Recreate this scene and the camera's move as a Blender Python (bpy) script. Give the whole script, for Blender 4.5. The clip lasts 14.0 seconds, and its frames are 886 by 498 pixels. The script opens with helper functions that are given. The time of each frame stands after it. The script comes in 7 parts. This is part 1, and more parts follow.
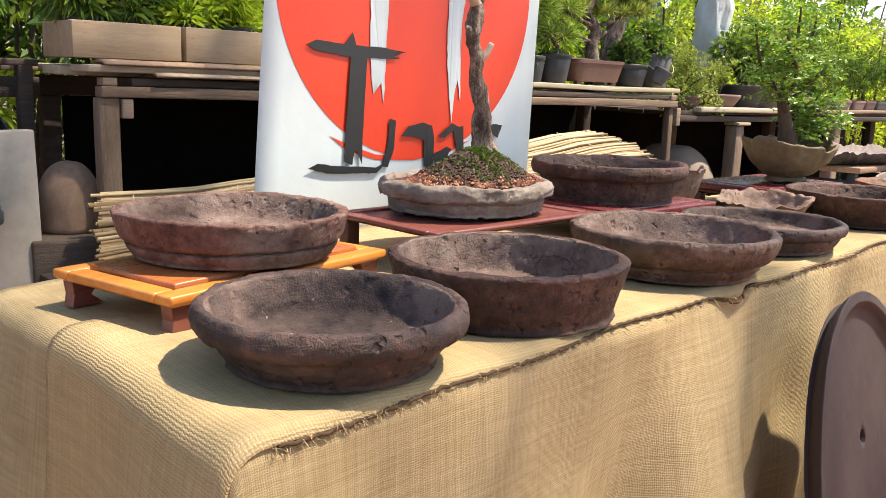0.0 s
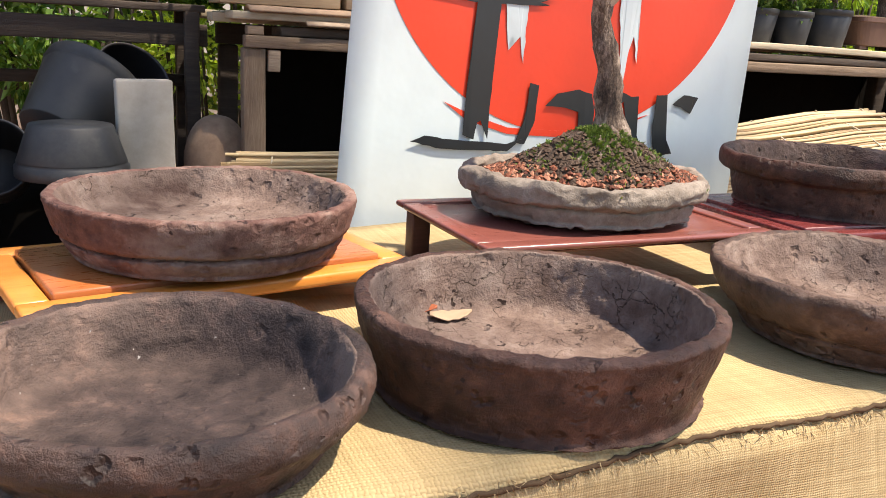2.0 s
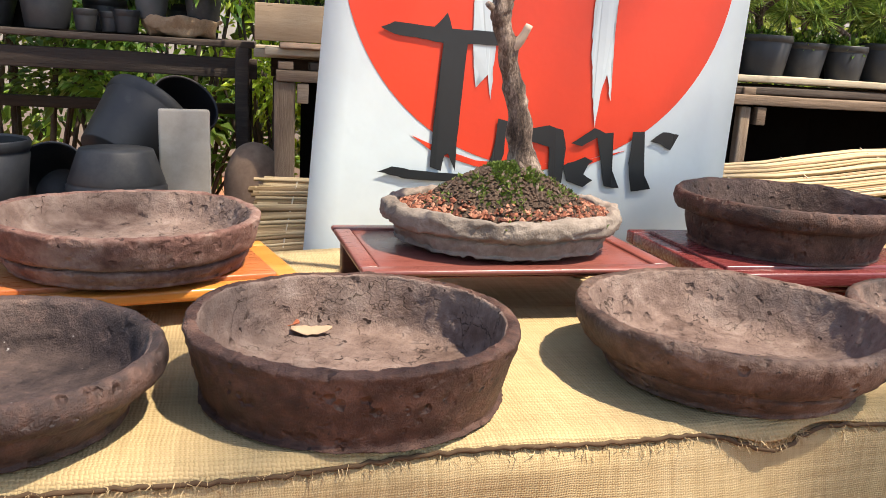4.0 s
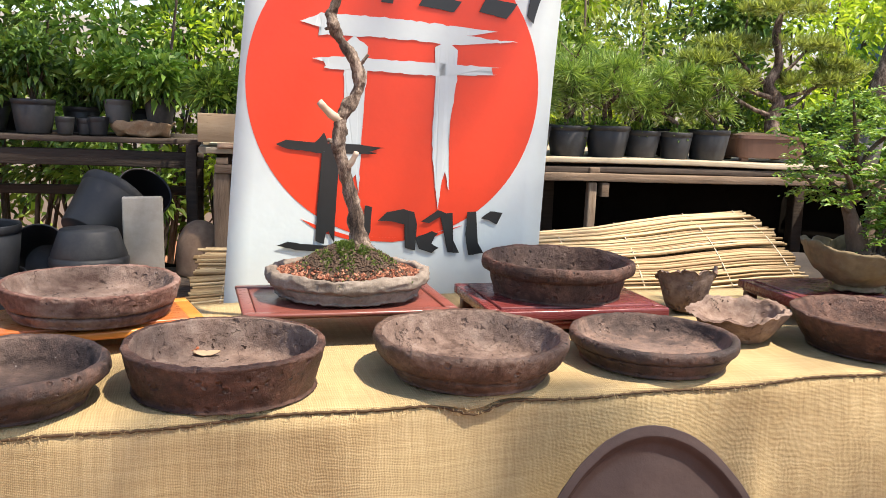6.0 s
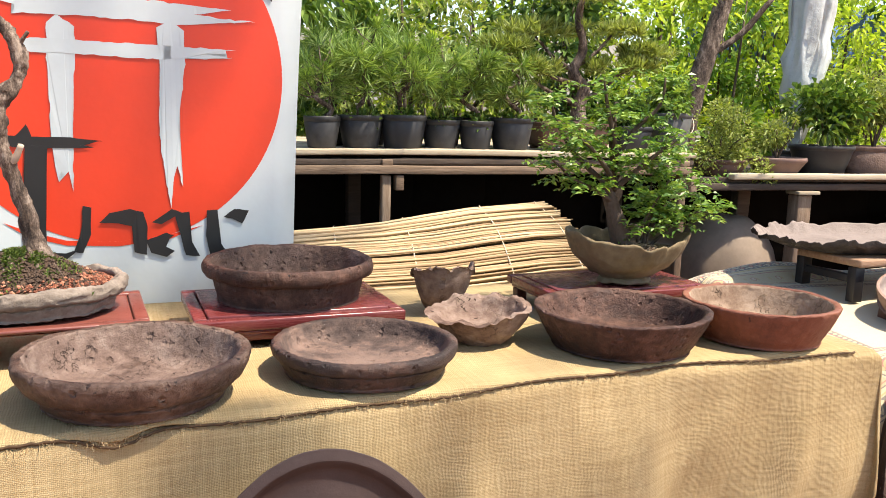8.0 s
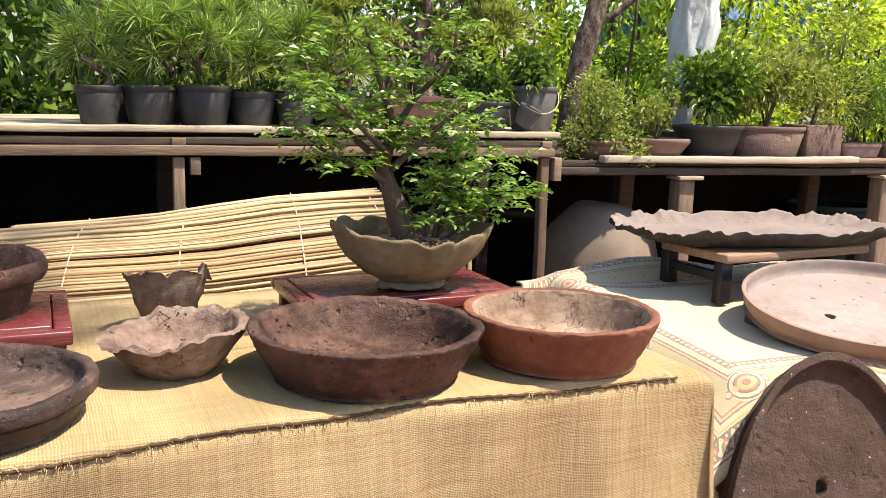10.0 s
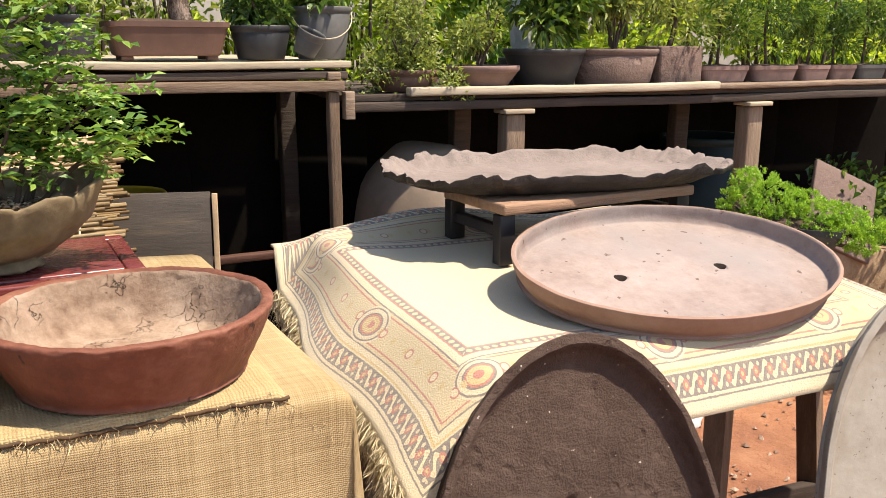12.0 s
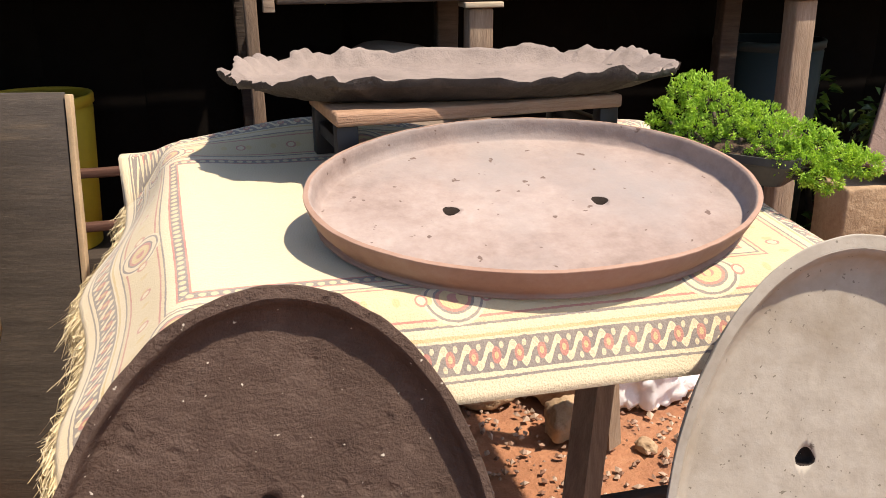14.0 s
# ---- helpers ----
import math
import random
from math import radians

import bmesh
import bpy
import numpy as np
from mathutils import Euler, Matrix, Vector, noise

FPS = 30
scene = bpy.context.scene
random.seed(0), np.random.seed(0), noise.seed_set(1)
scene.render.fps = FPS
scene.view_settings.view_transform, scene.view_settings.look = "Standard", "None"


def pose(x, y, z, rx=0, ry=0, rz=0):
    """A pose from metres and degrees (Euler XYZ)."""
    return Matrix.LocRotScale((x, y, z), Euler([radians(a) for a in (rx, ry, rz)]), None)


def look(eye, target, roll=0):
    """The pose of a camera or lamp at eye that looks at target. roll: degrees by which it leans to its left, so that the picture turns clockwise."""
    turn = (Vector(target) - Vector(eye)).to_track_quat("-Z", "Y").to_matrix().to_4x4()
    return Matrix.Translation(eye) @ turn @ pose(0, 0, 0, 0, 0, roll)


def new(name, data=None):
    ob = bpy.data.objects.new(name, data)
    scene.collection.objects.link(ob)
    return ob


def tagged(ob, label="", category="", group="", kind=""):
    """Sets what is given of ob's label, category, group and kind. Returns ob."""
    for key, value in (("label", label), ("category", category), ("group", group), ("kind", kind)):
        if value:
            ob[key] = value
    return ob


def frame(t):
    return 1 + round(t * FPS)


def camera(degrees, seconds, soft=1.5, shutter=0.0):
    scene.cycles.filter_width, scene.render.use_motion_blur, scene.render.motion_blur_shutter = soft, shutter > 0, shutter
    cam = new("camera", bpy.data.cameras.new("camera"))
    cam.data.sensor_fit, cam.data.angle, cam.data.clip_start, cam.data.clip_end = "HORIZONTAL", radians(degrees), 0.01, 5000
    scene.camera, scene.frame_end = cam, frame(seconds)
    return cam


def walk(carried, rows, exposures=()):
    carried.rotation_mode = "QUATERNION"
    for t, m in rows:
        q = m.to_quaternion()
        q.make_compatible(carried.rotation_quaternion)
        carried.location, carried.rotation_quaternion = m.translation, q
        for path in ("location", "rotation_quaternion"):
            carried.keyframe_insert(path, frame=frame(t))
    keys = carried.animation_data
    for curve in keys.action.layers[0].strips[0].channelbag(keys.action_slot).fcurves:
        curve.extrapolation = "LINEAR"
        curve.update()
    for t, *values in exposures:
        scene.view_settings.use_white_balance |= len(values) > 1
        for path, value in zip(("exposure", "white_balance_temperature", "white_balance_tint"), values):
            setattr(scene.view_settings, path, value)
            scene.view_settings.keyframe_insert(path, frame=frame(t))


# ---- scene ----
cam = camera(54.4, 14.0, 0.6)
PATH = [
    (0, (0.165, -0.003, 1.28), (1.214, 1.657, 0.901), 2.1),
    (0.5, (0.285, 0.124, 1.289), (1.306, 1.794, 0.88), 3.5),
    (1, (0.348, 0.228, 1.26), (1.225, 1.972, 0.827), 3.5),
    (1.5, (0.505, 0.274, 1.255), (1.149, 2.109, 0.788), 3.3),
    (2, (0.659, 0.257, 1.278), (1.083, 2.149, 0.785), 3.4),
    (2.5, (0.743, 0.279, 1.258), (1.06, 2.187, 0.75), 3.0),
    (2.7, (0.757, 0.313, 1.257), (1.078, 2.216, 0.732), 4.2),
    (4.8, (1.054, -0.157, 1.387), (1.085, 1.806, 1.01), 2.4),
    (5, (1.051, -0.242, 1.404), (1.111, 1.725, 1.043), 2.6),
    (5.5, (1.088, -0.405, 1.44), (1.197, 1.564, 1.105), 2.9),
    (6, (1.209, -0.515, 1.467), (1.351, 1.453, 1.139), 2.3),
    (6.5, (1.313, -0.576, 1.476), (1.463, 1.39, 1.146), 2.1),
    (7, (1.403, -0.572, 1.472), (1.569, 1.393, 1.142), 1.8),
    (7.5, (1.517, -0.471, 1.455), (1.791, 1.483, 1.133), 1.5),
    (7.7, (1.564, -0.424, 1.456), (1.894, 1.522, 1.133), 1.5),
    (9.8, (2.117, -0.042, 1.401), (2.549, 1.88, 1.058), 1.8),
    (10, (2.154, 0.015, 1.395), (2.629, 1.927, 1.053), 1.7),
    (10.5, (2.235, 0.12, 1.373), (2.786, 2.005, 0.997), 0.5),
    (11, (2.407, 0.205, 1.365), (2.962, 2.083, 0.962), -0.4),
    (11.5, (2.635, 0.266, 1.374), (3.196, 2.137, 0.946), 0.2),
    (12, (2.792, 0.331, 1.348), (3.357, 2.191, 0.88), 0.2),
    (12.5, (2.962, 0.459, 1.324), (3.573, 2.297, 0.824), 0.1),
    (13, (3.104, 0.527, 1.306), (3.723, 2.343, 0.74), -0.7),
    (13.5, (3.324, 0.509, 1.29), (3.678, 2.384, 0.69), -1.2),
    (14, (3.493, 0.545, 1.274), (3.681, 2.424, 0.615), -0.6),
]
EXPOSURES = [(0.0, 1.08, 6850, 13), (7.5, 1.05, 6850, 13), (10.0, 0.98, 6900, 14), (12.0, 0.84, 6950, 15), (14.0, 0.74, 7000, 16)]
walk(cam, [(t, look(eye, target, roll)) for t, eye, target, roll in PATH], EXPOSURES)

# ---- light ----
SUN = Vector((0.42, -0.25, 0.93)).normalized()
world = bpy.data.worlds.new("sky")
scene.world = world
world.use_nodes = True
wn, wl = world.node_tree.nodes, world.node_tree.links
sky = wn.new("ShaderNodeTexSky")
sky.sky_type, sky.sun_disc = "NISHITA", False
sky.sun_elevation = math.asin(SUN.z)
sky.sun_rotation = math.atan2(SUN.x, SUN.y)
wn["Background"].inputs[1].default_value = 0.15
wl.new(sky.outputs[0], wn["Background"].inputs[0])
sun_data = bpy.data.lights.new("sun", "SUN")
sun_data.energy, sun_data.angle, sun_data.color = 5.0, radians(1.2), (1.0, 0.92, 0.79)
sun_ob = new("sun", sun_data)
sun_ob.matrix_world = look(SUN * 20, (0, 0, 0))


# ---- materials ----
def node_mat(name):
    m = bpy.data.materials.new(name)
    m.use_nodes = True
    nt = m.node_tree
    return m, nt.nodes, nt.links, nt.nodes["Principled BSDF"]


def math_node(ns, ls, op, a, b=None, c=None):
    n = ns.new("ShaderNodeMath")
    n.operation = op
    for i, v in enumerate((a, b, c)):
        if v is None:
            continue
        if isinstance(v, (int, float)):
            n.inputs[i].default_value = v
        else:
            ls.new(v, n.inputs[i])
    return n.outputs[0]


def ramp_node(ns, ls, fac, stops, constant=False):
    r = ns.new("ShaderNodeValToRGB")
    e = r.color_ramp.elements
    while len(e) < len(stops):
        e.new(0.5)
    for el, (p, c) in zip(e, stops):
        el.position, el.color = p, (*c, 1)
    if constant:
        r.color_ramp.interpolation = "CONSTANT"
    ls.new(fac, r.inputs[0])
    return r.outputs[0]


def noise_node(ns, ls, vec, scale, detail=5, rough=0.6):
    n = ns.new("ShaderNodeTexNoise")
    n.inputs["Scale"].default_value, n.inputs["Detail"].default_value = scale, detail
    n.inputs["Roughness"].default_value = rough
    ls.new(vec, n.inputs["Vector"])
    return n.outputs["Fac"]


def mix_node(ns, ls, fac, a, b, blend="MIX"):
    n = ns.new("ShaderNodeMix")
    n.data_type, n.blend_type = "RGBA", blend
    for sock, v in ((n.inputs[0], fac), (n.inputs[6], a), (n.inputs[7], b)):
        if isinstance(v, (int, float)):
            sock.default_value = v
        elif isinstance(v, tuple):
            sock.default_value = (*v, 1)
        else:
            ls.new(v, sock)
    return n.outputs[2]


def spread(c, k=0.35):
    return [(0.25, tuple(x * (1 - k) for x in c)), (0.5, c), (0.78, tuple(min(1, x * (1 + k)) for x in c))]


def surf(name, stops, scale=9.0, rough=(0.6, 0.9), bump=0.3, bscale=70.0, dist=0.004, stretch=(1, 1, 1), speck=None,
         patch=None, metallic=0.0, spec=0.4, island=0.0, obj_var=0.0, pits=0.0, cracks=0.0):
    """A worn surface: a ramp over two scales of noise, fine relief, and if wanted specks, patches and pits."""
    m, ns, ls, b = node_mat(name)
    tc = ns.new("ShaderNodeTexCoord")
    info = ns.new("ShaderNodeObjectInfo")
    off = ns.new("ShaderNodeVectorMath")
    off.operation = "MULTIPLY_ADD"
    ls.new(tc.outputs["Object"], off.inputs[0])
    off.inputs[1].default_value = stretch
    shift = ns.new("ShaderNodeCombineXYZ")
    for i, k in enumerate((31.0, 17.0, 23.0)):
        ls.new(math_node(ns, ls, "MULTIPLY", info.outputs["Random"], k), shift.inputs[i])
    ls.new(shift.outputs[0], off.inputs[2])
    vec = off.outputs[0]
    big = noise_node(ns, ls, vec, scale, 6, 0.65)
    fine = noise_node(ns, ls, vec, scale * 7, 4, 0.7)
    fac = math_node(ns, ls, "MULTIPLY_ADD", fine, 0.4, math_node(ns, ls, "MULTIPLY", big, 0.6))
    if island:
        geo = ns.new("ShaderNodeNewGeometry")
        r = math_node(ns, ls, "SUBTRACT", geo.outputs["Random Per Island"], 0.5)
        fac = math_node(ns, ls, "MULTIPLY_ADD", r, island, fac)
    if obj_var:
        r = math_node(ns, ls, "SUBTRACT", info.outputs["Random"], 0.5)
        fac = math_node(ns, ls, "MULTIPLY_ADD", r, obj_var, fac)
    col = ramp_node(ns, ls, fac, stops)
    if patch:
        pc, ps, lo, hi = patch
        k = ramp_node(ns, ls, noise_node(ns, ls, vec, ps, 5, 0.6), [(lo, (0, 0, 0)), (hi, (1, 1, 1))])
        col = mix_node(ns, ls, k, col, pc)
    if speck:
        sc, ss, lo = speck
        k = ramp_node(ns, ls, noise_node(ns, ls, vec, ss, 2, 0.5), [(lo, (0, 0, 0)), (lo + 0.03, (1, 1, 1))])
        col = mix_node(ns, ls, k, col, sc)
    line = None
    if cracks:
        warp = ns.new("ShaderNodeVectorMath")
        warp.operation = "MULTIPLY_ADD"
        wn_ = ns.new("ShaderNodeTexNoise")
        wn_.inputs["Scale"].default_value, wn_.inputs["Detail"].default_value = cracks * 1.6, 5
        ls.new(vec, wn_.inputs["Vector"])
        ls.new(wn_.outputs["Color"], warp.inputs[0])
        warp.inputs[1].default_value = (0.14, 0.14, 0.14)
        ls.new(vec, warp.inputs[2])
        cv = ns.new("ShaderNodeTexVoronoi")
        cv.feature = "DISTANCE_TO_EDGE"
        cv.inputs["Scale"].default_value = cracks
        ls.new(warp.outputs[0], cv.inputs["Vector"])
        gate = ramp_node(ns, ls, noise_node(ns, ls, vec, cracks * 0.8, 2), [(0.48, (0, 0, 0)), (0.66, (1, 1, 1))])
        near = ramp_node(ns, ls, cv.outputs["Distance"], [(0.0, (1, 1, 1)), (0.016, (0, 0, 0))])
        line = math_node(ns, ls, "MULTIPLY", near, gate)
        col = mix_node(ns, ls, math_node(ns, ls, "MULTIPLY", line, 0.7), col, (0.018, 0.013, 0.011))
    ls.new(col, b.inputs["Base Color"])
    ls.new(math_node(ns, ls, "MULTIPLY_ADD", fine, rough[1] - rough[0], rough[0]), b.inputs["Roughness"])
    b.inputs["Metallic"].default_value, b.inputs["Specular IOR Level"].default_value = metallic, spec
    h = math_node(ns, ls, "MULTIPLY_ADD", noise_node(ns, ls, vec, bscale, 5, 0.7), 0.5, math_node(ns, ls, "MULTIPLY", noise_node(ns, ls, vec, bscale * 0.22, 4, 0.6), 0.9))
    if pits:
        v = ns.new("ShaderNodeTexVoronoi")
        v.inputs["Scale"].default_value = bscale * 0.55
        jag = ns.new("ShaderNodeVectorMath")
        jag.operation = "MULTIPLY_ADD"
        jn = ns.new("ShaderNodeTexNoise")
        jn.inputs["Scale"].default_value, jn.inputs["Detail"].default_value = bscale * 1.2, 3
        ls.new(vec, jn.inputs["Vector"])
        ls.new(jn.outputs["Color"], jag.inputs[0])
        jag.inputs[1].default_value = (0.9 / bscale, 0.9 / bscale, 0.9 / bscale)
        ls.new(vec, jag.inputs[2])
        ls.new(jag.outputs[0], v.inputs["Vector"])
        # pits gather in patches
        where = ramp_node(ns, ls, noise_node(ns, ls, vec, bscale * 0.14, 3), [(0.47, (0, 0, 0)), (0.60, (1, 1, 1))])
        deep = ramp_node(ns, ls, v.outputs["Distance"], [(0.12, (1, 1, 1)), (0.36, (0, 0, 0))])
        hole = math_node(ns, ls, "MULTIPLY", where, deep)
        h = math_node(ns, ls, "SUBTRACT", h, math_node(ns, ls, "MULTIPLY", hole, pits * 1.6))
        h = math_node(ns, ls, "MULTIPLY_ADD", noise_node(ns, ls, vec, bscale * 4, 3, 0.7), 0.16, h)
    if line is not None:
        h = math_node(ns, ls, "SUBTRACT", h, math_node(ns, ls, "MULTIPLY", line, 1.2))
    bn = ns.new("ShaderNodeBump")
    bn.inputs["Strength"].default_value, bn.inputs["Distance"].default_value = bump, dist
    ls.new(h, bn.inputs["Height"])
    ls.new(bn.outputs[0], b.inputs["Normal"])
    return m


def leaf_mat(name, dark, mid, light, gloss=0.45, trans=0.35):
    m, ns, ls, b = node_mat(name)
    geo = ns.new("ShaderNodeNewGeometry")
    tc = ns.new("ShaderNodeTexCoord")
    f = math_node(ns, ls, "MULTIPLY_ADD", geo.outputs["Random Per Island"], 0.7, math_node(ns, ls, "MULTIPLY", noise_node(ns, ls, tc.outputs["Object"], 5.0, 3), 0.35))
    col = ramp_node(ns, ls, f, [(0.1, dark), (0.5, mid), (0.95, light)])
    ls.new(col, b.inputs["Base Color"])
    b.inputs["Roughness"].default_value = gloss
    t = ns.new("ShaderNodeBsdfTranslucent")
    ls.new(mix_node(ns, ls, 1.0, col, (1.0, 1.0, 0.45), "MULTIPLY"), t.inputs[0])
    mx = ns.new("ShaderNodeMixShader")
    mx.inputs[0].default_value = trans
    ls.new(b.outputs[0], mx.inputs[1])
    ls.new(t.outputs[0], mx.inputs[2])
    ls.new(mx.outputs[0], ns["Material Output"].inputs[0])
    return m


def burlap_mat(name, c0, c1, thread=0.0028, strength=0.9):
    """Plain weave over the cloth's own measure (UV in metres)."""
    m, ns, ls, b = node_mat(name)
    tc = ns.new("ShaderNodeTexCoord")
    sep = ns.new("ShaderNodeSeparateXYZ")
    wob = ns.new("ShaderNodeVectorMath")
    wob.operation = "MULTIPLY_ADD"
    nz = ns.new("ShaderNodeTexNoise")
    nz.inputs["Scale"].default_value = 25.0
    ls.new(tc.outputs["UV"], nz.inputs["Vector"])
    ls.new(nz.outputs["Color"], wob.inputs[0])
    wob.inputs[1].default_value = (0.007, 0.007, 0)
    ls.new(tc.outputs["UV"], wob.inputs[2])
    ls.new(wob.outputs[0], sep.inputs[0])
    k = math.pi / thread
    su = math_node(ns, ls, "SINE", math_node(ns, ls, "MULTIPLY", sep.outputs[0], k))
    sv = math_node(ns, ls, "SINE", math_node(ns, ls, "MULTIPLY", sep.outputs[1], k))
    au, av = math_node(ns, ls, "ABSOLUTE", su), math_node(ns, ls, "ABSOLUTE", sv)
    over = math_node(ns, ls, "MULTIPLY_ADD", math_node(ns, ls, "MULTIPLY", su, sv), 0.5, 0.5)
    h = math_node(ns, ls, "MAXIMUM", math_node(ns, ls, "MULTIPLY", au, over), math_node(ns, ls, "MULTIPLY", av, math_node(ns, ls, "SUBTRACT", 1.0, over)))
    st = ns.new("ShaderNodeMapping")
    st.inputs["Scale"].default_value = (6, 160, 1)
    ls.new(tc.outputs["UV"], st.inputs[0])
    slub = noise_node(ns, ls, st.outputs[0], 1.0, 3)
    st2 = ns.new("ShaderNodeMapping")
    st2.inputs["Scale"].default_value = (160, 6, 1)
    ls.new(tc.outputs["UV"], st2.inputs[0])
    slub2 = noise_node(ns, ls, st2.outputs[0], 1.0, 3)
    big = noise_node(ns, ls, tc.outputs["UV"], 4.0, 5)
    f = math_node(ns, ls, "MULTIPLY_ADD", big, 0.4, math_node(ns, ls, "MULTIPLY", math_node(ns, ls, "ADD", slub, slub2), 0.3))
    col = ramp_node(ns, ls, f, [(0.36, c0), (0.62, c1)])
    gap = ramp_node(ns, ls, h, [(0.05, (0.42, 0.34, 0.23)), (0.42, (1, 1, 1))])
    col = mix_node(ns, ls, math_node(ns, ls, "MULTIPLY_ADD", big, 0.6, 0.05), col, gap, "MULTIPLY")
    ls.new(col, b.inputs["Base Color"])
    b.inputs["Roughness"].default_value, b.inputs["Specular IOR Level"].default_value = 0.9, 0.15
    bn = ns.new("ShaderNodeBump")
    bn.inputs["Strength"].default_value, bn.inputs["Distance"].default_value = strength, 0.0016
    ls.new(math_node(ns, ls, "MULTIPLY_ADD", slub, 0.4, h), bn.inputs["Height"])
    ls.new(bn.outputs[0], b.inputs["Normal"])
    return m


def carpet_mat(name, length, depth):
    """Woven border bands round a plain cream field; UV runs in metres from the corner."""
    m, ns, ls, b = node_mat(name)
    tc = ns.new("ShaderNodeTexCoord")
    sep = ns.new("ShaderNodeSeparateXYZ")
    ls.new(tc.outputs["UV"], sep.inputs[0])
    u, v = sep.outputs[0], sep.outputs[1]
    du = math_node(ns, ls, "MINIMUM", u, math_node(ns, ls, "SUBTRACT", length, u))
    dv = math_node(ns, ls, "MINIMUM", v, math_node(ns, ls, "SUBTRACT", depth, v))
    wig = math_node(ns, ls, "MULTIPLY", math_node(ns, ls, "SUBTRACT", noise_node(ns, ls, tc.outputs["UV"], 120.0, 2), 0.5), 0.004)
    d = math_node(ns, ls, "ADD", math_node(ns, ls, "MINIMUM", du, dv), wig)
    side = math_node(ns, ls, "LESS_THAN", du, dv)
    mixn = ns.new("ShaderNodeMix")
    ls.new(side, mixn.inputs[0])
    ls.new(u, mixn.inputs[2])
    ls.new(math_node(ns, ls, "ADD", v, 0.14), mixn.inputs[3])
    along = mixn.outputs[0]
    cream, beige, navy, red, gold = (0.49, 0.415, 0.28), (0.42, 0.34, 0.20), (0.05, 0.046, 0.078), (0.30, 0.05, 0.06), (0.40, 0.29, 0.12)
    W = 0.30
    bands = [(0.0, cream), (0.026, navy), (0.030, cream), (0.036, navy), (0.078, cream), (0.081, gold), (0.086, cream), (0.098, navy),
             (0.101, beige), (0.108, red), (0.112, beige), (0.176, red), (0.180, beige), (0.186, navy), (0.189, cream), (0.204, red), (0.208, navy), (0.224, red), (0.228, cream)]
    col = ramp_node(ns, ls, math_node(ns, ls, "DIVIDE", d, W), [(p / W, c) for p, c in bands], True)

    def band(lo, hi):
        return math_node(ns, ls, "MULTIPLY", math_node(ns, ls, "GREATER_THAN", d, lo), math_node(ns, ls, "LESS_THAN", d, hi))

    def cell(period):
        return math_node(ns, ls, "SUBTRACT", math_node(ns, ls, "FRACT", math_node(ns, ls, "DIVIDE", along, period)), 0.5)

    def blob(period, mid, rx, ry):
        a = math_node(ns, ls, "DIVIDE", math_node(ns, ls, "MULTIPLY", cell(period), period), rx)
        c = math_node(ns, ls, "DIVIDE", math_node(ns, ls, "SUBTRACT", d, mid), ry)
        return math_node(ns, ls, "SQRT", math_node(ns, ls, "ADD", math_node(ns, ls, "MULTIPLY", a, a), math_node(ns, ls, "MULTIPLY", c, c)))

    # scrolling vine in the dark band: pale leaves and red flowers
    vine = math_node(ns, ls, "ABSOLUTE", math_node(ns, ls, "SUBTRACT", math_node(ns, ls, "MULTIPLY_ADD", math_node(ns, ls, "SINE", math_node(ns, ls, "MULTIPLY", along, 2 * math.pi / 0.036)), 0.012, 0.057), d))
    col = mix_node(ns, ls, math_node(ns, ls, "MULTIPLY", band(0.038, 0.077), math_node(ns, ls, "LESS_THAN", vine, 0.0062)), col, (0.55, 0.47, 0.3))
    fl = blob(0.036, 0.057, 0.0075, 0.011)
    col = mix_node(ns, ls, math_node(ns, ls, "LESS_THAN", fl, 1.0), col, red)
    col = mix_node(ns, ls, math_node(ns, ls, "LESS_THAN", fl, 0.45), col, gold)
    # medallions in the wide border
    for r, c in ((0.95, cream), (0.86, navy), (0.78, cream), (0.60, navy), (0.52, red), (0.42, gold), (0.20, red)):
        k = blob(0.41, 0.144, 0.054, 0.046)
        col = mix_node(ns, ls, math_node(ns, ls, "MULTIPLY", band(0.099, 0.188), math_node(ns, ls, "LESS_THAN", k, r)), col, c)
    col = mix_node(ns, ls, math_node(ns, ls, "MULTIPLY", band(0.120, 0.168), math_node(ns, ls, "LESS_THAN", blob(0.05, 0.144, 0.006, 0.009), 1.0)), col, gold)
    # broken dark curls on the pale stripes beside the vine
    for mid, per, rx, ry in ((0.0445, 0.018, 0.0035, 0.0045), (0.0695, 0.018, 0.0035, 0.0045)):
        col = mix_node(ns, ls, math_node(ns, ls, "LESS_THAN", blob(per, mid, rx, ry), 1.0), col, (0.45, 0.38, 0.25))
    col = mix_node(ns, ls, math_node(ns, ls, "LESS_THAN", blob(0.1025, 0.144, 0.010, 0.012), 1.0), col, red)
    col = mix_node(ns, ls, math_node(ns, ls, "LESS_THAN", blob(0.1025, 0.144, 0.007, 0.008), 1.0), col, cream)
    # small repeat in the inner stripe
    col = mix_node(ns, ls, math_node(ns, ls, "MULTIPLY", band(0.208, 0.224), math_node(ns, ls, "LESS_THAN", blob(0.018, 0.216, 0.006, 0.006), 1.0)), col, beige)
    fade = noise_node(ns, ls, tc.outputs["UV"], 14.0, 6, 0.7)
    col = mix_node(ns, ls, math_node(ns, ls, "MULTIPLY_ADD", fade, 0.5, 0.08), col, (0.54, 0.47, 0.33))
    ls.new(col, b.inputs["Base Color"])
    b.inputs["Roughness"].default_value, b.inputs["Specular IOR Level"].default_value = 1.0, 0.1
    b.inputs["Sheen Weight"].default_value = 0.2
    bn = ns.new("ShaderNodeBump")
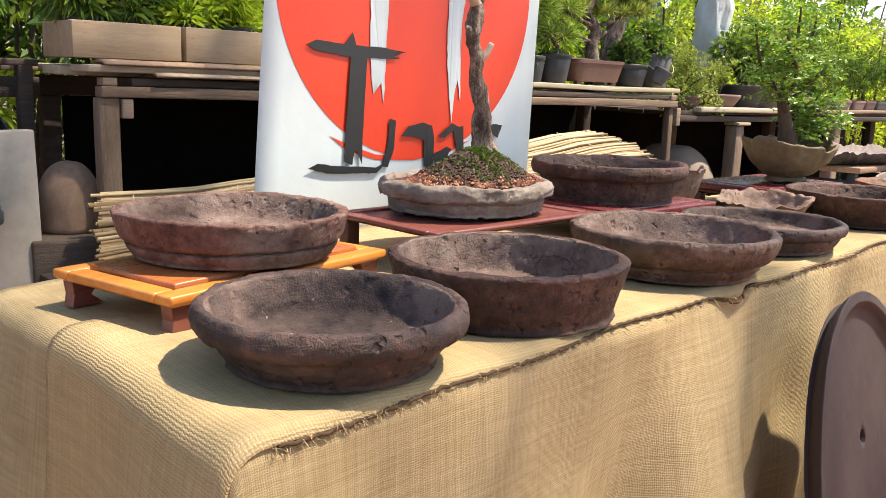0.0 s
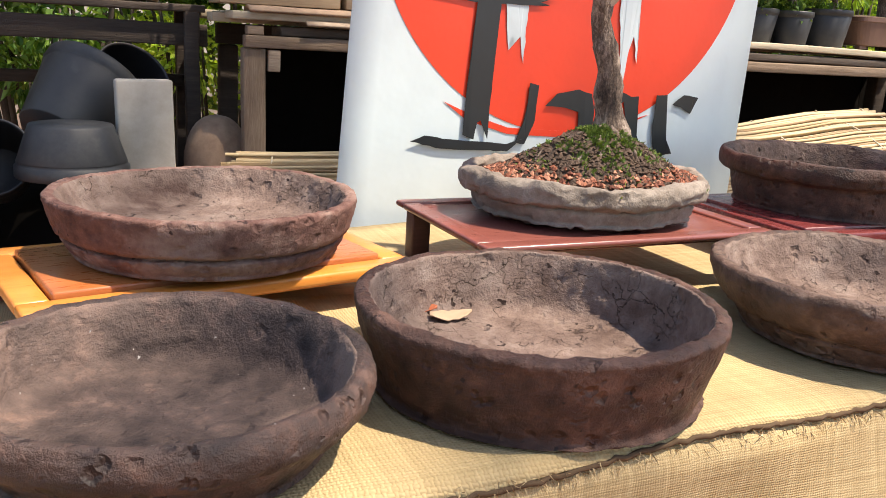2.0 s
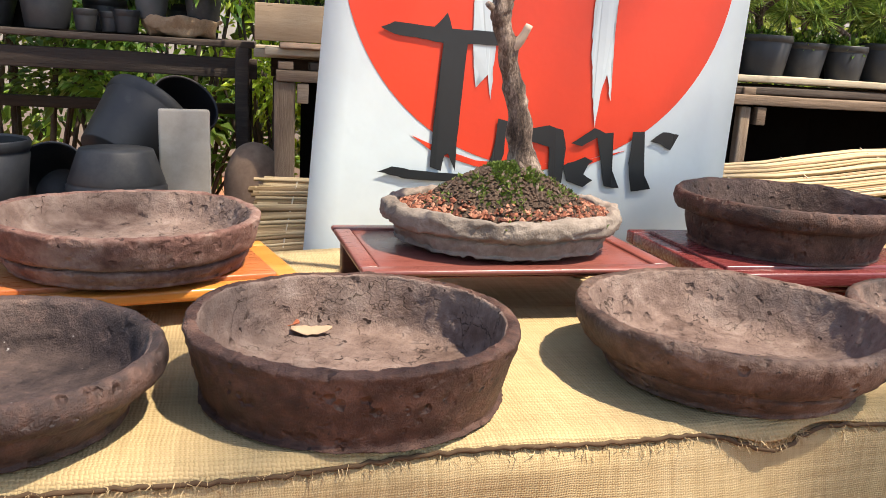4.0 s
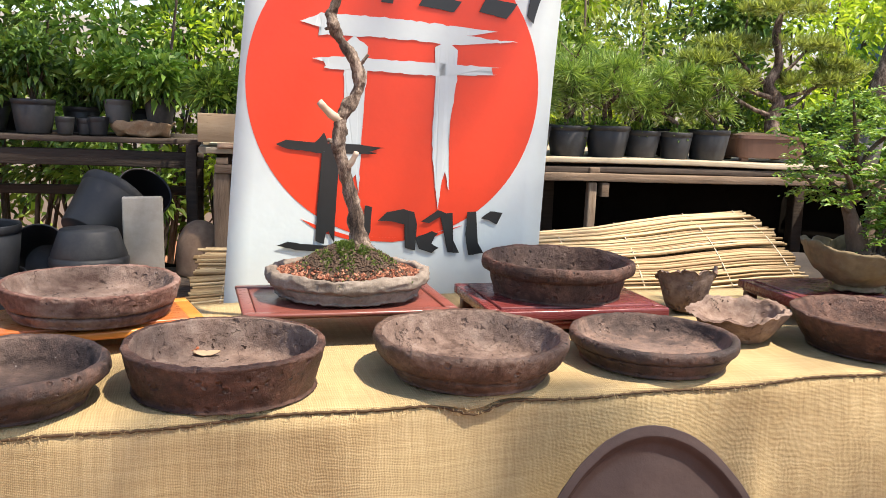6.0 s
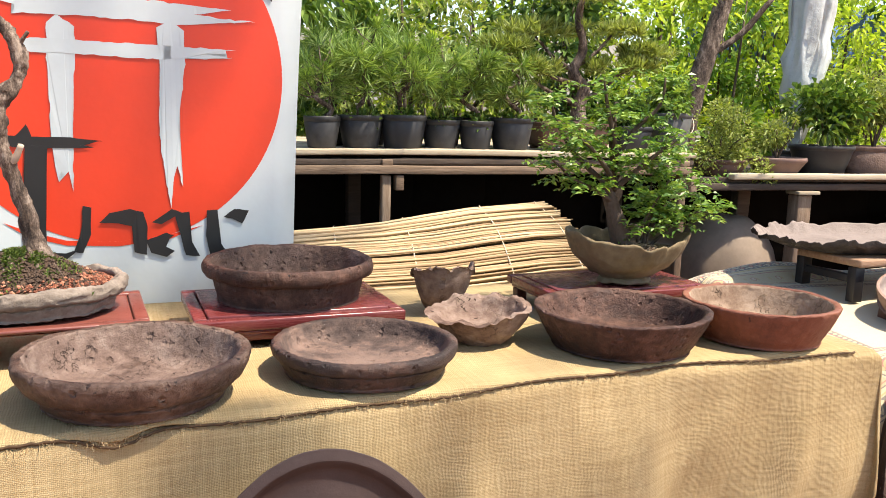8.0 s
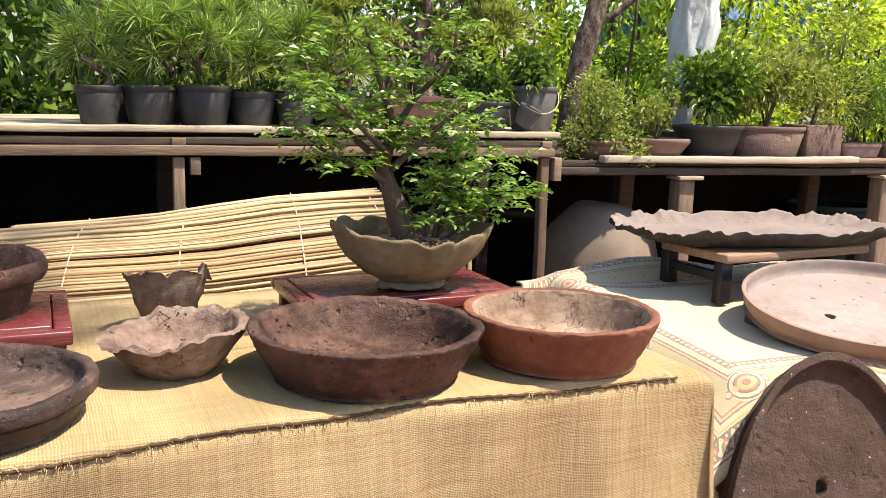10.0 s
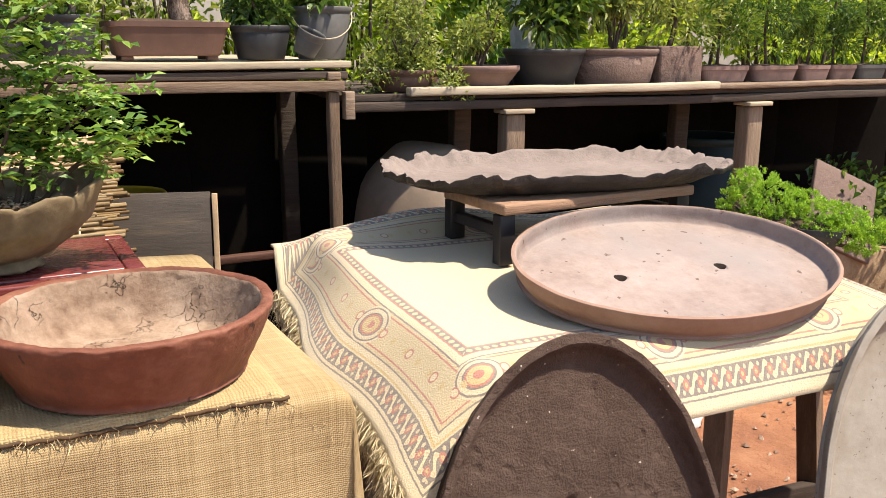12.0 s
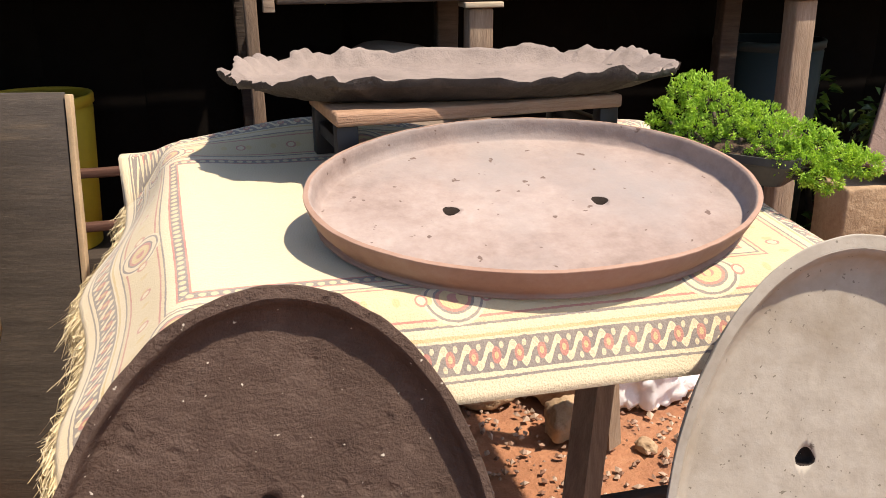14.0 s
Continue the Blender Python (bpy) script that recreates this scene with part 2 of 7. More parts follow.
    bn.inputs["Strength"].default_value, bn.inputs["Distance"].default_value = 0.6, 0.003
    ls.new(math_node(ns, ls, "ADD", noise_node(ns, ls, tc.outputs["UV"], 260.0, 3), math_node(ns, ls, "MULTIPLY", fade, 1.5)), bn.inputs["Height"])
    ls.new(bn.outputs[0], b.inputs["Normal"])
    return m


PALE = (0.30, 0.27, 0.25)
M = {
    "clay_black": surf("clay_black", [(0.36, (0.0129, 0.0089, 0.0079)), (0.5, (0.0504, 0.0317, 0.0259)), (0.65, (0.1358, 0.0758, 0.0549))], 7, (0.36, 0.78), 1.0, 110, 0.006, speck=(PALE, 130, 0.735), patch=((0.14, 0.08, 0.058), 5, 0.52, 0.75), pits=0.8, spec=0.35),
    "clay_brown": surf("clay_brown", [(0.36, (0.0147, 0.0069, 0.0051)), (0.5, (0.0597, 0.0292, 0.0205)), (0.65, (0.1530, 0.0823, 0.0587))], 7, (0.40, 0.82), 1.0, 100, 0.006, speck=((0.016, 0.01, 0.009), 75, 0.69), patch=((0.1532, 0.1037, 0.0829), 4, 0.56, 0.8), pits=0.8, spec=0.3),
    "clay_dust": surf("clay_dust", [(0.36, (0.0782, 0.0479, 0.0371)), (0.5, (0.1702, 0.1177, 0.0949)), (0.65, (0.2852, 0.2208, 0.1852))], 5, (0.75, 0.98), 1.0, 80, 0.006, speck=((0.03, 0.018, 0.014), 80, 0.70), patch=((0.0554, 0.0332, 0.0269), 5, 0.52, 0.7), pits=0.6, spec=0.2, cracks=16.0),
    "shard_clay": surf("shard_clay", [(0.36, (0.085, 0.05, 0.037)), (0.5, (0.18, 0.12, 0.092)), (0.65, (0.30, 0.225, 0.18))], 6, (0.75, 0.98), 1.0, 70, 0.006, speck=((0.05, 0.03, 0.022), 80, 0.70), pits=0.6, spec=0.2, cracks=16.0),
    "clay_soot": surf("clay_soot", [(0.36, (0.0229, 0.0160, 0.0145)), (0.5, (0.0874, 0.0598, 0.0497)), (0.65, (0.2602, 0.1603, 0.1200))], 4, (0.65, 0.95), 1.0, 90, 0.006, speck=(PALE, 130, 0.735), patch=((0.1916, 0.1323, 0.1049), 4, 0.48, 0.7), pits=0.6, spec=0.25),
    "clay_sand": surf("clay_sand", [(0.36, (0.155, 0.096, 0.062)), (0.5, (0.285, 0.205, 0.145)), (0.65, (0.40, 0.315, 0.24))], 5, (0.7, 0.95), 0.9, 70, 0.005, patch=((0.19, 0.085, 0.052), 6, 0.6, 0.78), spec=0.25, cracks=15.0),
    "clay_tan": surf("clay_tan", [(0.36, (0.0232, 0.0122, 0.0086)), (0.5, (0.0829, 0.0482, 0.0342)), (0.65, (0.2031, 0.1362, 0.1019))], 7, (0.40, 0.82), 1.0, 100, 0.006, speck=((0.024, 0.015, 0.012), 80, 0.69), patch=((0.23, 0.17, 0.14), 4, 0.57, 0.8), pits=0.7, spec=0.3),
    "clay_red": surf("clay_red", [(0.36, (0.0379, 0.0158, 0.0127)), (0.5, (0.1273, 0.0634, 0.0485)), (0.65, (0.2477, 0.1652, 0.1325))], 8, (0.65, 0.95), 0.9, 90, 0.005, speck=((0.035, 0.018, 0.015), 75, 0.69), patch=((0.25, 0.175, 0.14), 4, 0.57, 0.8), pits=0.6, spec=0.25),
    "terracotta": surf("terracotta", [(0.3, (0.075, 0.026, 0.016)), (0.5, (0.165, 0.058, 0.033)), (0.72, (0.27, 0.125, 0.078))], 6, (0.5, 0.85), 0.8, 80, 0.004, speck=((0.06, 0.024, 0.016), 40, 0.68), spec=0.35),
    "pink_clay": surf("pink_clay", [(0.3, (0.165, 0.116, 0.096)), (0.5, (0.262, 0.202, 0.174)), (0.72, (0.345, 0.285, 0.252))], 5, (0.7, 0.95), 0.6, 80, 0.004, patch=((0.235, 0.205, 0.190), 3, 0.46, 0.7), speck=((0.12, 0.08, 0.065), 50, 0.70)),
    "pink_side": surf("pink_side", [(0.25, (0.2016, 0.1123, 0.0778)), (0.5, (0.2772, 0.1728, 0.1253)), (0.75, (0.3360, 0.2419, 0.1901))], 6, (0.7, 0.95), 0.4, 80, 0.003),
    "dark_disc": surf("dark_disc", [(0.2, (0.0366, 0.0228, 0.0165)), (0.5, (0.0659, 0.0432, 0.0330)), (0.78, (0.1159, 0.0816, 0.0649))], 9, (0.75, 0.97), 1.0, 60, 0.009, speck=((0.42, 0.38, 0.32), 95, 0.72), pits=0.25, spec=0.2),
    "brown_disc": surf("brown_disc", [(0.2, (0.0256, 0.0142, 0.0118)), (0.5, (0.0437, 0.0264, 0.0226)), (0.78, (0.0693, 0.0457, 0.0403))], 5, (0.5, 0.8), 0.45, 70, 0.003),
    "white_disc": surf("white_disc", [(0.25, (0.2142, 0.1879, 0.1472)), (0.5, (0.3114, 0.2854, 0.2360)), (0.75, (0.3888, 0.3663, 0.3168))], 4.5, (0.7, 0.95), 0.45, 80, 0.003, patch=((0.21, 0.175, 0.125), 5, 0.48, 0.72), speck=((0.16, 0.14, 0.11), 120, 0.70)),
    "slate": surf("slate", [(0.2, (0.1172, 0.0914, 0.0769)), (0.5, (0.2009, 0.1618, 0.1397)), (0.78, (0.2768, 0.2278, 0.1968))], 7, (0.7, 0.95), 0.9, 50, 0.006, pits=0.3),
    # dark broken edge, with the shade of the underside in its colour
    "slate_edge_shaded": surf("slate_edge_shaded", [(0.3, (0.0140, 0.0116, 0.0104)), (0.5, (0.0350, 0.0292, 0.0260)), (0.8, (0.1050, 0.0884, 0.0748))], 14, (0.5, 0.9), 1.0, 50, 0.008, pits=0.5),
    # paints the darkness inside the drain holes
    "hole_shade": surf("hole_shade", spread((0.024, 0.016, 0.012)), 20, (0.9, 1.0), 0.8, 90, 0.004),
    "grey_pot": surf("grey_pot", [(0.25, (0.0718, 0.0544, 0.0425)), (0.5, (0.1835, 0.1482, 0.1177)), (0.78, (0.3669, 0.3100, 0.2551))], 10, (0.75, 0.95), 0.8, 60, 0.005, pits=0.4),
    "lotus": surf("lotus", [(0.25, (0.075, 0.052, 0.03)), (0.5, (0.16, 0.118, 0.062)), (0.78, (0.27, 0.21, 0.12))], 8, (0.7, 0.95), 0.7, 50, 0.005, patch=((0.24, 0.13, 0.11), 5, 0.58, 0.8)),
    "orange_wood": surf("orange_wood", [(0.25, (0.40, 0.125, 0.02)), (0.5, (0.55, 0.20, 0.035)), (0.78, (0.66, 0.29, 0.07))], 4, (0.22, 0.38), 0.12, 60, 0.002, stretch=(1, 9, 9), spec=0.5),
    "orange_panel": surf("orange_panel", [(0.25, (0.23, 0.065, 0.02)), (0.5, (0.33, 0.10, 0.028)), (0.78, (0.43, 0.15, 0.05))], 4, (0.2, 0.38), 0.12, 60, 0.002, stretch=(1, 9, 9), spec=0.5),
    "red_wood": surf("red_wood", [(0.25, (0.10, 0.028, 0.021)), (0.5, (0.165, 0.05, 0.037)), (0.78, (0.23, 0.085, 0.065))], 4, (0.2, 0.4), 0.15, 60, 0.002, stretch=(1, 10, 10), spec=0.5),
    "cherry_wood": surf("cherry_wood", [(0.25, (0.0808, 0.0152, 0.0153)), (0.5, (0.1360, 0.0285, 0.0270)), (0.78, (0.1785, 0.0522, 0.0450))], 4, (0.18, 0.36), 0.12, 60, 0.002, stretch=(1, 10, 10), spec=0.5),
    "dark_wood": surf("dark_wood", [(0.25, (0.055, 0.02, 0.014)), (0.5, (0.09, 0.034, 0.023)), (0.78, (0.13, 0.055, 0.04))], 4, (0.3, 0.5), 0.15, 60, 0.002, stretch=(1, 10, 10)),
    "plank": surf("plank", [(0.25, (0.12, 0.08, 0.05)), (0.5, (0.22, 0.155, 0.105)), (0.78, (0.36, 0.28, 0.20))], 6, (0.75, 0.95), 0.7, 50, 0.004, stretch=(0.7, 9, 9), obj_var=0.3),
    "pale_plank": surf("pale_plank", [(0.25, (0.2550, 0.2016, 0.1353)), (0.5, (0.3910, 0.3276, 0.2296)), (0.78, (0.4930, 0.4200, 0.3116))], 6, (0.75, 0.95), 0.5, 50, 0.003, stretch=(0.7, 9, 9), obj_var=0.25),
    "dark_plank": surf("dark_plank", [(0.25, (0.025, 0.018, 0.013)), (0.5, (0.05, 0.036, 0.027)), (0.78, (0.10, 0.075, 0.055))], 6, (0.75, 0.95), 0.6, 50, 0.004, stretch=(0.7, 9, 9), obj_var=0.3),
    "red_plank": surf("red_plank", [(0.25, (0.035, 0.014, 0.009)), (0.5, (0.075, 0.032, 0.020)), (0.78, (0.13, 0.065, 0.042))], 6, (0.6, 0.9), 0.5, 50, 0.004, stretch=(0.7, 9, 9)),
    "post_wood": surf("post_wood", [(0.25, (0.10, 0.065, 0.04)), (0.5, (0.19, 0.13, 0.085)), (0.78, (0.31, 0.235, 0.165))], 6, (0.75, 0.95), 0.8, 50, 0.005, stretch=(9, 9, 0.8), obj_var=0.3),
    "crate_wood": surf("crate_wood", [(0.25, (0.2400, 0.1600, 0.0920)), (0.5, (0.3520, 0.2560, 0.1600)), (0.78, (0.4320, 0.3440, 0.2400))], 5, (0.7, 0.9), 0.3, 60, 0.002, stretch=(0.8, 8, 8), speck=((0.1, 0.06, 0.03), 18, 0.74)),
    "grain_slab": surf("grain_slab", [(0.2, (0.16, 0.085, 0.05)), (0.5, (0.30, 0.18, 0.11)), (0.78, (0.45, 0.32, 0.22))], 6, (0.6, 0.85), 0.8, 50, 0.004, stretch=(0.6, 12, 12)),
    "black_paint": surf("black_paint", spread((0.018, 0.016, 0.017)), 10, (0.35, 0.6), 0.3, 60, 0.002),
    "black_plastic": surf("black_plastic", [(0.25, (0.0136, 0.0143, 0.0155)), (0.5, (0.0248, 0.0254, 0.0267)), (0.8, (0.0620, 0.0608, 0.0570))], 5, (0.4, 0.65), 0.2, 60, 0.002, patch=((0.10, 0.093, 0.08), 6, 0.62, 0.85), obj_var=0.15),
    "grey_plastic": surf("grey_plastic", spread((0.085, 0.085, 0.08)), 5, (0.45, 0.7), 0.2, 60, 0.002, patch=((0.2, 0.17, 0.13), 6, 0.6, 0.85)),
    "brown_plastic": surf("brown_plastic", spread((0.115, 0.062, 0.045)), 5, (0.45, 0.7), 0.2, 60, 0.002),
    "small_clay": surf("small_clay", spread((0.21, 0.135, 0.11)), 7, (0.6, 0.85), 0.35, 60, 0.003, obj_var=0.35),
    "stone_pot": surf("stone_pot", spread((0.155, 0.105, 0.085)), 9, (0.8, 0.95), 0.9, 40, 0.008, pits=0.4),
    "concrete": surf("concrete", [(0.25, (0.255, 0.225, 0.183)), (0.5, (0.340, 0.306, 0.255)), (0.78, (0.425, 0.391, 0.340))], 5, (0.8, 0.95), 0.3, 90, 0.002),
    "soil": surf("soil", [(0.2, (0.03, 0.019, 0.013)), (0.5, (0.065, 0.04, 0.026)), (0.78, (0.14, 0.09, 0.055))], 40, (0.9, 1.0), 1.0, 120, 0.008),
    "gravel": surf("gravel", [(0.1, (0.0750, 0.0210, 0.0110)), (0.5, (0.2250, 0.0750, 0.0385)), (0.9, (0.3450, 0.1620, 0.0990))], 20, (0.85, 0.98), 0.4, 150, 0.002, island=0.9),
    "chips": surf("chips", [(0.1, (0.10, 0.06, 0.035)), (0.5, (0.25, 0.165, 0.10)), (0.9, (0.42, 0.32, 0.21))], 20, (0.85, 0.98), 0.4, 150, 0.002, island=0.9),
    "bark": surf("bark", [(0.38, (0.022, 0.015, 0.011)), (0.5, (0.105, 0.074, 0.055)), (0.62, (0.30, 0.235, 0.185))], 42, (0.85, 0.98), 1.0, 130, 0.010, stretch=(1, 1, 0.45)),
    "dark_bark": surf("dark_bark", [(0.2, (0.03, 0.022, 0.016)), (0.5, (0.075, 0.055, 0.04)), (0.78, (0.15, 0.115, 0.085))], 24, (0.85, 0.98), 1.0, 80, 0.006, stretch=(1, 1, 0.45)),
    "deadwood": surf("deadwood", spread((0.42, 0.33, 0.25), 0.25), 20, (0.7, 0.9), 0.5, 90, 0.003),
    "ground": surf("ground", [(0.2, (0.16, 0.065, 0.03)), (0.5, (0.30, 0.135, 0.068)), (0.78, (0.42, 0.225, 0.125))], 3, (0.9, 1.0), 1.0, 40, 0.02, patch=((0.13, 0.05, 0.03), 1.2, 0.5, 0.7)),
    "rock": surf("rock", [(0.2, (0.17, 0.10, 0.055)), (0.5, (0.32, 0.22, 0.13)), (0.78, (0.46, 0.36, 0.24))], 8, (0.85, 0.98), 1.0, 40, 0.01),
    "pebble": surf("pebble", [(0.1, (0.16, 0.08, 0.05)), (0.9, (0.4, 0.3, 0.22))], 12, (0.85, 0.98), 0.4, 80, 0.003, island=0.8),
    "sack": surf("sack", spread((0.72, 0.70, 0.69), 0.1), 8, (0.5, 0.7), 0.6, 30, 0.01),
    "reed": surf("reed", [(0.1, (0.2139, 0.1321, 0.0577)), (0.45, (0.3706, 0.2580, 0.1273)), (0.9, (0.4846, 0.3636, 0.2081))], 6, (0.5, 0.75), 0.4, 120, 0.002, stretch=(0.5, 6, 6), island=1.05),
    "string": surf("string", spread((0.5, 0.42, 0.3)), 20, (0.8, 0.95), 0.4, 120, 0.002),
    "fringe": surf("fringe", [(0.1, (0.34, 0.26, 0.13)), (0.5, (0.52, 0.43, 0.26)), (0.9, (0.66, 0.58, 0.40))], 10, (0.85, 1.0), 0.3, 120, 0.002, island=0.6),
    "jute": surf("jute", [(0.1, (0.24, 0.16, 0.08)), (0.5, (0.40, 0.29, 0.15)), (0.9, (0.52, 0.40, 0.23))], 10, (0.85, 1.0), 0.3, 120, 0.002, island=0.6),
    "hem": surf("hem", spread((0.075, 0.045, 0.022)), 30, (0.85, 1.0), 0.4, 120, 0.002),
    "ply": surf("ply", [(0.2, (0.0272, 0.0213, 0.0161)), (0.5, (0.0578, 0.0459, 0.0357)), (0.78, (0.1054, 0.0816, 0.0612))], 6, (0.55, 0.85), 0.4, 60, 0.003, stretch=(0.8, 6, 6), patch=((0.10, 0.075, 0.05), 7, 0.62, 0.8)),
    "ply_edge": surf("ply_edge", spread((0.38, 0.27, 0.16)), 20, (0.8, 0.95), 0.5, 60, 0.003),
    "yellow": surf("yellow", spread((0.42, 0.30, 0.02), 0.2), 5, (0.5, 0.7), 0.2, 60, 0.002),
    # teal taken almost to black, the barrel's shade being in the colour
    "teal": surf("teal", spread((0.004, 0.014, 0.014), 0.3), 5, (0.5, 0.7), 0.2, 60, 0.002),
    "pale_drum": surf("pale_drum", spread((0.22, 0.17, 0.125), 0.3), 4, (0.7, 0.9), 0.3, 50, 0.004),
    # under-bench shade put into a near-black colour, used for the filler heap too
    "shade_black": surf("shade_black", spread((0.007, 0.006, 0.005), 0.4), 3, (0.95, 1.0), 0.4, 30, 0.01, spec=0.02),
    "vinyl": surf("vinyl", spread((0.50, 0.56, 0.565), 0.06), 3, (0.32, 0.42), 0.25, 3.0, 0.02, spec=0.5),
    "vinyl_red": surf("vinyl_red", spread((0.63, 0.042, 0.012), 0.08), 3, (0.3, 0.4), 0.25, 3.0, 0.02, spec=0.5),
    "vinyl_black": surf("vinyl_black", spread((0.012, 0.014, 0.015), 0.1), 3, (0.3, 0.42), 0.2, 3.0, 0.02, spec=0.5),
    "plastic_wrap": surf("plastic_wrap", spread((0.45, 0.48, 0.47), 0.2), 5, (0.2, 0.4), 0.5, 20, 0.02),
    "blue_sheet": surf("blue_sheet", spread((0.10, 0.20, 0.42), 0.2), 4, (0.4, 0.6), 0.2, 40, 0.005),
    "roof_tile": surf("roof_tile", [(0.2, (0.17, 0.10, 0.06)), (0.5, (0.30, 0.20, 0.13)), (0.78, (0.42, 0.34, 0.25))], 7, (0.8, 0.95), 0.5, 60, 0.003, obj_var=0.3),
    "grey_wall": surf("grey_wall", spread((0.42, 0.40, 0.37), 0.15), 1.5, (0.8, 0.95), 0.3, 20, 0.01),
    "dry_leaf": surf("dry_leaf", spread((0.36, 0.25, 0.16), 0.2), 20, (0.7, 0.9), 0.4, 90, 0.002),
    "rust_leaf": surf("rust_leaf", spread((0.34, 0.10, 0.045), 0.2), 20, (0.7, 0.9), 0.4, 90, 0.002),
    "burlap": burlap_mat("burlap", (0.258, 0.184, 0.088), (0.435, 0.338, 0.185), 0.0027, 0.40),
    "runner": burlap_mat("runner", (0.31, 0.225, 0.11), (0.46, 0.345, 0.18), 0.0043, 0.7),
    "leaf": leaf_mat("leaf", (0.0315, 0.0765, 0.0144), (0.1170, 0.2160, 0.0360), (0.3240, 0.4320, 0.0900), 0.42, 0.36),
    "leaf_dark": leaf_mat("leaf_dark", (0.02, 0.05, 0.013), (0.075, 0.155, 0.032), (0.22, 0.33, 0.075), 0.4, 0.36),
    "leaf_bright": leaf_mat("leaf_bright", (0.17, 0.29, 0.03), (0.42, 0.56, 0.06), (0.66, 0.76, 0.14), 0.45, 0.5),
    "leaf_tree": leaf_mat("leaf_tree", (0.0468, 0.1326, 0.0195), (0.1482, 0.2808, 0.0468), (0.3276, 0.4524, 0.0936), 0.4, 0.36),
    "leaf_olive": leaf_mat("leaf_olive", (0.10, 0.14, 0.035), (0.25, 0.31, 0.08), (0.45, 0.51, 0.16), 0.5, 0.4),
    "needle": leaf_mat("needle", (0.05, 0.11, 0.025), (0.19, 0.31, 0.06), (0.44, 0.56, 0.16), 0.45, 0.3),
    "juniper": leaf_mat("juniper", (0.11, 0.25, 0.02), (0.30, 0.50, 0.05), (0.50, 0.70, 0.12), 0.6, 0.4),
    "moss": leaf_mat("moss", (0.035, 0.06, 0.01), (0.09, 0.14, 0.02), (0.2, 0.26, 0.05), 0.8, 0.2),
}


# ---- builders ----
def thing(name, label, category, at=(0, 0, 0), rz=0.0, group="", kind=""):
    ob = new(name)
    ob.empty_display_size = 0.05
    ob.matrix_basis = pose(*at, 0, 0, rz)
    return tagged(ob, label, category, group, kind)


def mesh_from(name, bm, material, smooth=True):
    me = bpy.data.meshes.new(name)
    bm.to_mesh(me)
    bm.free()
    me.materials.append(material)
    if smooth:
        me.polygons.foreach_set("use_smooth", [True] * len(me.polygons))
    return me


def part(name, bm, material, parent=None, label="", smooth=True, m=None, kind=""):
    """One mesh object, under a thing or a part."""
    ob = new(name, bm if isinstance(bm, bpy.types.Mesh) else mesh_from(name, bm, material, smooth))
    if parent is not None:
        ob.parent = parent
    if m is not None:
        ob.matrix_basis = m
    return tagged(ob, label, kind=kind)


def raw_mesh(name, verts, faces, material, smooth=False):
    me = bpy.data.meshes.new(name)
    me.from_pydata(verts, [], faces)
    me.materials.append(material)
    if smooth:
        me.polygons.foreach_set("use_smooth", [True] * len(me.polygons))
    me.update()
    return me


def box(x0, y0, z0, x1, y1, z1, bev=0.004, bm=None, segs=2):
    """A bevelled box."""
    b = bmesh.new()
    bmesh.ops.create_cube(b, size=1.0)
    for v in b.verts:
        v.co = Vector(((x0 + x1) / 2 + v.co.x * (x1 - x0), (y0 + y1) / 2 + v.co.y * (y1 - y0), (z0 + z1) / 2 + v.co.z * (z1 - z0)))
    if bev:
        bmesh.ops.bevel(b, geom=list(b.edges), offset=bev, segments=segs, profile=0.5, affect="EDGES")
    return b


def rough_box(x0, y0, z0, x1, y1, z1, amp=0.003, bev=0.004, cuts=6, seed=0):
    """A sawn board with uneven faces and worn edges."""
    b = box(x0, y0, z0, x1, y1, z1, 0)
    big = max(x1 - x0, y1 - y0, z1 - z0)
    long_edges = [e for e in b.edges if e.calc_length() > big * 0.6]
    bmesh.ops.subdivide_edges(b, edges=long_edges, cuts=cuts, use_grid_fill=True)
    sharp = [e for e in b.edges if len(e.link_faces) == 2 and e.calc_face_angle(0) > 0.5]
    bmesh.ops.bevel(b, geom=sharp, offset=bev, segments=2, profile=0.5, affect="EDGES")
    o = Vector((seed * 3.1, seed * 1.7, seed * 5.3))
    for v in b.verts:
        v.co += noise.noise_vector(v.co * 5 + o) * amp + noise.noise_vector(v.co * 1.3 + o) * amp * 1.5
    return b


def lathe(profile, seg=72, fn=None, sx=1.0, sy=1.0):
    """Turns (radius, height) pairs round z; fn moves each vertex."""
    b = bmesh.new()
    rings = []
    for r, z in profile:
        if r < 1e-6:
            rings.append([b.verts.new((0, 0, z))])
        else:
            rings.append([b.verts.new((r * sx * math.cos(2 * math.pi * i / seg), r * sy * math.sin(2 * math.pi * i / seg), z)) for i in range(seg)])
    for a, c in zip(rings, rings[1:]):
        for i in range(seg):
            j = (i + 1) % seg
            if len(a) == 1 and len(c) == 1:
                continue
            if len(a) == 1:
                b.faces.new((a[0], c[j], c[i]))
            elif len(c) == 1:
                b.faces.new((a[i], a[j], c[0]))
            else:
                b.faces.new((a[i], a[j], c[j], c[i]))
    if fn:
        for v in b.verts:
            v.co = fn(v.co.copy())
    bmesh.ops.recalc_face_normals(b, faces=list(b.faces))
    return b


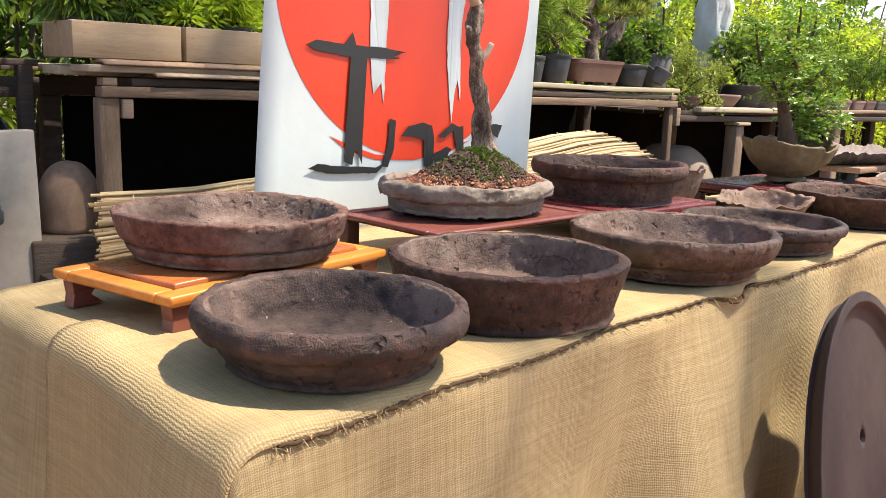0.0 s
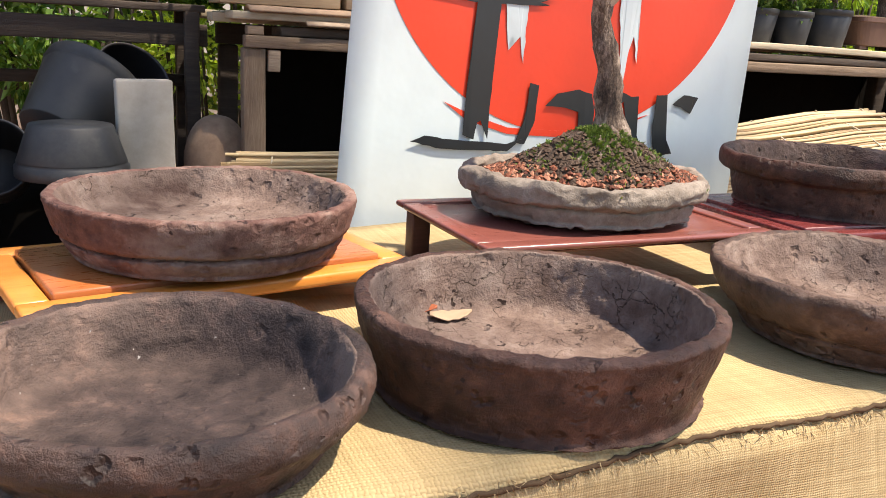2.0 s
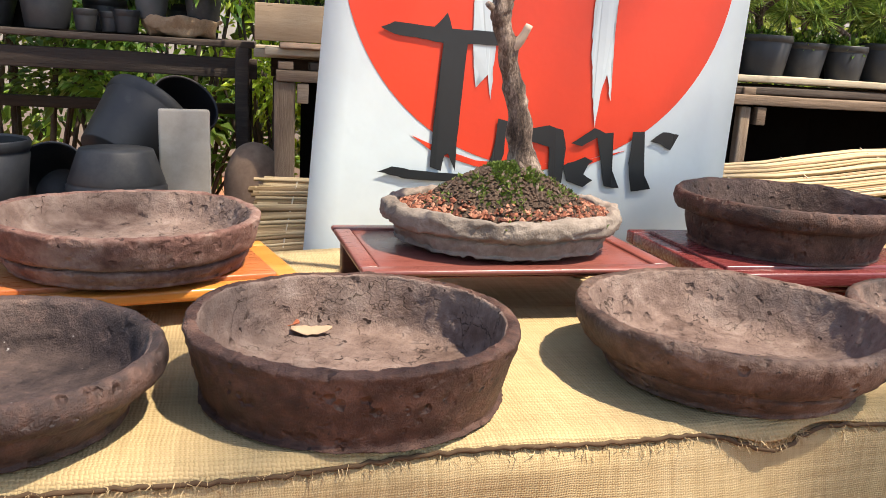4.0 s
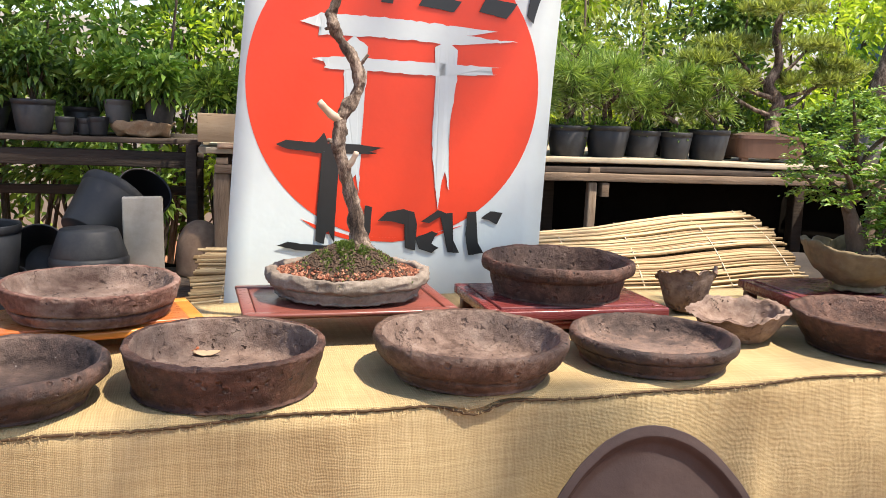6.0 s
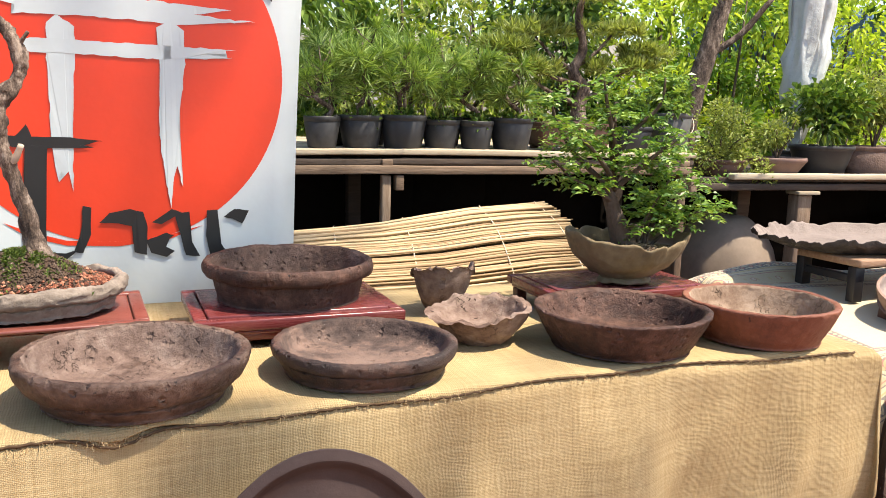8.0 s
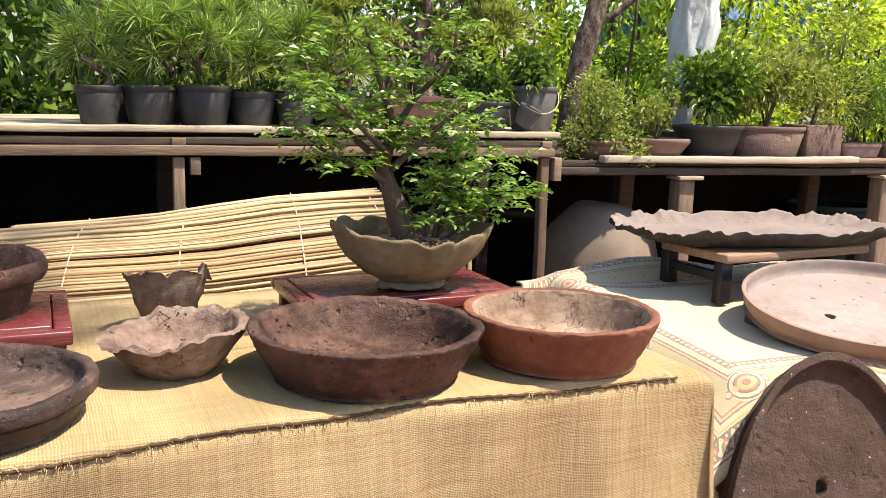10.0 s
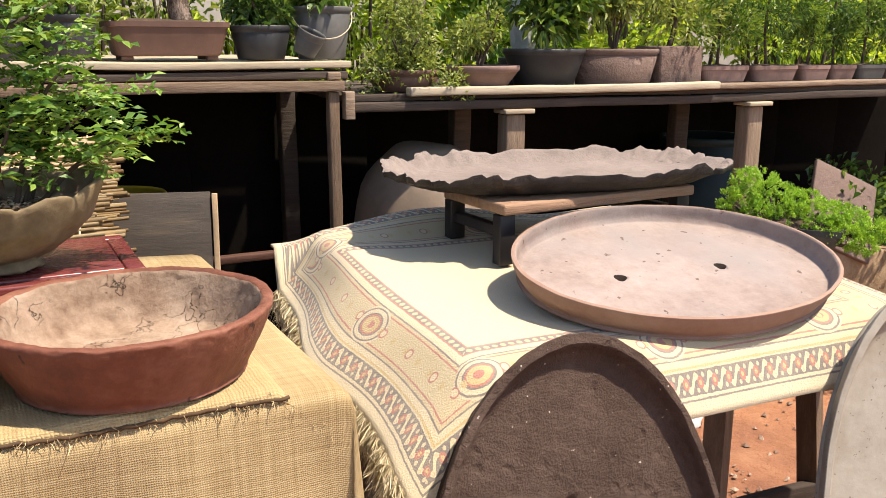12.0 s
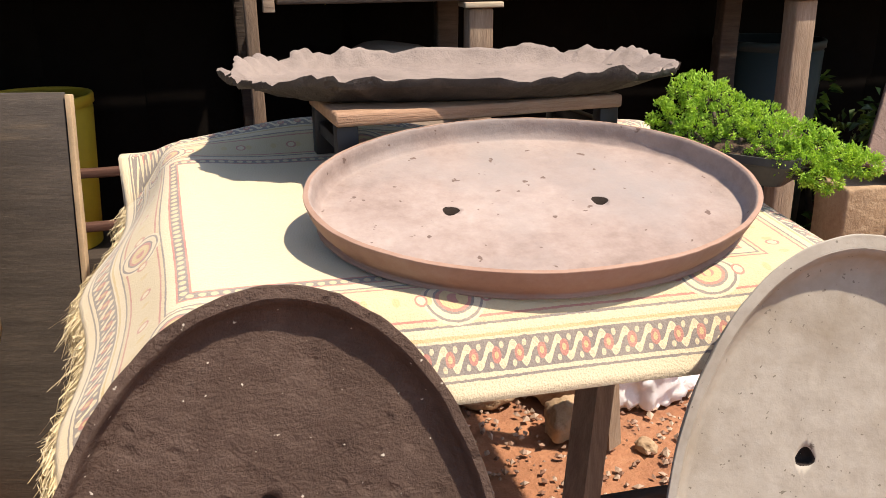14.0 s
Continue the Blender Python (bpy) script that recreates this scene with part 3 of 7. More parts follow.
def smooth_profile(pts, n=4):
    """Rounds a profile by a Catmull-Rom curve."""
    out = []
    p = [pts[0]] + list(pts) + [pts[-1]]
    for i in range(1, len(p) - 2):
        for k in range(n):
            t = k / n
            q = []
            for a in range(2):
                p0, p1, p2, p3 = p[i - 1][a], p[i][a], p[i + 1][a], p[i + 2][a]
                q.append(0.5 * (2 * p1 + (p2 - p0) * t + (2 * p0 - 5 * p1 + 4 * p2 - p3) * t * t + (3 * p1 - p0 - 3 * p2 + p3) * t ** 3))
            out.append((max(0.0, q[0]), q[1]))
    out.append(pts[-1])
    return out


def tube(points, radii, sides=8, fn=None, bm=None):
    """A limb along points with its radius at each."""
    b = bm or bmesh.new()
    pts = [Vector(p) for p in points]
    rings = []
    ref = Vector((0.31, 0.9, 0.2)).normalized()
    for i, p in enumerate(pts):
        d = (pts[min(i + 1, len(pts) - 1)] - pts[max(i - 1, 0)]).normalized()
        a = d.cross(ref)
        if a.length < 0.1:
            a = d.cross(Vector((1, 0, 0)))
        a.normalize()
        c = d.cross(a)
        ring = []
        for k in range(sides):
            w = 2 * math.pi * k / sides
            q = p + (a * math.cos(w) + c * math.sin(w)) * radii[i]
            ring.append(b.verts.new(fn(q) if fn else q))
        rings.append(ring)
    for r0, r1 in zip(rings, rings[1:]):
        for k in range(sides):
            b.faces.new((r0[k], r0[(k + 1) % sides], r1[(k + 1) % sides], r1[k]))
    b.faces.new(list(reversed(rings[0])))
    b.faces.new(rings[-1])
    return b


def bend(points, n=5):
    """More points on a smooth line through the given ones."""
    p = [Vector(q) for q in points]
    p = [p[0]] + p + [p[-1]]
    out = []
    for i in range(1, len(p) - 2):
        for k in range(n):
            t = k / n
            out.append(0.5 * (2 * p[i] + (p[i + 1] - p[i - 1]) * t + (2 * p[i - 1] - 5 * p[i] + 4 * p[i + 1] - p[i + 2]) * t * t + (3 * p[i] - p[i - 1] - 3 * p[i + 1] + p[i + 2]) * t ** 3))
    out.append(p[-1])
    return out


def lerp_list(vals, n):
    xs = np.linspace(0, len(vals) - 1, n)
    return list(np.interp(xs, range(len(vals)), vals))


def leaves(name, pos, direct, size, width, material, rng, droop=0.3, fold=0.25):
    """Many folded leaf blades: one at each place, along its direction."""
    n = len(pos)
    d = direct + rng.normal(0, 0.25, (n, 3))
    d /= np.linalg.norm(d, axis=1)[:, None] + 1e-9
    up = np.tile(np.array([0, 0, 1.0]), (n, 1)) + rng.normal(0, 0.45, (n, 3))
    s = np.cross(d, up)
    s /= np.linalg.norm(s, axis=1)[:, None] + 1e-9
    nn = np.cross(s, d)
    L = (size * rng.uniform(0.6, 1.25, n))[:, None]
    W = L * width
    mid = pos + d * L * 0.5
    tip = pos + d * L - np.array([0, 0, 1]) * L * droop
    a = mid + s * W * 0.5 + nn * W * fold
    c = mid - s * W * 0.5 + nn * W * fold
    v = np.stack([pos, a, tip, c], 1).reshape(-1, 3)
    k = np.arange(n) * 4
    f = np.concatenate([np.stack([k, k + 1, k + 2], 1), np.stack([k, k + 2, k + 3], 1)])
    return raw_mesh(name, v.tolist(), f.tolist(), material)


def ball_points(rng, n, centre, radius, shell=0.5, flat=1.0):
    d = rng.normal(0, 1, (n, 3))
    d /= np.linalg.norm(d, axis=1)[:, None]
    r = radius * (shell + (1 - shell) * rng.uniform(0, 1, n) ** 0.5)
    p = d * r[:, None]
    p[:, 2] *= flat
    return p + np.array(centre), d


def scatter_stones(name, pts, size, material, rng, flat=0.7):
    """Small angular stones, one at each place."""
    base = np.array([(1, 0, 0), (-1, 0, 0), (0, 1, 0), (0, -1, 0), (0, 0, 1), (0, 0, -1)], float)
    tri = np.array([(0, 2, 4), (2, 1, 4), (1, 3, 4), (3, 0, 4), (2, 0, 5), (1, 2, 5), (3, 1, 5), (0, 3, 5)])
    n = len(pts)
    s = size * rng.uniform(0.5, 1.35, n)
    jit = rng.uniform(0.6, 1.25, (n, 6, 1))
    v = base[None] * jit * np.array([1, 0.8, flat])
    w = rng.uniform(0, 6.283, n)
    cw, sw = np.cos(w)[:, None], np.sin(w)[:, None]
    x = v[..., 0] * cw - v[..., 1] * sw
    y = v[..., 0] * sw + v[..., 1] * cw
    v = np.stack([x, y, v[..., 2] + v[..., 0] * rng.uniform(-0.5, 0.5, (n, 1))], -1) * s[:, None, None] + np.array(pts)[:, None]
    f = (tri[None] + (np.arange(n) * 6)[:, None, None]).reshape(-1, 3)
    return raw_mesh(name, v.reshape(-1, 3).tolist(), f.tolist(), material)


def strands(name, roots, directs, length, width, material, rng, sag=0.0, curl=0.3):
    """Loose fibres: flat two-step ribbons."""
    n = len(roots)
    r = np.array(roots, float)
    d = np.array(directs, float) + rng.normal(0, curl, (n, 3)) * 0.5
    d /= np.linalg.norm(d, axis=1)[:, None]
    L = (length * rng.uniform(0.5, 1.2, n))[:, None]
    s = np.cross(d, rng.normal(0, 1, (n, 3)))
    s /= np.linalg.norm(s, axis=1)[:, None] + 1e-9
    s *= width / 2
    m1 = r + d * L * 0.5 + rng.normal(0, 1, (n, 3)) * L * curl * 0.3
    e = r + d * L + rng.normal(0, 1, (n, 3)) * L * curl * 0.5 - np.array([0, 0, 1]) * L * sag
    v = np.stack([r - s, r + s, m1 - s, m1 + s, e - s * 0.5, e + s * 0.5], 1).reshape(-1, 3)
    k = np.arange(n) * 6
    f = np.concatenate([np.stack([k, k + 1, k + 3, k + 2], 1), np.stack([k + 2, k + 3, k + 5, k + 4], 1)])
    return raw_mesh(name, v.tolist(), f.tolist(), material)


def flat_shape(pts, y, thick=0.0008):
    """A thin shape in an upright plane from its outline (x, z)."""
    b = bmesh.new()
    vs = [b.verts.new((x, y, z)) for x, z in pts]
    f = b.faces.new(vs)
    bmesh.ops.triangulate(b, faces=[f])
    bmesh.ops.solidify(b, geom=list(b.faces), thickness=thick)
    return b


# ---- ground ----
def make_ground():
    b = bmesh.new()
    xs = list(np.linspace(-60, -2, 12)) + list(np.linspace(-1.5, 7, 70)) + list(np.linspace(8, 60, 12))
    ys = list(np.linspace(-60, -2.5, 10)) + list(np.linspace(-2, 5, 58)) + list(np.linspace(6, 60, 12))
    g = []
    for y in ys:
        row = []
        for x in xs:
            near = -2 < x < 8 and -3 < y < 6
            z = noise.noise(Vector((x * 1.7, y * 1.7, 0))) * 0.02 + noise.noise(Vector((x * 6, y * 6, 4))) * 0.008 if near else 0.0
            row.append(b.verts.new((x, y, z - 0.012)))
        g.append(row)
    for r0, r1 in zip(g, g[1:]):
        for i in range(len(xs) - 1):
            b.faces.new((r0[i], r0[i + 1], r1[i + 1], r1[i]))
    ob = part("ground", b, M["ground"])
    tagged(ob, "bare red-brown earth with stones", "ground", kind="structure")


make_ground()

# ---- burlap table ----
TA, TO, TZ = 11.3, (0.407, 0.742), 0.938
CA, SA = math.cos(radians(TA)), math.sin(radians(TA))


def T(u, v, z=TZ):
    return (TO[0] + u * CA - v * SA, TO[1] + u * SA + v * CA, z)


def back_edge(u):
    return float(np.interp(u, [-0.1, 0.1, 0.9, 2.2, 2.6], [0.70, 0.76, 0.93, 0.93, 0.82]))


table = thing("display_table", "long plain wooden table hidden under burlap", "table", T(0, 0, 0), TA)
part("tabletop", rough_box(0.05, 0.145, 0.895, 2.54, 0.74, 0.926, 0.001, 0.003), M["plank"], table)
for lx in (0.08, 1.25, 2.42):
    for ly in (0.18, 0.64):
        part("leg", rough_box(lx - 0.03, ly - 0.03, 0.0, lx + 0.03, ly + 0.03, 0.9, 0.001), M["post_wood"], table)


def edge(u):
    """How far the front edge stands back, which runs askew to the row of stands."""
    return float(np.interp(u, [0.0, 0.4, 1.0, 1.7, 2.05, 2.6], [-0.045, -0.018, 0.010, 0.048, 0.054, 0.034]))


def cloth_fold(u, s):
    """How far the hanging front bulges outward at u, s metres below the edge."""
    k = min(1.0, s / 0.45)
    f = 0.034 * math.sin(u * 7.3 + 0.6) + 0.026 * math.sin(u * 13.1 + 1.9 + s) + 0.016 * math.sin(u * 23.0 + s * 3)
    f *= 1.25
    f += 0.055 * math.exp(-((u - 2.44 + 0.22 * s) / 0.05) ** 2) - 0.03 * math.exp(-((u - 2.33 + 0.3 * s) / 0.06) ** 2)
    f += 0.030 * math.exp(-((u - 2.16 + 0.9 * (s - 0.14)) / 0.035) ** 2) * math.exp(-((s - 0.16) / 0.10) ** 2)
    f += 0.03 * math.exp(-((u - 0.97) / 0.05) ** 2) + 0.045 * math.exp(-((u - 2.03) / 0.06) ** 2) + 0.03 * math.exp(-((u - 1.62) / 0.04) ** 2)
    return 0.012 + 0.05 * s + (f + 0.035 * noise.noise(Vector((u * 4, s * 4, 1))) + 0.016 * noise.noise(Vector((u * 11, s * 5, 6)))) * k


def make_cloth():
    b = bmesh.new()
    uvl = b.loops.layers.uv.new("UVMap")
    L, s_max = 2.60, 0.90
    us = np.linspace(-0.56, L + 0.34, 240)
    ss = list(np.linspace(-0.93, -0.08, 18)) + list(np.linspace(-0.046, 0.10, 14)) + list(np.linspace(0.13, s_max, 26))
    grid, meta = [], {}
    for s in ss:
        row = []
        for u in us:
            uc = min(max(u, 0.025), L)
            over_u = u - uc
            if s < 0:
                v = 0.046 - s * 0.908 if s > -0.5 else 0.5 + (-s - 0.5) * (back_edge(uc) - 0.5) / 0.43
                p = [uc, v, TZ + 0.0015 * noise.noise(Vector((u * 5, s * 5, 2)))]
                drop = 0.0
            else:
                r = 0.025
                a = min(s / r, math.pi / 2)
                out = r * math.sin(a) + (0 if s < r * math.pi / 2 else cloth_fold(uc, s - 0.04) - 0.012)
                drop = r * (1 - math.cos(a)) + max(0, s - r * math.pi / 2)
                p = [uc, 0.046 - out, TZ - drop]
            p[1] += edge(uc) * max(0.0, 1 + min(0.0, s) / 0.5)
            if over_u != 0:
                q = abs(over_u)
                r = 0.03
                a = min(q / r, math.pi / 2)
                side = math.copysign(1, over_u)
                ld = r * (1 - math.cos(a)) + max(0, q - r * math.pi / 2) * 0.96
                bulge = 0.025 * math.sin(p[1] * 11 + 1.0) * min(1, q / 0.3) + 0.10 * q
                p[0] += side * (r * math.sin(a) + max(0, bulge) * (0.4 if side > 0 else 1.0))
                if s > 0:
                    # the corner hangs in a rounded fold
                    p[2] = TZ - max(drop, ld) - 0.15 * min(drop, ld)
                    p[1] -= 0.10 * min(q, 0.25) * min(1, s / 0.2)
                    p[0] -= side * 0.4 * min(drop, q) * 0.3
                else:
                    p[2] -= ld
            p[2] = max(p[2], 0.012)
            vt = b.verts.new(p)
            meta[vt] = (u, s)
            row.append(vt)
        grid.append(row)
    for r0, r1 in zip(grid, grid[1:]):
        for i in range(len(us) - 1):
            f = b.faces.new((r0[i], r1[i], r1[i + 1], r0[i + 1]))
            for lp in f.loops:
                lp[uvl].uv = meta[lp.vert]
    ob = part("burlap_tablecloth", b, M["burlap"])
    ob.matrix_basis = pose(*T(0, 0, 0), 0, 0, TA)
    mod = ob.modifiers.new("thick", "SOLIDIFY")
    mod.thickness, mod.offset = 0.0015, -1
    tagged(ob, "tan burlap cloth draped over the long table", "tablecloth")


make_cloth()


def runner_front(u):
    """The wavy frayed front edge of the upper cloth."""
    base = 0.004 * math.sin(u * 5.2 + 0.4) + 0.0025 * math.sin(u * 17)
    flap = 0.022 * math.exp(-((u - 1.0) / 0.05) ** 2)
    return 0.026 - (base + flap) + edge(u)


def make_runner():
    run = thing("burlap_runner", "coarse burlap runner with a frayed front edge", "table runner", T(0, 0, 0), TA)
    b = bmesh.new()
    uvl = b.loops.layers.uv.new("UVMap")
    us = np.linspace(-0.42, 2.60, 240)
    ks = np.linspace(0, 1, 30)
    grid, meta = [], {}
    for k in ks:
        row = []
        for u in us:
            v0, v1 = runner_front(u), 0.46 + 0.02 * math.sin(u * 3)
            v = v0 + (v1 - v0) * k
            lift = 0.007 + 0.003 * noise.noise(Vector((u * 9, v * 9, 5)))
            lift += 0.010 * math.exp(-((u - 1.02) / 0.07) ** 2) * math.exp(-(v - 0.02) ** 2 / 0.004)
            z = TZ + lift
            lip = 0.036 + edge(u)
            if v < lip:
                z -= 0.75 * (lip - v)
            if u > 2.54:
                z -= (u - 2.54) * 0.9
            x = u
            if u < 0.03:
                # the left end hangs down over the table's end
                q = 0.03 - u
                a = min(q / 0.036, math.pi / 2)
                x = 0.03 - 0.036 * math.sin(a) - max(0, 0.025 * math.sin(v * 11 + 1.0) * min(1, q / 0.3) + 0.10 * q)
                z -= 0.036 * (1 - math.cos(a)) + max(0, q - 0.036 * math.pi / 2) * 0.96
            vt = b.verts.new((x, v, z))
            meta[vt] = (u, v * 1.0)
            row.append(vt)
        grid.append(row)
    for r0, r1 in zip(grid, grid[1:]):
        for i in range(len(us) - 1):
            f = b.faces.new((r0[i], r0[i + 1], r1[i + 1], r1[i]))
            for lp in f.loops:
                lp[uvl].uv = meta[lp.vert]
    ob = part("cloth", b, M["runner"], run)
    mod = ob.modifiers.new("thick", "SOLIDIFY")
    mod.thickness = 0.003
    rng = np.random.default_rng(3)
    n = 3200
    uu = rng.uniform(0.03, 2.6, n)
    roots = [(u, runner_front(u) + rng.uniform(-0.001, 0.012), TZ - 0.006 + rng.uniform(-0.006, 0.006) - (max(0, u - 2.54) * 0.9)) for u in uu]
    part("fray", strands("fray", roots, np.tile([0.0, -0.8, -0.35], (n, 1)), 0.009, 0.0011, M["jute"], rng, 0.3, 0.6), None, run, "loose jute fibres", kind="stuff")
    line = [(u, runner_front(u) + 0.001, TZ + 0.006 - 0.75 * max(0, 0.036 + edge(u) - runner_front(u))) for u in np.linspace(0.04, 2.55, 260)]
    part("hem_line", tube([(p[0], p[1] + 0.0015 * math.sin(i * 1.9) - 0.001, p[2] - 0.001 + 0.0012 * math.sin(i * 2.7)) for i, p in enumerate(line)], [0.0027] * len(line), 5), M["hem"], run, "dark stitched hem")


make_runner()


# ---- clay bowls ----
def bowl(name, label, at, r, h, prof, material, seed, amp=0.005, wob=0.012, sx=1.0, sy=1.0, tilt=(0, 0), rz=0, group="hand-built clay bowls", cat="bowl", inner=None, rim_wave=1.0):
    o = Vector((seed * 7.7, seed * 3.3, seed * 1.9))

    def fn(p):
        a = math.atan2(p.y, p.x)
        rim = min(1.0, max(0.0, p.z / h))
        k = noise.noise(Vector((math.cos(a) * 1.3, math.sin(a) * 1.3, 0)) + o)
        k2 = noise.noise(Vector((math.cos(a) * 4, math.sin(a) * 4, p.z * 8)) + o)
        rad = math.hypot(p.x, p.y)
        s = 1 + (wob * 1.6 * k + 0.25 * wob * k2) * rim
        p = Vector((p.x * s, p.y * s, p.z))
        if rad > 0.4 * r:
            p.z += rim_wave * rim * h * (0.04 * k + 0.022 * k2)
        d = noise.noise_vector(p * 20 + o) * amp * 0.4 + noise.noise_vector(p * 60 + o) * amp * 0.38
        pit = noise.noise(p * 95 + o * 2)
        d += noise.noise_vector(p * 170 + o) * amp * 0.36
        if pit > 0.38 and rad > 0.3 * r:
            d += Vector((-p.x, -p.y, 0)).normalized() * (pit - 0.38) * amp * 2.2 * (1 if band[0] else -1)
        if p.z < 0.004:
            d.z = 0
        return p + d

    band = [True]
    b = lathe([(x * r, z * h) for x, z in smooth_profile(prof, 6)], 176, fn, sx, sy)
    zmin = min(v.co.z for v in b.verts)
    for v in b.verts:
        v.co.z -= zmin
    top = max(range(len(prof)), key=lambda i: prof[i][1])
    b.faces.ensure_lookup_table()
    for i, f in enumerate(b.faces):
        f.material_index = 1 if i // 176 >= (top + 1) * 6 else 0
    ob = part(name, b, material)
    ob.data.materials.append(inner or material)
    ob.matrix_basis = pose(*at, tilt[0], tilt[1], rz)
    return tagged(ob, label, cat, group)


ROLLED = [(0, 0), (0.70, 0), (0.76, 0.10), (0.83, 0.34), (0.86, 0.50), (0.95, 0.56), (1.0, 0.70), (1.0, 0.88), (0.965, 1.0), (0.91, 0.98), (0.88, 0.86), (0.835, 0.5), (0.76, 0.24), (0.5, 0.15), (0, 0.14)]
STRAIGHT = [(0, 0), (0.84, 0), (0.885, 0.08), (0.94, 0.45), (0.985, 0.82), (1.0, 0.95), (0.975, 1.0), (0.92, 1.0), (0.90, 0.9), (0.87, 0.5), (0.82, 0.22), (0.6, 0.15), (0, 0.14)]
TIERED = [(0, 0), (0.70, 0), (0.77, 0.10), (0.83, 0.28), (0.825, 0.36), (0.90, 0.42), (0.965, 0.62), (1.0, 0.88), (0.98, 1.0), (0.915, 0.99), (0.89, 0.88), (0.82, 0.5), (0.73, 0.25), (0.5, 0.17), (0, 0.16)]
STEPPED = [(0, 0), (0.76, 0), (0.86, 0.12), (0.905, 0.30), (0.875, 0.37), (0.94, 0.43), (0.975, 0.68), (1.0, 0.94), (0.975, 1.0), (0.925, 0.98), (0.89, 0.84), (0.83, 0.55), (0.74, 0.40), (0.5, 0.34), (0, 0.33)]
SHALLOW = [(0, 0), (0.78, 0), (0.86, 0.16), (0.93, 0.48), (0.925, 0.56), (0.99, 0.66), (1.0, 0.90), (0.97, 1.0), (0.91, 0.97), (0.87, 0.66), (0.79, 0.40), (0.5, 0.32), (0, 0.30)]
COLLAR = [(0, 0), (0.76, 0), (0.82, 0.08), (0.87, 0.42), (0.885, 0.60), (0.97, 0.66), (1.0, 0.84), (0.975, 1.0), (0.915, 0.98), (0.88, 0.84), (0.82, 0.5), (0.75, 0.3), (0.5, 0.2), (0, 0.19)]
FLARED = [(0, 0), (0.72, 0), (0.79, 0.08), (0.91, 0.52), (0.985, 0.86), (1.0, 0.97), (0.97, 1.0), (0.915, 0.97), (0.88, 0.8), (0.80, 0.4), (0.72, 0.22), (0.5, 0.16), (0, 0.15)]

ZT = TZ + 0.010
bowl("clay_bowl", "black-fired clay bowl with a thick rolled rim", T(0.212, 0.130, ZT), 0.165, 0.074, ROLLED, M["clay_black"], 1, 0.0034, 0.010, rz=20, inner=M["clay_soot"], rim_wave=0.5)
bowl("clay_bowl", "deep dark-brown clay bowl with cracked straight walls", T(0.569, 0.175, ZT), 0.181, 0.084, STRAIGHT, M["clay_brown"], 2, 0.0042, 0.010, inner=M["clay_dust"])
bowl("clay_bowl", "brown two-tiered clay bowl with a cracked inside", T(1.037, 0.180, ZT), 0.193, 0.082, TIERED, M["clay_tan"], 3, 0.004, 0.012, rz=70, inner=M["clay_dust"])
bowl("clay_bowl", "shallow black clay bowl with a ridged wall", T(1.456, 0.215, ZT), 0.178, 0.060, SHALLOW, M["clay_black"], 4, 0.003, 0.008, rz=40, inner=M["clay_soot"])
bowl("clay_bowl", "dark oval clay bowl with a pale worn rim", T(2.044, 0.232, ZT), 0.190, 0.084, FLARED, M["clay_brown"], 5, 0.0035, 0.016, rz=150, inner=M["clay_brown"])
bowl("clay_bowl", "terracotta-red flared clay bowl with a pale cracked inside", T(2.398, 0.202, ZT), 0.173, 0.088, FLARED, M["terracotta"], 6, 0.003, 0.006, rz=10, inner=M["clay_sand"])
bowl("clay_bowl", "reddish stepped clay bowl on an orange wooden stand", T(0.302, 0.517, 1.004), 0.180, 0.072, STEPPED, M["clay_red"], 7, 0.0035, 0.014, rz=200, inner=M["clay_dust"])
bowl("clay_bowl", "dark glazed clay bowl with a collar on a cherry stand", T(1.386, 0.590, 1.013), 0.192, 0.090, COLLAR, M["clay_brown"], 8, 0.003, 0.012, rz=300, inner=M["clay_tan"])


def shard(label, at, r, h, seed, cut, rz, tilt):
    """A broken lower piece of a bowl with ragged edges."""
    o = Vector((seed * 5.1, seed * 2.2, 0))

    def fn(p):
        a = math.atan2(p.y, p.x)
        top = 0.78 + 0.18 * math.cos(a + cut) + 0.20 * noise.noise(Vector((math.cos(a) * 1.6, math.sin(a) * 1.6, 0)) + o) + 0.09 * noise.noise(Vector((math.cos(a) * 7, math.sin(a) * 7, 0)) + o)
        p.z = min(p.z, h * top) if p.z > h * 0.3 else p.z
        return p + noise.noise_vector(p * 40 + o) * 0.004 + noise.noise_vector(p * 110 + o) * 0.002

    b = lathe([(x * r, z * h) for x, z in smooth_profile([(0, 0), (0.45, 0.0), (0.62, 0.15), (0.82, 0.5), (1.0, 0.98), (0.99, 1.02), (0.90, 1.0), (0.76, 0.62), (0.56, 0.34), (0.3, 0.27), (0, 0.26)], 5)], 96, fn)
    zmin = min(v.co.z for v in b.verts)
    for v in b.verts:
        v.co.z -= zmin
    ob = part("clay_shard_pot", b, M["shard_clay"])
    ob.matrix_basis = pose(*at, tilt[0], tilt[1], rz)
    tagged(ob, label, "pot", "broken clay pots")


shard("small clay pot with a broken ragged rim", T(1.758, 0.364, TZ + 0.006), 0.118, 0.085, 1, 0.6, 20, (4, 0))
shard("smaller clay cup with a chipped rim standing behind another", T(1.785, 0.645, TZ + 0.006), 0.080, 0.125, 2, 1.4, 0, (0, 0))


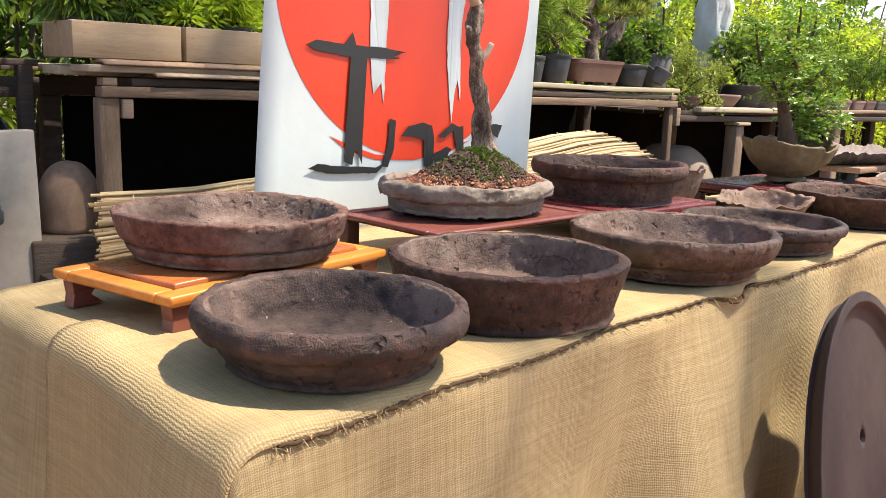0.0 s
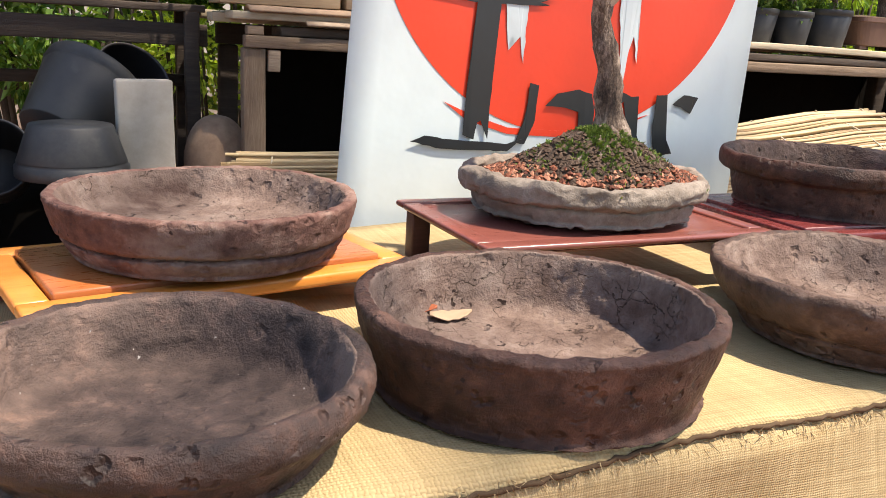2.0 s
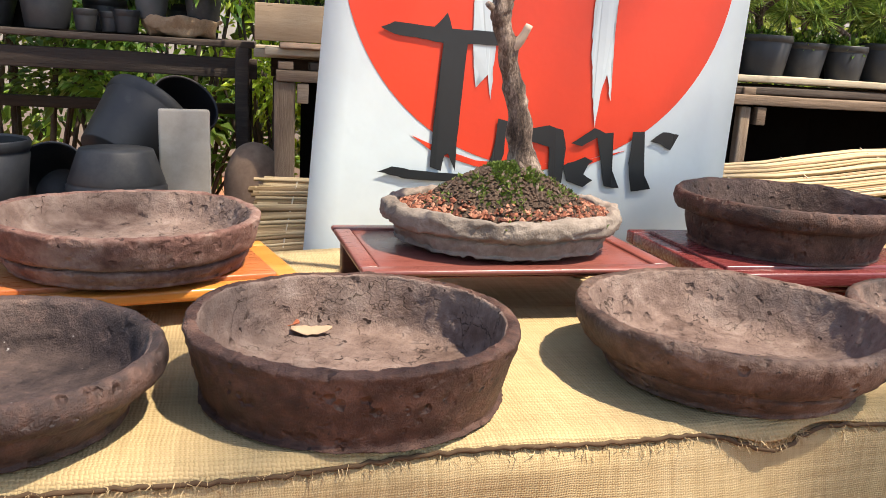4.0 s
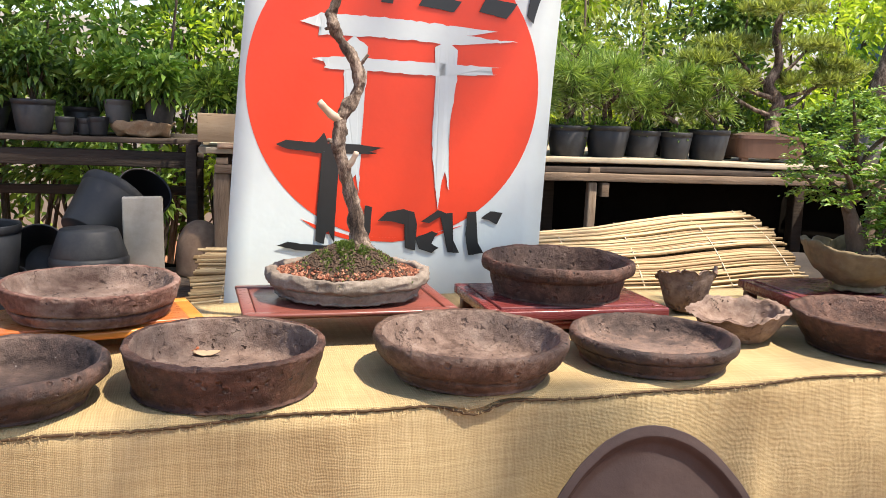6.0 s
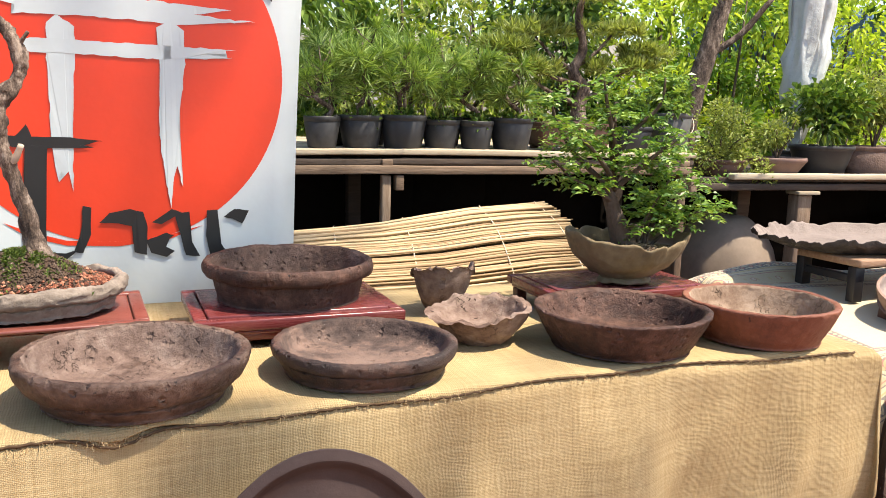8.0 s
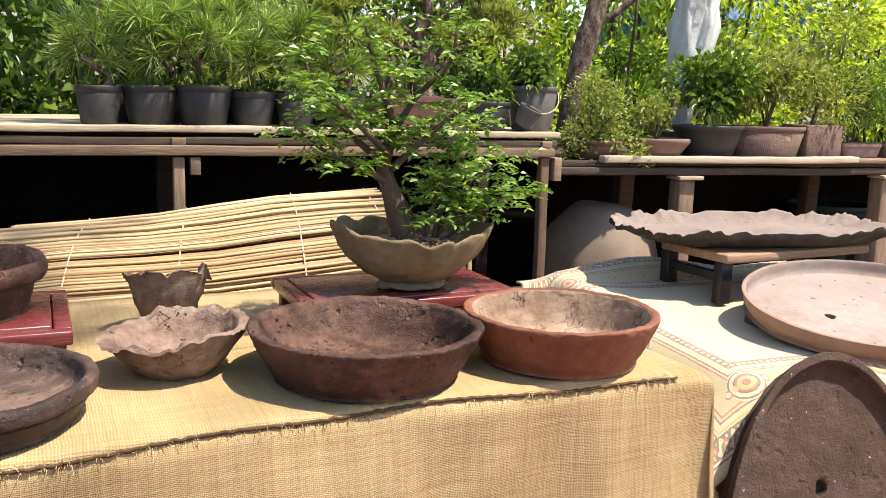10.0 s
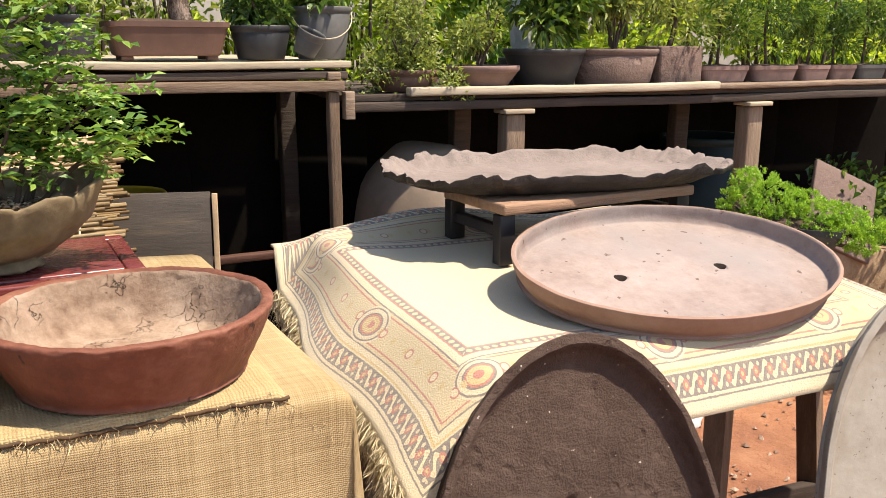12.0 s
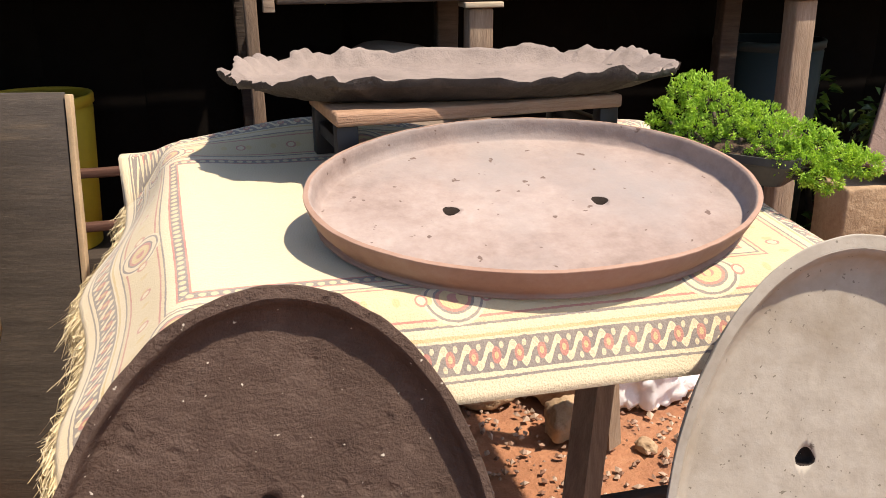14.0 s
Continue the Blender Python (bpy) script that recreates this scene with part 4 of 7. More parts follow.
# leaf litter in one bowl
def litter():
    for pts, mat_name, z, lab in (((0.872, 1.150, 12), "dry_leaf", 0.962, "curled pale dry leaf in a clay bowl"), ((0.838, 1.160, -20), "rust_leaf", 0.968, "small rust-red dry leaf in a clay bowl")):
        b = bmesh.new()
        n = 9
        rows = []
        for i in range(n):
            t = i / (n - 1)
            w = 0.0105 * math.sin(math.pi * min(1, t * 0.95 + 0.05)) ** 0.6 * (0.8 + 0.4 * noise.noise(Vector((t * 9, 0, 0))))
            x = (t - 0.5) * (0.05 if mat_name == "dry_leaf" else 0.04)
            zz = 0.005 * (2 * t - 1) ** 2
            rows.append([b.verts.new((x, -w, zz + 0.003)), b.verts.new((x, 0, zz)), b.verts.new((x, w, zz + 0.004))])
        for r0, r1 in zip(rows, rows[1:]):
            for k in range(2):
                b.faces.new((r0[k], r1[k], r1[k + 1], r0[k + 1]))
        ob = part("dry_leaf", b, M[mat_name])
        ob.modifiers.new("thick", "SOLIDIFY").thickness = 0.001
        ob.matrix_basis = pose(pts[0], pts[1], z + 0.004, 16, 0, pts[2])
        tagged(ob, lab, "leaf", "dry leaves in a bowl")


litter()


# ---- display stands ----
def stand(label, u0, v0, u1, v1, z_top, wood, panel, thick=0.022, legs="block", rz=0.0, step=0.0, z0=None, apron=True, mould=0.010, inset=0.028):
    """A low display stand: framed top with a sunk panel, apron and four feet."""
    z0 = TZ + 0.003 if z0 is None else z0
    cu, cv = (u0 + u1) / 2, (v0 + v1) / 2
    w, d = (u1 - u0) / 2, (v1 - v0) / 2
    th = thing("display_stand", label, "stand", T(cu, cv, z0), TA + rz, "display stands")
    zt = z_top - z0
    f = inset
    for name, x0, y0, x1, y1 in (("front_rail", -w, -d, w, -d + f), ("rear_rail", -w, d - f, w, d), ("side_rail", -w, -d + f, -w + f, d - f), ("side_rail", w - f, -d + f, w, d - f)):
        part(name, box(x0, y0, zt - thick, x1, y1, zt, 0.004, segs=3), M[wood], th)
    part("panel", box(-w + f + 0.002, -d + f + 0.002, zt - thick + 0.003, w - f - 0.002, d - f - 0.002, zt - 0.004 if step == 0 else zt + step, 0.003), M[panel], th)
    part("moulding", box(-w + 0.010, -d + 0.010, zt - thick - mould, w - 0.010, d - 0.010, zt - thick - 0.001, 0.003), M[wood], th)
    lz = zt - thick - mould - 0.001
    for sx in (-1, 1):
        for sy in (-1, 1):
            x, y = sx * (w - 0.030), sy * (d - 0.022)
            if legs == "scroll":
                b = bmesh.new()
                prof = [(-0.020, lz), (0.026, lz), (0.020, lz * 0.72), (0.010, lz * 0.42), (0.024, lz * 0.12), (0.030, 0.0), (-0.020, 0.0), (-0.017, lz * 0.5)]
                vs = [b.verts.new((x - sx * px, y - 0.011, pz)) for px, pz in prof]
                fc = b.faces.new(vs)
                ex = bmesh.ops.extrude_face_region(b, geom=[fc])
                for v in ex["geom"]:
                    if isinstance(v, bmesh.types.BMVert):
                        v.co.y += 0.022
                bmesh.ops.recalc_face_normals(b, faces=list(b.faces))
                part("leg", b, M[wood if wood != "orange_wood" else "red_wood"], th, "dark red scrolled foot", smooth=False)
            else:
                part("leg", box(x - 0.015, y - 0.014, 0.0, x + 0.015, y + 0.014, lz, 0.003), M["dark_wood"], th)
    for sy in (-1, 1) if apron else ():
        y = sy * (d - 0.030)
        part("apron", box(-w + 0.062, y - 0.006, lz - 0.016, w - 0.062, y + 0.006, lz, 0.002), M["dark_wood" if wood == "orange_wood" else wood], th)


stand("glossy orange wooden display stand with scrolled feet", 0.068, 0.378, 0.522, 0.638, 0.997, "orange_wood", "orange_panel", 0.014, "scroll", 13.0, 0.006, apron=False, mould=0.003, inset=0.034)
stand("reddish-brown display stand with a framed sunk top", 0.603, 0.378, 1.072, 0.676, 1.027, "red_wood", "red_wood", 0.009, rz=1.5, apron=False, mould=0.005)
stand("polished cherry-red display stand with a stepped edge", 1.160, 0.412, 1.608, 0.735, 1.010, "cherry_wood", "cherry_wood", 0.024, step=0.004)
stand("cherry-red display stand under the lotus pot", 2.008, 0.445, 2.462, 0.732, 1.010, "cherry_wood", "cherry_wood", 0.022, step=0.002)


# ---- bonsai in a shallow grey tray ----
def bonsai():
    bx, by, bz = T(0.850, 0.549, 1.026)
    th = thing("bonsai_tree", "bare-trunked bonsai on a mossy mound in a rough grey oval tray", "bonsai", (bx, by, bz), TA)
    o = Vector((9, 4, 2))
    R, H = 0.188, 0.060

    def fn(p):
        a = math.atan2(p.y, p.x)
        k = noise.noise(Vector((math.cos(a) * 1.5, math.sin(a) * 1.5, 0)) + o)
        p.z += 0.10 * H * k * min(1, p.z / H)
        return p + noise.noise_vector(p * 28 + o) * 0.005 + noise.noise_vector(p * 80 + o) * 0.0045 + noise.noise_vector(p * 160 + o) * 0.002

    prof = [(0, 0), (0.80, 0), (0.86, 0.12), (0.90, 0.36), (0.89, 0.44), (0.975, 0.52), (1.0, 0.68), (0.995, 0.90), (0.96, 1.0), (0.90, 0.98), (0.87, 0.84), (0.86, 0.7), (0.5, 0.7), (0, 0.7)]
    b = lathe([(x * R, z * H) for x, z in smooth_profile(prof, 5)], 128, fn, 1.0, 0.86)
    zmin = min(v.co.z for v in b.verts)
    for v in b.verts:
        v.co.z -= zmin
    part("tray", b, M["grey_pot"], th, "rough grey oval tray")

    def mound_z(x, y):
        q = math.hypot((x + 0.002) / 0.125, (y + 0.026) / 0.100)
        return 0.038 + 0.088 * math.exp(-q * q * 1.0) + 0.006 * noise.noise(Vector((x * 40, y * 40, 3)))

    b = bmesh.new()
    rings = []
    for i in range(26):
        r = i / 25
        rings.append([b.verts.new((r * 0.170 * math.cos(a), r * 0.146 * math.sin(a), mound_z(r * 0.170 * math.cos(a), r * 0.146 * math.sin(a)))) for a in np.linspace(0, 2 * math.pi, 72, endpoint=False)])
    for r0, r1 in zip(rings, rings[1:]):
        for k in range(72):
            b.faces.new((r0[k], r0[(k + 1) % 72], r1[(k + 1) % 72], r1[k]))
    part("soil_mound", b, M["soil"], th, "dark crumbly soil mound")
    rng = np.random.default_rng(5)
    pts, dark = [], []
    while len(pts) < 2600:
        a, q = rng.uniform(0, 6.283), math.sqrt(rng.uniform(0, 1))
        x, y = q * 0.167 * math.cos(a), q * 0.143 * math.sin(a)
        if math.hypot((x + 0.002) / 0.125, (y + 0.026) / 0.105) > rng.uniform(0.85, 1.25):
            pts.append((x, y, mound_z(x, y) + 0.003))
    while len(dark) < 2600:
        a, q = rng.uniform(0, 6.283), math.sqrt(rng.uniform(0, 1))
        x, y = q * 0.15 * math.cos(a), -0.015 + q * 0.125 * math.sin(a)
        dark.append((x, y, mound_z(x, y) + 0.002))
    part("gravel", scatter_stones("gravel", pts, 0.0052, M["gravel"], rng), None, th, "reddish broken-clay gravel", kind="stuff")
    part("soil_grit", scatter_stones("soil_grit", dark, 0.0050, M["soil"], rng), None, th, "dark soil crumbs", kind="stuff")
    mp, md = [], []
    for i in range(5200):
        a, q = rng.uniform(0, 6.283), abs(rng.normal(0, 0.45))
        x, y = -0.005 + q * 0.105 * math.cos(a), -0.045 + q * 0.085 * math.sin(a)
        if noise.noise(Vector((x * 30, y * 30, 8))) > -0.05:
            mp.append((x, y, mound_z(x, y)))
            md.append((rng.normal(0, 0.7), rng.normal(0, 0.7), 1))
    part("moss", leaves("moss", np.array(mp), np.array(md), 0.010, 0.4, M["moss"], rng, 0.1), None, th, "patchy green moss", kind="stuff")
    # exposed roots
    for i in range(12):
        a = rng.uniform(0, 6.283)
        pr = []
        for k in range(7):
            q = 0.012 + 0.016 * k
            x, y = q * math.cos(a + 0.15 * math.sin(k)) + 0.004, q * 0.85 * math.sin(a + 0.15 * math.sin(k)) - 0.03
            pr.append((x, y, mound_z(x, y) + 0.004 * math.sin(k * 2.1 + i)))
        part("root", tube(pr, lerp_list([0.0055, 0.003, 0.0015], 7), 6), M["bark"], th)

    def loc(x, y, z):
        q = Vector((x - bx, y - by, z - bz))
        return (q.x * CA + q.y * SA, -q.x * SA + q.y * CA, q.z)

    line = [(1.162, 1.432, 1.115), (1.154, 1.430, 1.180), (1.135, 1.422, 1.268), (1.113, 1.410, 1.346), (1.108, 1.405, 1.372), (1.113, 1.408, 1.426), (1.122, 1.412, 1.451), (1.144, 1.418, 1.488),
            (1.152, 1.420, 1.519), (1.139, 1.420, 1.557), (1.108, 1.420, 1.599), (1.092, 1.420, 1.626), (1.090, 1.422, 1.656), (1.100, 1.425, 1.700), (1.112, 1.430, 1.790), (1.100, 1.435, 1.873)]
    pts = bend([loc(*p) for p in line], 8)
    rad = lerp_list([0.038, 0.020, 0.0150, 0.0135, 0.0155, 0.0140, 0.0150, 0.0125, 0.0130, 0.0135, 0.0115, 0.0135, 0.0105, 0.010, 0.008, 0.006], len(pts))

    def bark(p):
        return p + noise.noise_vector(p * 32) * 0.007 + noise.noise_vector(p * 110) * 0.004

    part("trunk", tube(pts, rad, 16, bark), M["bark"], th, "knotty weathered trunk")
    for line, r0, mt in (([(1.114, 1.408, 1.428), (1.092, 1.392, 1.438), (1.068, 1.372, 1.464)], 0.010, "deadwood"), ([(1.120, 1.415, 1.318), (1.136, 1.408, 1.334), (1.148, 1.402, 1.358)], 0.0075, "deadwood"),
                         ([(1.146, 1.420, 1.545), (1.158, 1.415, 1.556), (1.168, 1.412, 1.570)], 0.004, "bark"), ([(1.110, 1.408, 1.385), (1.092, 1.400, 1.380), (1.086, 1.395, 1.384)], 0.006, "bark"),
                         ([(1.100, 1.420, 1.612), (1.084, 1.418, 1.622), (1.074, 1.414, 1.620)], 0.004, "bark")):
        q = bend([loc(*p) for p in line], 4)
        part("cut_branch", tube(q, lerp_list([r0 * 1.2, r0, r0 * 0.75], len(q)), 9, lambda p: p + noise.noise_vector(p * 90) * 0.0015), M[mt], th, "short pale cut branch stub" if mt == "deadwood" else "")


bonsai()


# ---- small tree in a lotus-shaped pot ----
def lotus_tree():
    cx, cy = 2.510, 1.713
    th = thing("bonsai_tree", "leafy feathery-leaved bonsai in a mossy lotus-shaped clay pot", "bonsai", (cx, cy, 1.014), TA)
    R, H = 0.158, 0.115

    def fn(p):
        a = math.atan2(p.y, p.x)
        k = min(1, max(0, p.z / H))
        lobe = abs(math.sin(a * 5.5 + 0.4))
        s = 1 + 0.085 * k * lobe
        p = Vector((p.x * s, p.y * s, p.z))
        p.z += k * k * (0.007 * lobe + 0.012 * max(0, -math.cos(a)) + 0.012 * max(0, math.cos(a)) - 0.018 * max(0, -math.sin(a)) + 0.010 * noise.noise(Vector((math.cos(a) * 4, math.sin(a) * 4, 1))))
        return p + noise.noise_vector(p * 35) * 0.0045 + noise.noise_vector(p * 90) * 0.002

    prof = [(0, 0), (0.42, 0), (0.44, 0.08), (0.42, 0.14), (0.62, 0.28), (0.85, 0.55), (0.98, 0.88), (1.0, 1.0), (0.95, 1.0), (0.88, 0.85), (0.82, 0.72), (0.4, 0.72), (0, 0.72)]
    b = lathe([(x * R, z * H) for x, z in smooth_profile(prof, 5)], 132, fn, 1.0, 0.80)
    zmin = min(v.co.z for v in b.verts)
    for v in b.verts:
        v.co.z -= zmin
    part("pot", b, M["lotus"], th, "weathered lotus-petal clay pot")
    rng = np.random.default_rng(11)

    def sz(x, y):
        return 0.086 + 0.018 * math.exp(-((x / 0.08) ** 2 + (y / 0.07) ** 2)) + 0.004 * noise.noise(Vector((x * 30, y * 30, 0)))

    b = bmesh.new()
    rings = [[b.verts.new((r * 0.136 * math.cos(a), r * 0.106 * math.sin(a), sz(r * 0.136 * math.cos(a), r * 0.106 * math.sin(a)))) for a in np.linspace(0, 2 * math.pi, 48, endpoint=False)] for r in np.linspace(0.01, 1, 12)]
    for r0, r1 in zip(rings, rings[1:]):
        for k in range(48):
            b.faces.new((r0[k], r0[(k + 1) % 48], r1[(k + 1) % 48], r1[k]))
    part("soil", b, M["soil"], th)
    pts = []
    for i in range(1500):
        a, q = rng.uniform(0, 6.283), math.sqrt(rng.uniform(0, 1))
        x, y = q * 0.133 * math.cos(a), q * 0.103 * math.sin(a)
        pts.append((x, y, sz(x, y) + 0.003))
    part("litter", scatter_stones("litter", pts, 0.0055, M["chips"], rng, 0.35), None, th, "dry leaf and bark chips", kind="stuff")
    # one old leaning trunk and several thin stems
    spots = []

    def limb(points, radii, name="branch", mat_name="dark_bark"):
        q = bend(points, 6)
        part(name, tube(q, lerp_list(radii, len(q)), 9, lambda p: p + noise.noise_vector(p * 60) * 0.002), M[mat_name], th)
        return q

    main = limb([(0.0, 0.0, 0.08), (-0.02, 0.0, 0.13), (-0.045, 0.0, 0.19), (-0.06, 0.01, 0.25), (-0.045, 0.01, 0.31), (-0.055, 0.01, 0.38), (-0.04, 0.02, 0.46)], [0.034, 0.030, 0.020, 0.015, 0.012, 0.009, 0.005], "trunk")
    limbs = [main[14:]]
    stems = [
        [(-0.05, 0.0, 0.21), (-0.10, -0.02, 0.235), (-0.16, -0.03, 0.26), (-0.21, -0.03, 0.30)],
        [(-0.06, 0.0, 0.25), (-0.12, 0.03, 0.30), (-0.17, 0.03, 0.37), (-0.19, 0.03, 0.43)],
        [(-0.05, 0.01, 0.30), (0.0, 0.02, 0.35), (0.05, 0.0, 0.41), (0.06, 0.0, 0.47)],
        [(-0.045, 0.0, 0.33), (-0.09, -0.03, 0.40), (-0.11, -0.04, 0.46)],
        [(-0.055, 0.0, 0.27), (-0.10, -0.04, 0.29), (-0.15, -0.06, 0.33), (-0.20, -0.06, 0.36)],
        [(-0.05, 0.0, 0.24), (-0.01, -0.03, 0.28), (0.03, -0.05, 0.32), (0.08, -0.05, 0.35)],
        [(0.04, -0.01, 0.09), (0.05, -0.01, 0.16), (0.07, -0.02, 0.22), (0.10, -0.03, 0.27)],
        [(0.05, 0.0, 0.09), (0.07, 0.0, 0.15), (0.11, 0.0, 0.20), (0.16, -0.01, 0.235)],
        [(0.06, 0.01, 0.09), (0.07, 0.03, 0.17), (0.08, 0.03, 0.25), (0.12, 0.03, 0.31)],
        [(0.03, 0.0, 0.09), (0.02, -0.03, 0.15), (0.04, -0.05, 0.21)],
        [(0.07, 0.0, 0.09), (0.10, -0.02, 0.14), (0.14, -0.04, 0.17), (0.175, -0.05, 0.18)],
    ]
    for i, s in enumerate(stems):
        s = [(x * 1.22 if k else x, y * 1.2, 0.09 + (z - 0.09) * 1.16) for k, (x, y, z) in enumerate(s)] if i > 5 else [s[0]] + [(-0.05 + (x + 0.05) * 1.25, y * 1.2, 0.2 + (z - 0.2) * 1.22) for x, y, z in s[1:]]
        limbs.append(limb(s, [0.008 if i < 6 else 0.0045, 0.005 if i < 6 else 0.0035, 0.002]))
    pos, dr = [], []
    for li, q in enumerate(limbs):
        for k in range(len(q)):
            if k / len(q) < 0.30:
                continue
            for rep in range(3):
                a = rng.uniform(0, 6.283)
                out = Vector((math.cos(a), math.sin(a), rng.uniform(-0.25, 0.6))).normalized()
                start = Vector(q[k]) + out * rng.uniform(0.0, 0.02)
                n = int(rng.integers(5, 9))
                ln = rng.uniform(0.04, 0.085)
                side = out.cross(Vector((0, 0, 1))).normalized()
                for j in range(n):
                    c = start + out * ln * (j + 1) / n + Vector((0, 0, -0.012 * (j / n) ** 2))
                    for sg in (-1, 1):
                        pos.append(c)
                        dr.append(side * sg + out * 0.35)
    pos, dr = np.array([tuple(p) for p in pos]), np.array([tuple(p) for p in dr])
    part("foliage", leaves("foliage", pos, dr, 0.019, 0.52, M["leaf_tree"], rng, 0.15, 0.12), None, th, "small paired feathery leaflets", kind="stuff")


lotus_tree()


# ---- printed banner ----
def banner():
    th = thing("banner", "white vinyl banner with a red sun and black brush strokes", "banner", (0.925, 1.79, 0), 11.6)
    b = bmesh.new()
    xs, zs = np.linspace(-0.118, 0.760, 16), np.linspace(0.015, 2.02, 30)
    g = [[b.verts.new((x + 0.006 * math.sin(z * 3.1) + 0.082 * (z - 1.17) * (0.95 - 0.45 * (x + 0.118) / 0.878), 0.0, z)) for x in xs] for z in zs]
    for r0, r1 in zip(g, g[1:]):
        for i in range(len(xs) - 1):
            b.faces.new((r0[i], r0[i + 1], r1[i + 1], r1[i]))
    sheet = part("sheet", b, M["vinyl"], th, "glossy white vinyl sheet")
    md = sheet.modifiers.new("thick", "SOLIDIFY")
    md.thickness, md.offset = 0.0015, 1
    for z in (0.02, 2.02):
        part("rail", tube([(-0.122, 0.004, z), (0.32, 0.004, z), (0.764, 0.004, z)], [0.009] * 3, 10), M["grey_plastic"], th)
    for x in (0.0, 0.64):
        part("pole", tube([(x, 0.03, 0.0), (x, 0.03, 1.0), (x, 0.014, 2.0)], [0.011] * 3, 10), M["black_paint"], th)
    cx, cz, n = 0.323, 1.508, 96
    disc = [(cx + 0.403 * math.cos(a), cz + 0.412 * math.sin(a)) for a in np.linspace(0, 2 * math.pi, n, endpoint=False)]
    part("red_sun", flat_shape(disc, -0.0025), M["vinyl_red"], th, "large red sun disc", smooth=False)

    def brush(pts, seed, k=0.004):
        """Roughens an outline as a dry brush does."""
        out = []
        m = len(pts)
        for i in range(m):
            p, q = Vector(pts[i]), Vector(pts[(i + 1) % m])
            steps = max(2, int((q - p).length / 0.012))
            for j in range(steps):
                c = p.lerp(q, j / steps)
                w = noise.noise_vector(Vector((c.x * 60, c.y * 60, seed))) * k
                out.append((c.x + w.x, c.y + w.y))
        return out

    white = [
        ("gate_beam", [(0.057, 1.668), (0.113, 1.692), (0.279, 1.691), (0.598, 1.673), (0.508, 1.656), (0.657, 1.648), (0.469, 1.630), (0.280, 1.639), (0.105, 1.636), (0.125, 1.652)]),
        ("gate_beam", [(0.088, 1.576), (0.158, 1.584), (0.422, 1.580), (0.609, 1.576), (0.486, 1.566), (0.601, 1.557), (0.422, 1.546), (0.218, 1.551), (0.118, 1.553), (0.140, 1.566)]),
        ("gate_post", [(0.178, 1.619), (0.2, 1.639), (0.237, 1.614), (0.237, 1.555), (0.227, 1.449), (0.224, 1.30), (0.220, 1.225), (0.205, 1.31), (0.189, 1.249), (0.178, 1.333), (0.175, 1.552)]),
        ("gate_post", [(0.421, 1.622), (0.452, 1.639), (0.485, 1.617), (0.486, 1.548), (0.466, 1.392), (0.474, 1.235), (0.458, 1.30), (0.445, 1.181), (0.427, 1.312), (0.421, 1.375), (0.427, 1.546)]),
    ]
    for i, (nm, pts) in enumerate(white):
        part(nm, flat_shape(brush(pts, i), -0.0042 - 0.0006 * (i % 2)), M["vinyl"], th, "white brush stroke", smooth=False)
    black = [
        [(-0.002, 1.351), (0.024, 1.362), (0.10, 1.357), (0.125, 1.385), (0.135, 1.356), (0.219, 1.355), (0.290, 1.347), (0.23, 1.340), (0.270, 1.331), (0.128, 1.328), (0.024, 1.339)],
        [(0.120, 1.334), (0.168, 1.334), (0.160, 1.218), (0.156, 1.085), (0.136, 1.13), (0.128, 1.083), (0.106, 1.093), (0.108, 1.171)],
        [(0.002, 1.080), (0.03, 1.091), (0.066, 1.085), (0.198, 1.076), (0.23, 1.084), (0.20, 1.062), (0.066, 1.066)],
        [(0.238, 1.190), (0.258, 1.186), (0.256, 1.12), (0.236, 1.075), (0.216, 1.078), (0.236, 1.13)],
        [(0.275, 1.148), (0.300, 1.172), (0.347, 1.181), (0.378, 1.172), (0.388, 1.137), (0.383, 1.064), (0.355, 1.072), (0.350, 1.138), (0.320, 1.146)],
        [(0.398, 1.146), (0.445, 1.179), (0.470, 1.170), (0.420, 1.142)],
        [(0.452, 1.168), (0.488, 1.172), (0.490, 1.10), (0.512, 1.056), (0.478, 1.060), (0.468, 1.10)],
        [(0.383, 1.100), (0.430, 1.120), (0.449, 1.112), (0.418, 1.090), (0.452, 1.072), (0.431, 1.058), (0.395, 1.068)],
        [(0.531, 1.174), (0.558, 1.176), (0.560, 1.10), (0.584, 1.056), (0.540, 1.050), (0.528, 1.11)],
        [(0.573, 1.157), (0.600, 1.176), (0.638, 1.172), (0.620, 1.138), (0.596, 1.150)],
        [(-0.03, 1.78), (0.02, 1.79), (0.03, 1.84), (-0.02, 1.85)],
        [(0.08, 1.765), (0.17, 1.742), (0.18, 1.76), (0.09, 1.80)],
        [(0.27, 1.73), (0.30, 1.728), (0.31, 1.80), (0.28, 1.81)],
        [(0.37, 1.728), (0.47, 1.716), (0.49, 1.745), (0.39, 1.76)],
        [(0.54, 1.722), (0.62, 1.708), (0.65, 1.75), (0.56, 1.76)],
        [(0.68, 1.72), (0.70, 1.70), (0.72, 1.78), (0.69, 1.79)],
    ]
    for i, pts in enumerate(black):
        part("brush_stroke", flat_shape(brush(pts, 20 + i, 0.002), -0.0058 - 0.0006 * (i % 3)), M["vinyl_black"], th, "black brush stroke", smooth=False)
    sweep = [(0.066, 1.152), (0.115, 1.118), (0.20, 1.094), (0.317, 1.088), (0.44, 1.103), (0.52, 1.135), (0.44, 1.114), (0.317, 1.100), (0.20, 1.106), (0.12, 1.130)]
    part("brush_stroke", flat_shape(sweep, -0.0030), M["vinyl_red"], th, "thin red sweep below the sun", smooth=False)


banner()


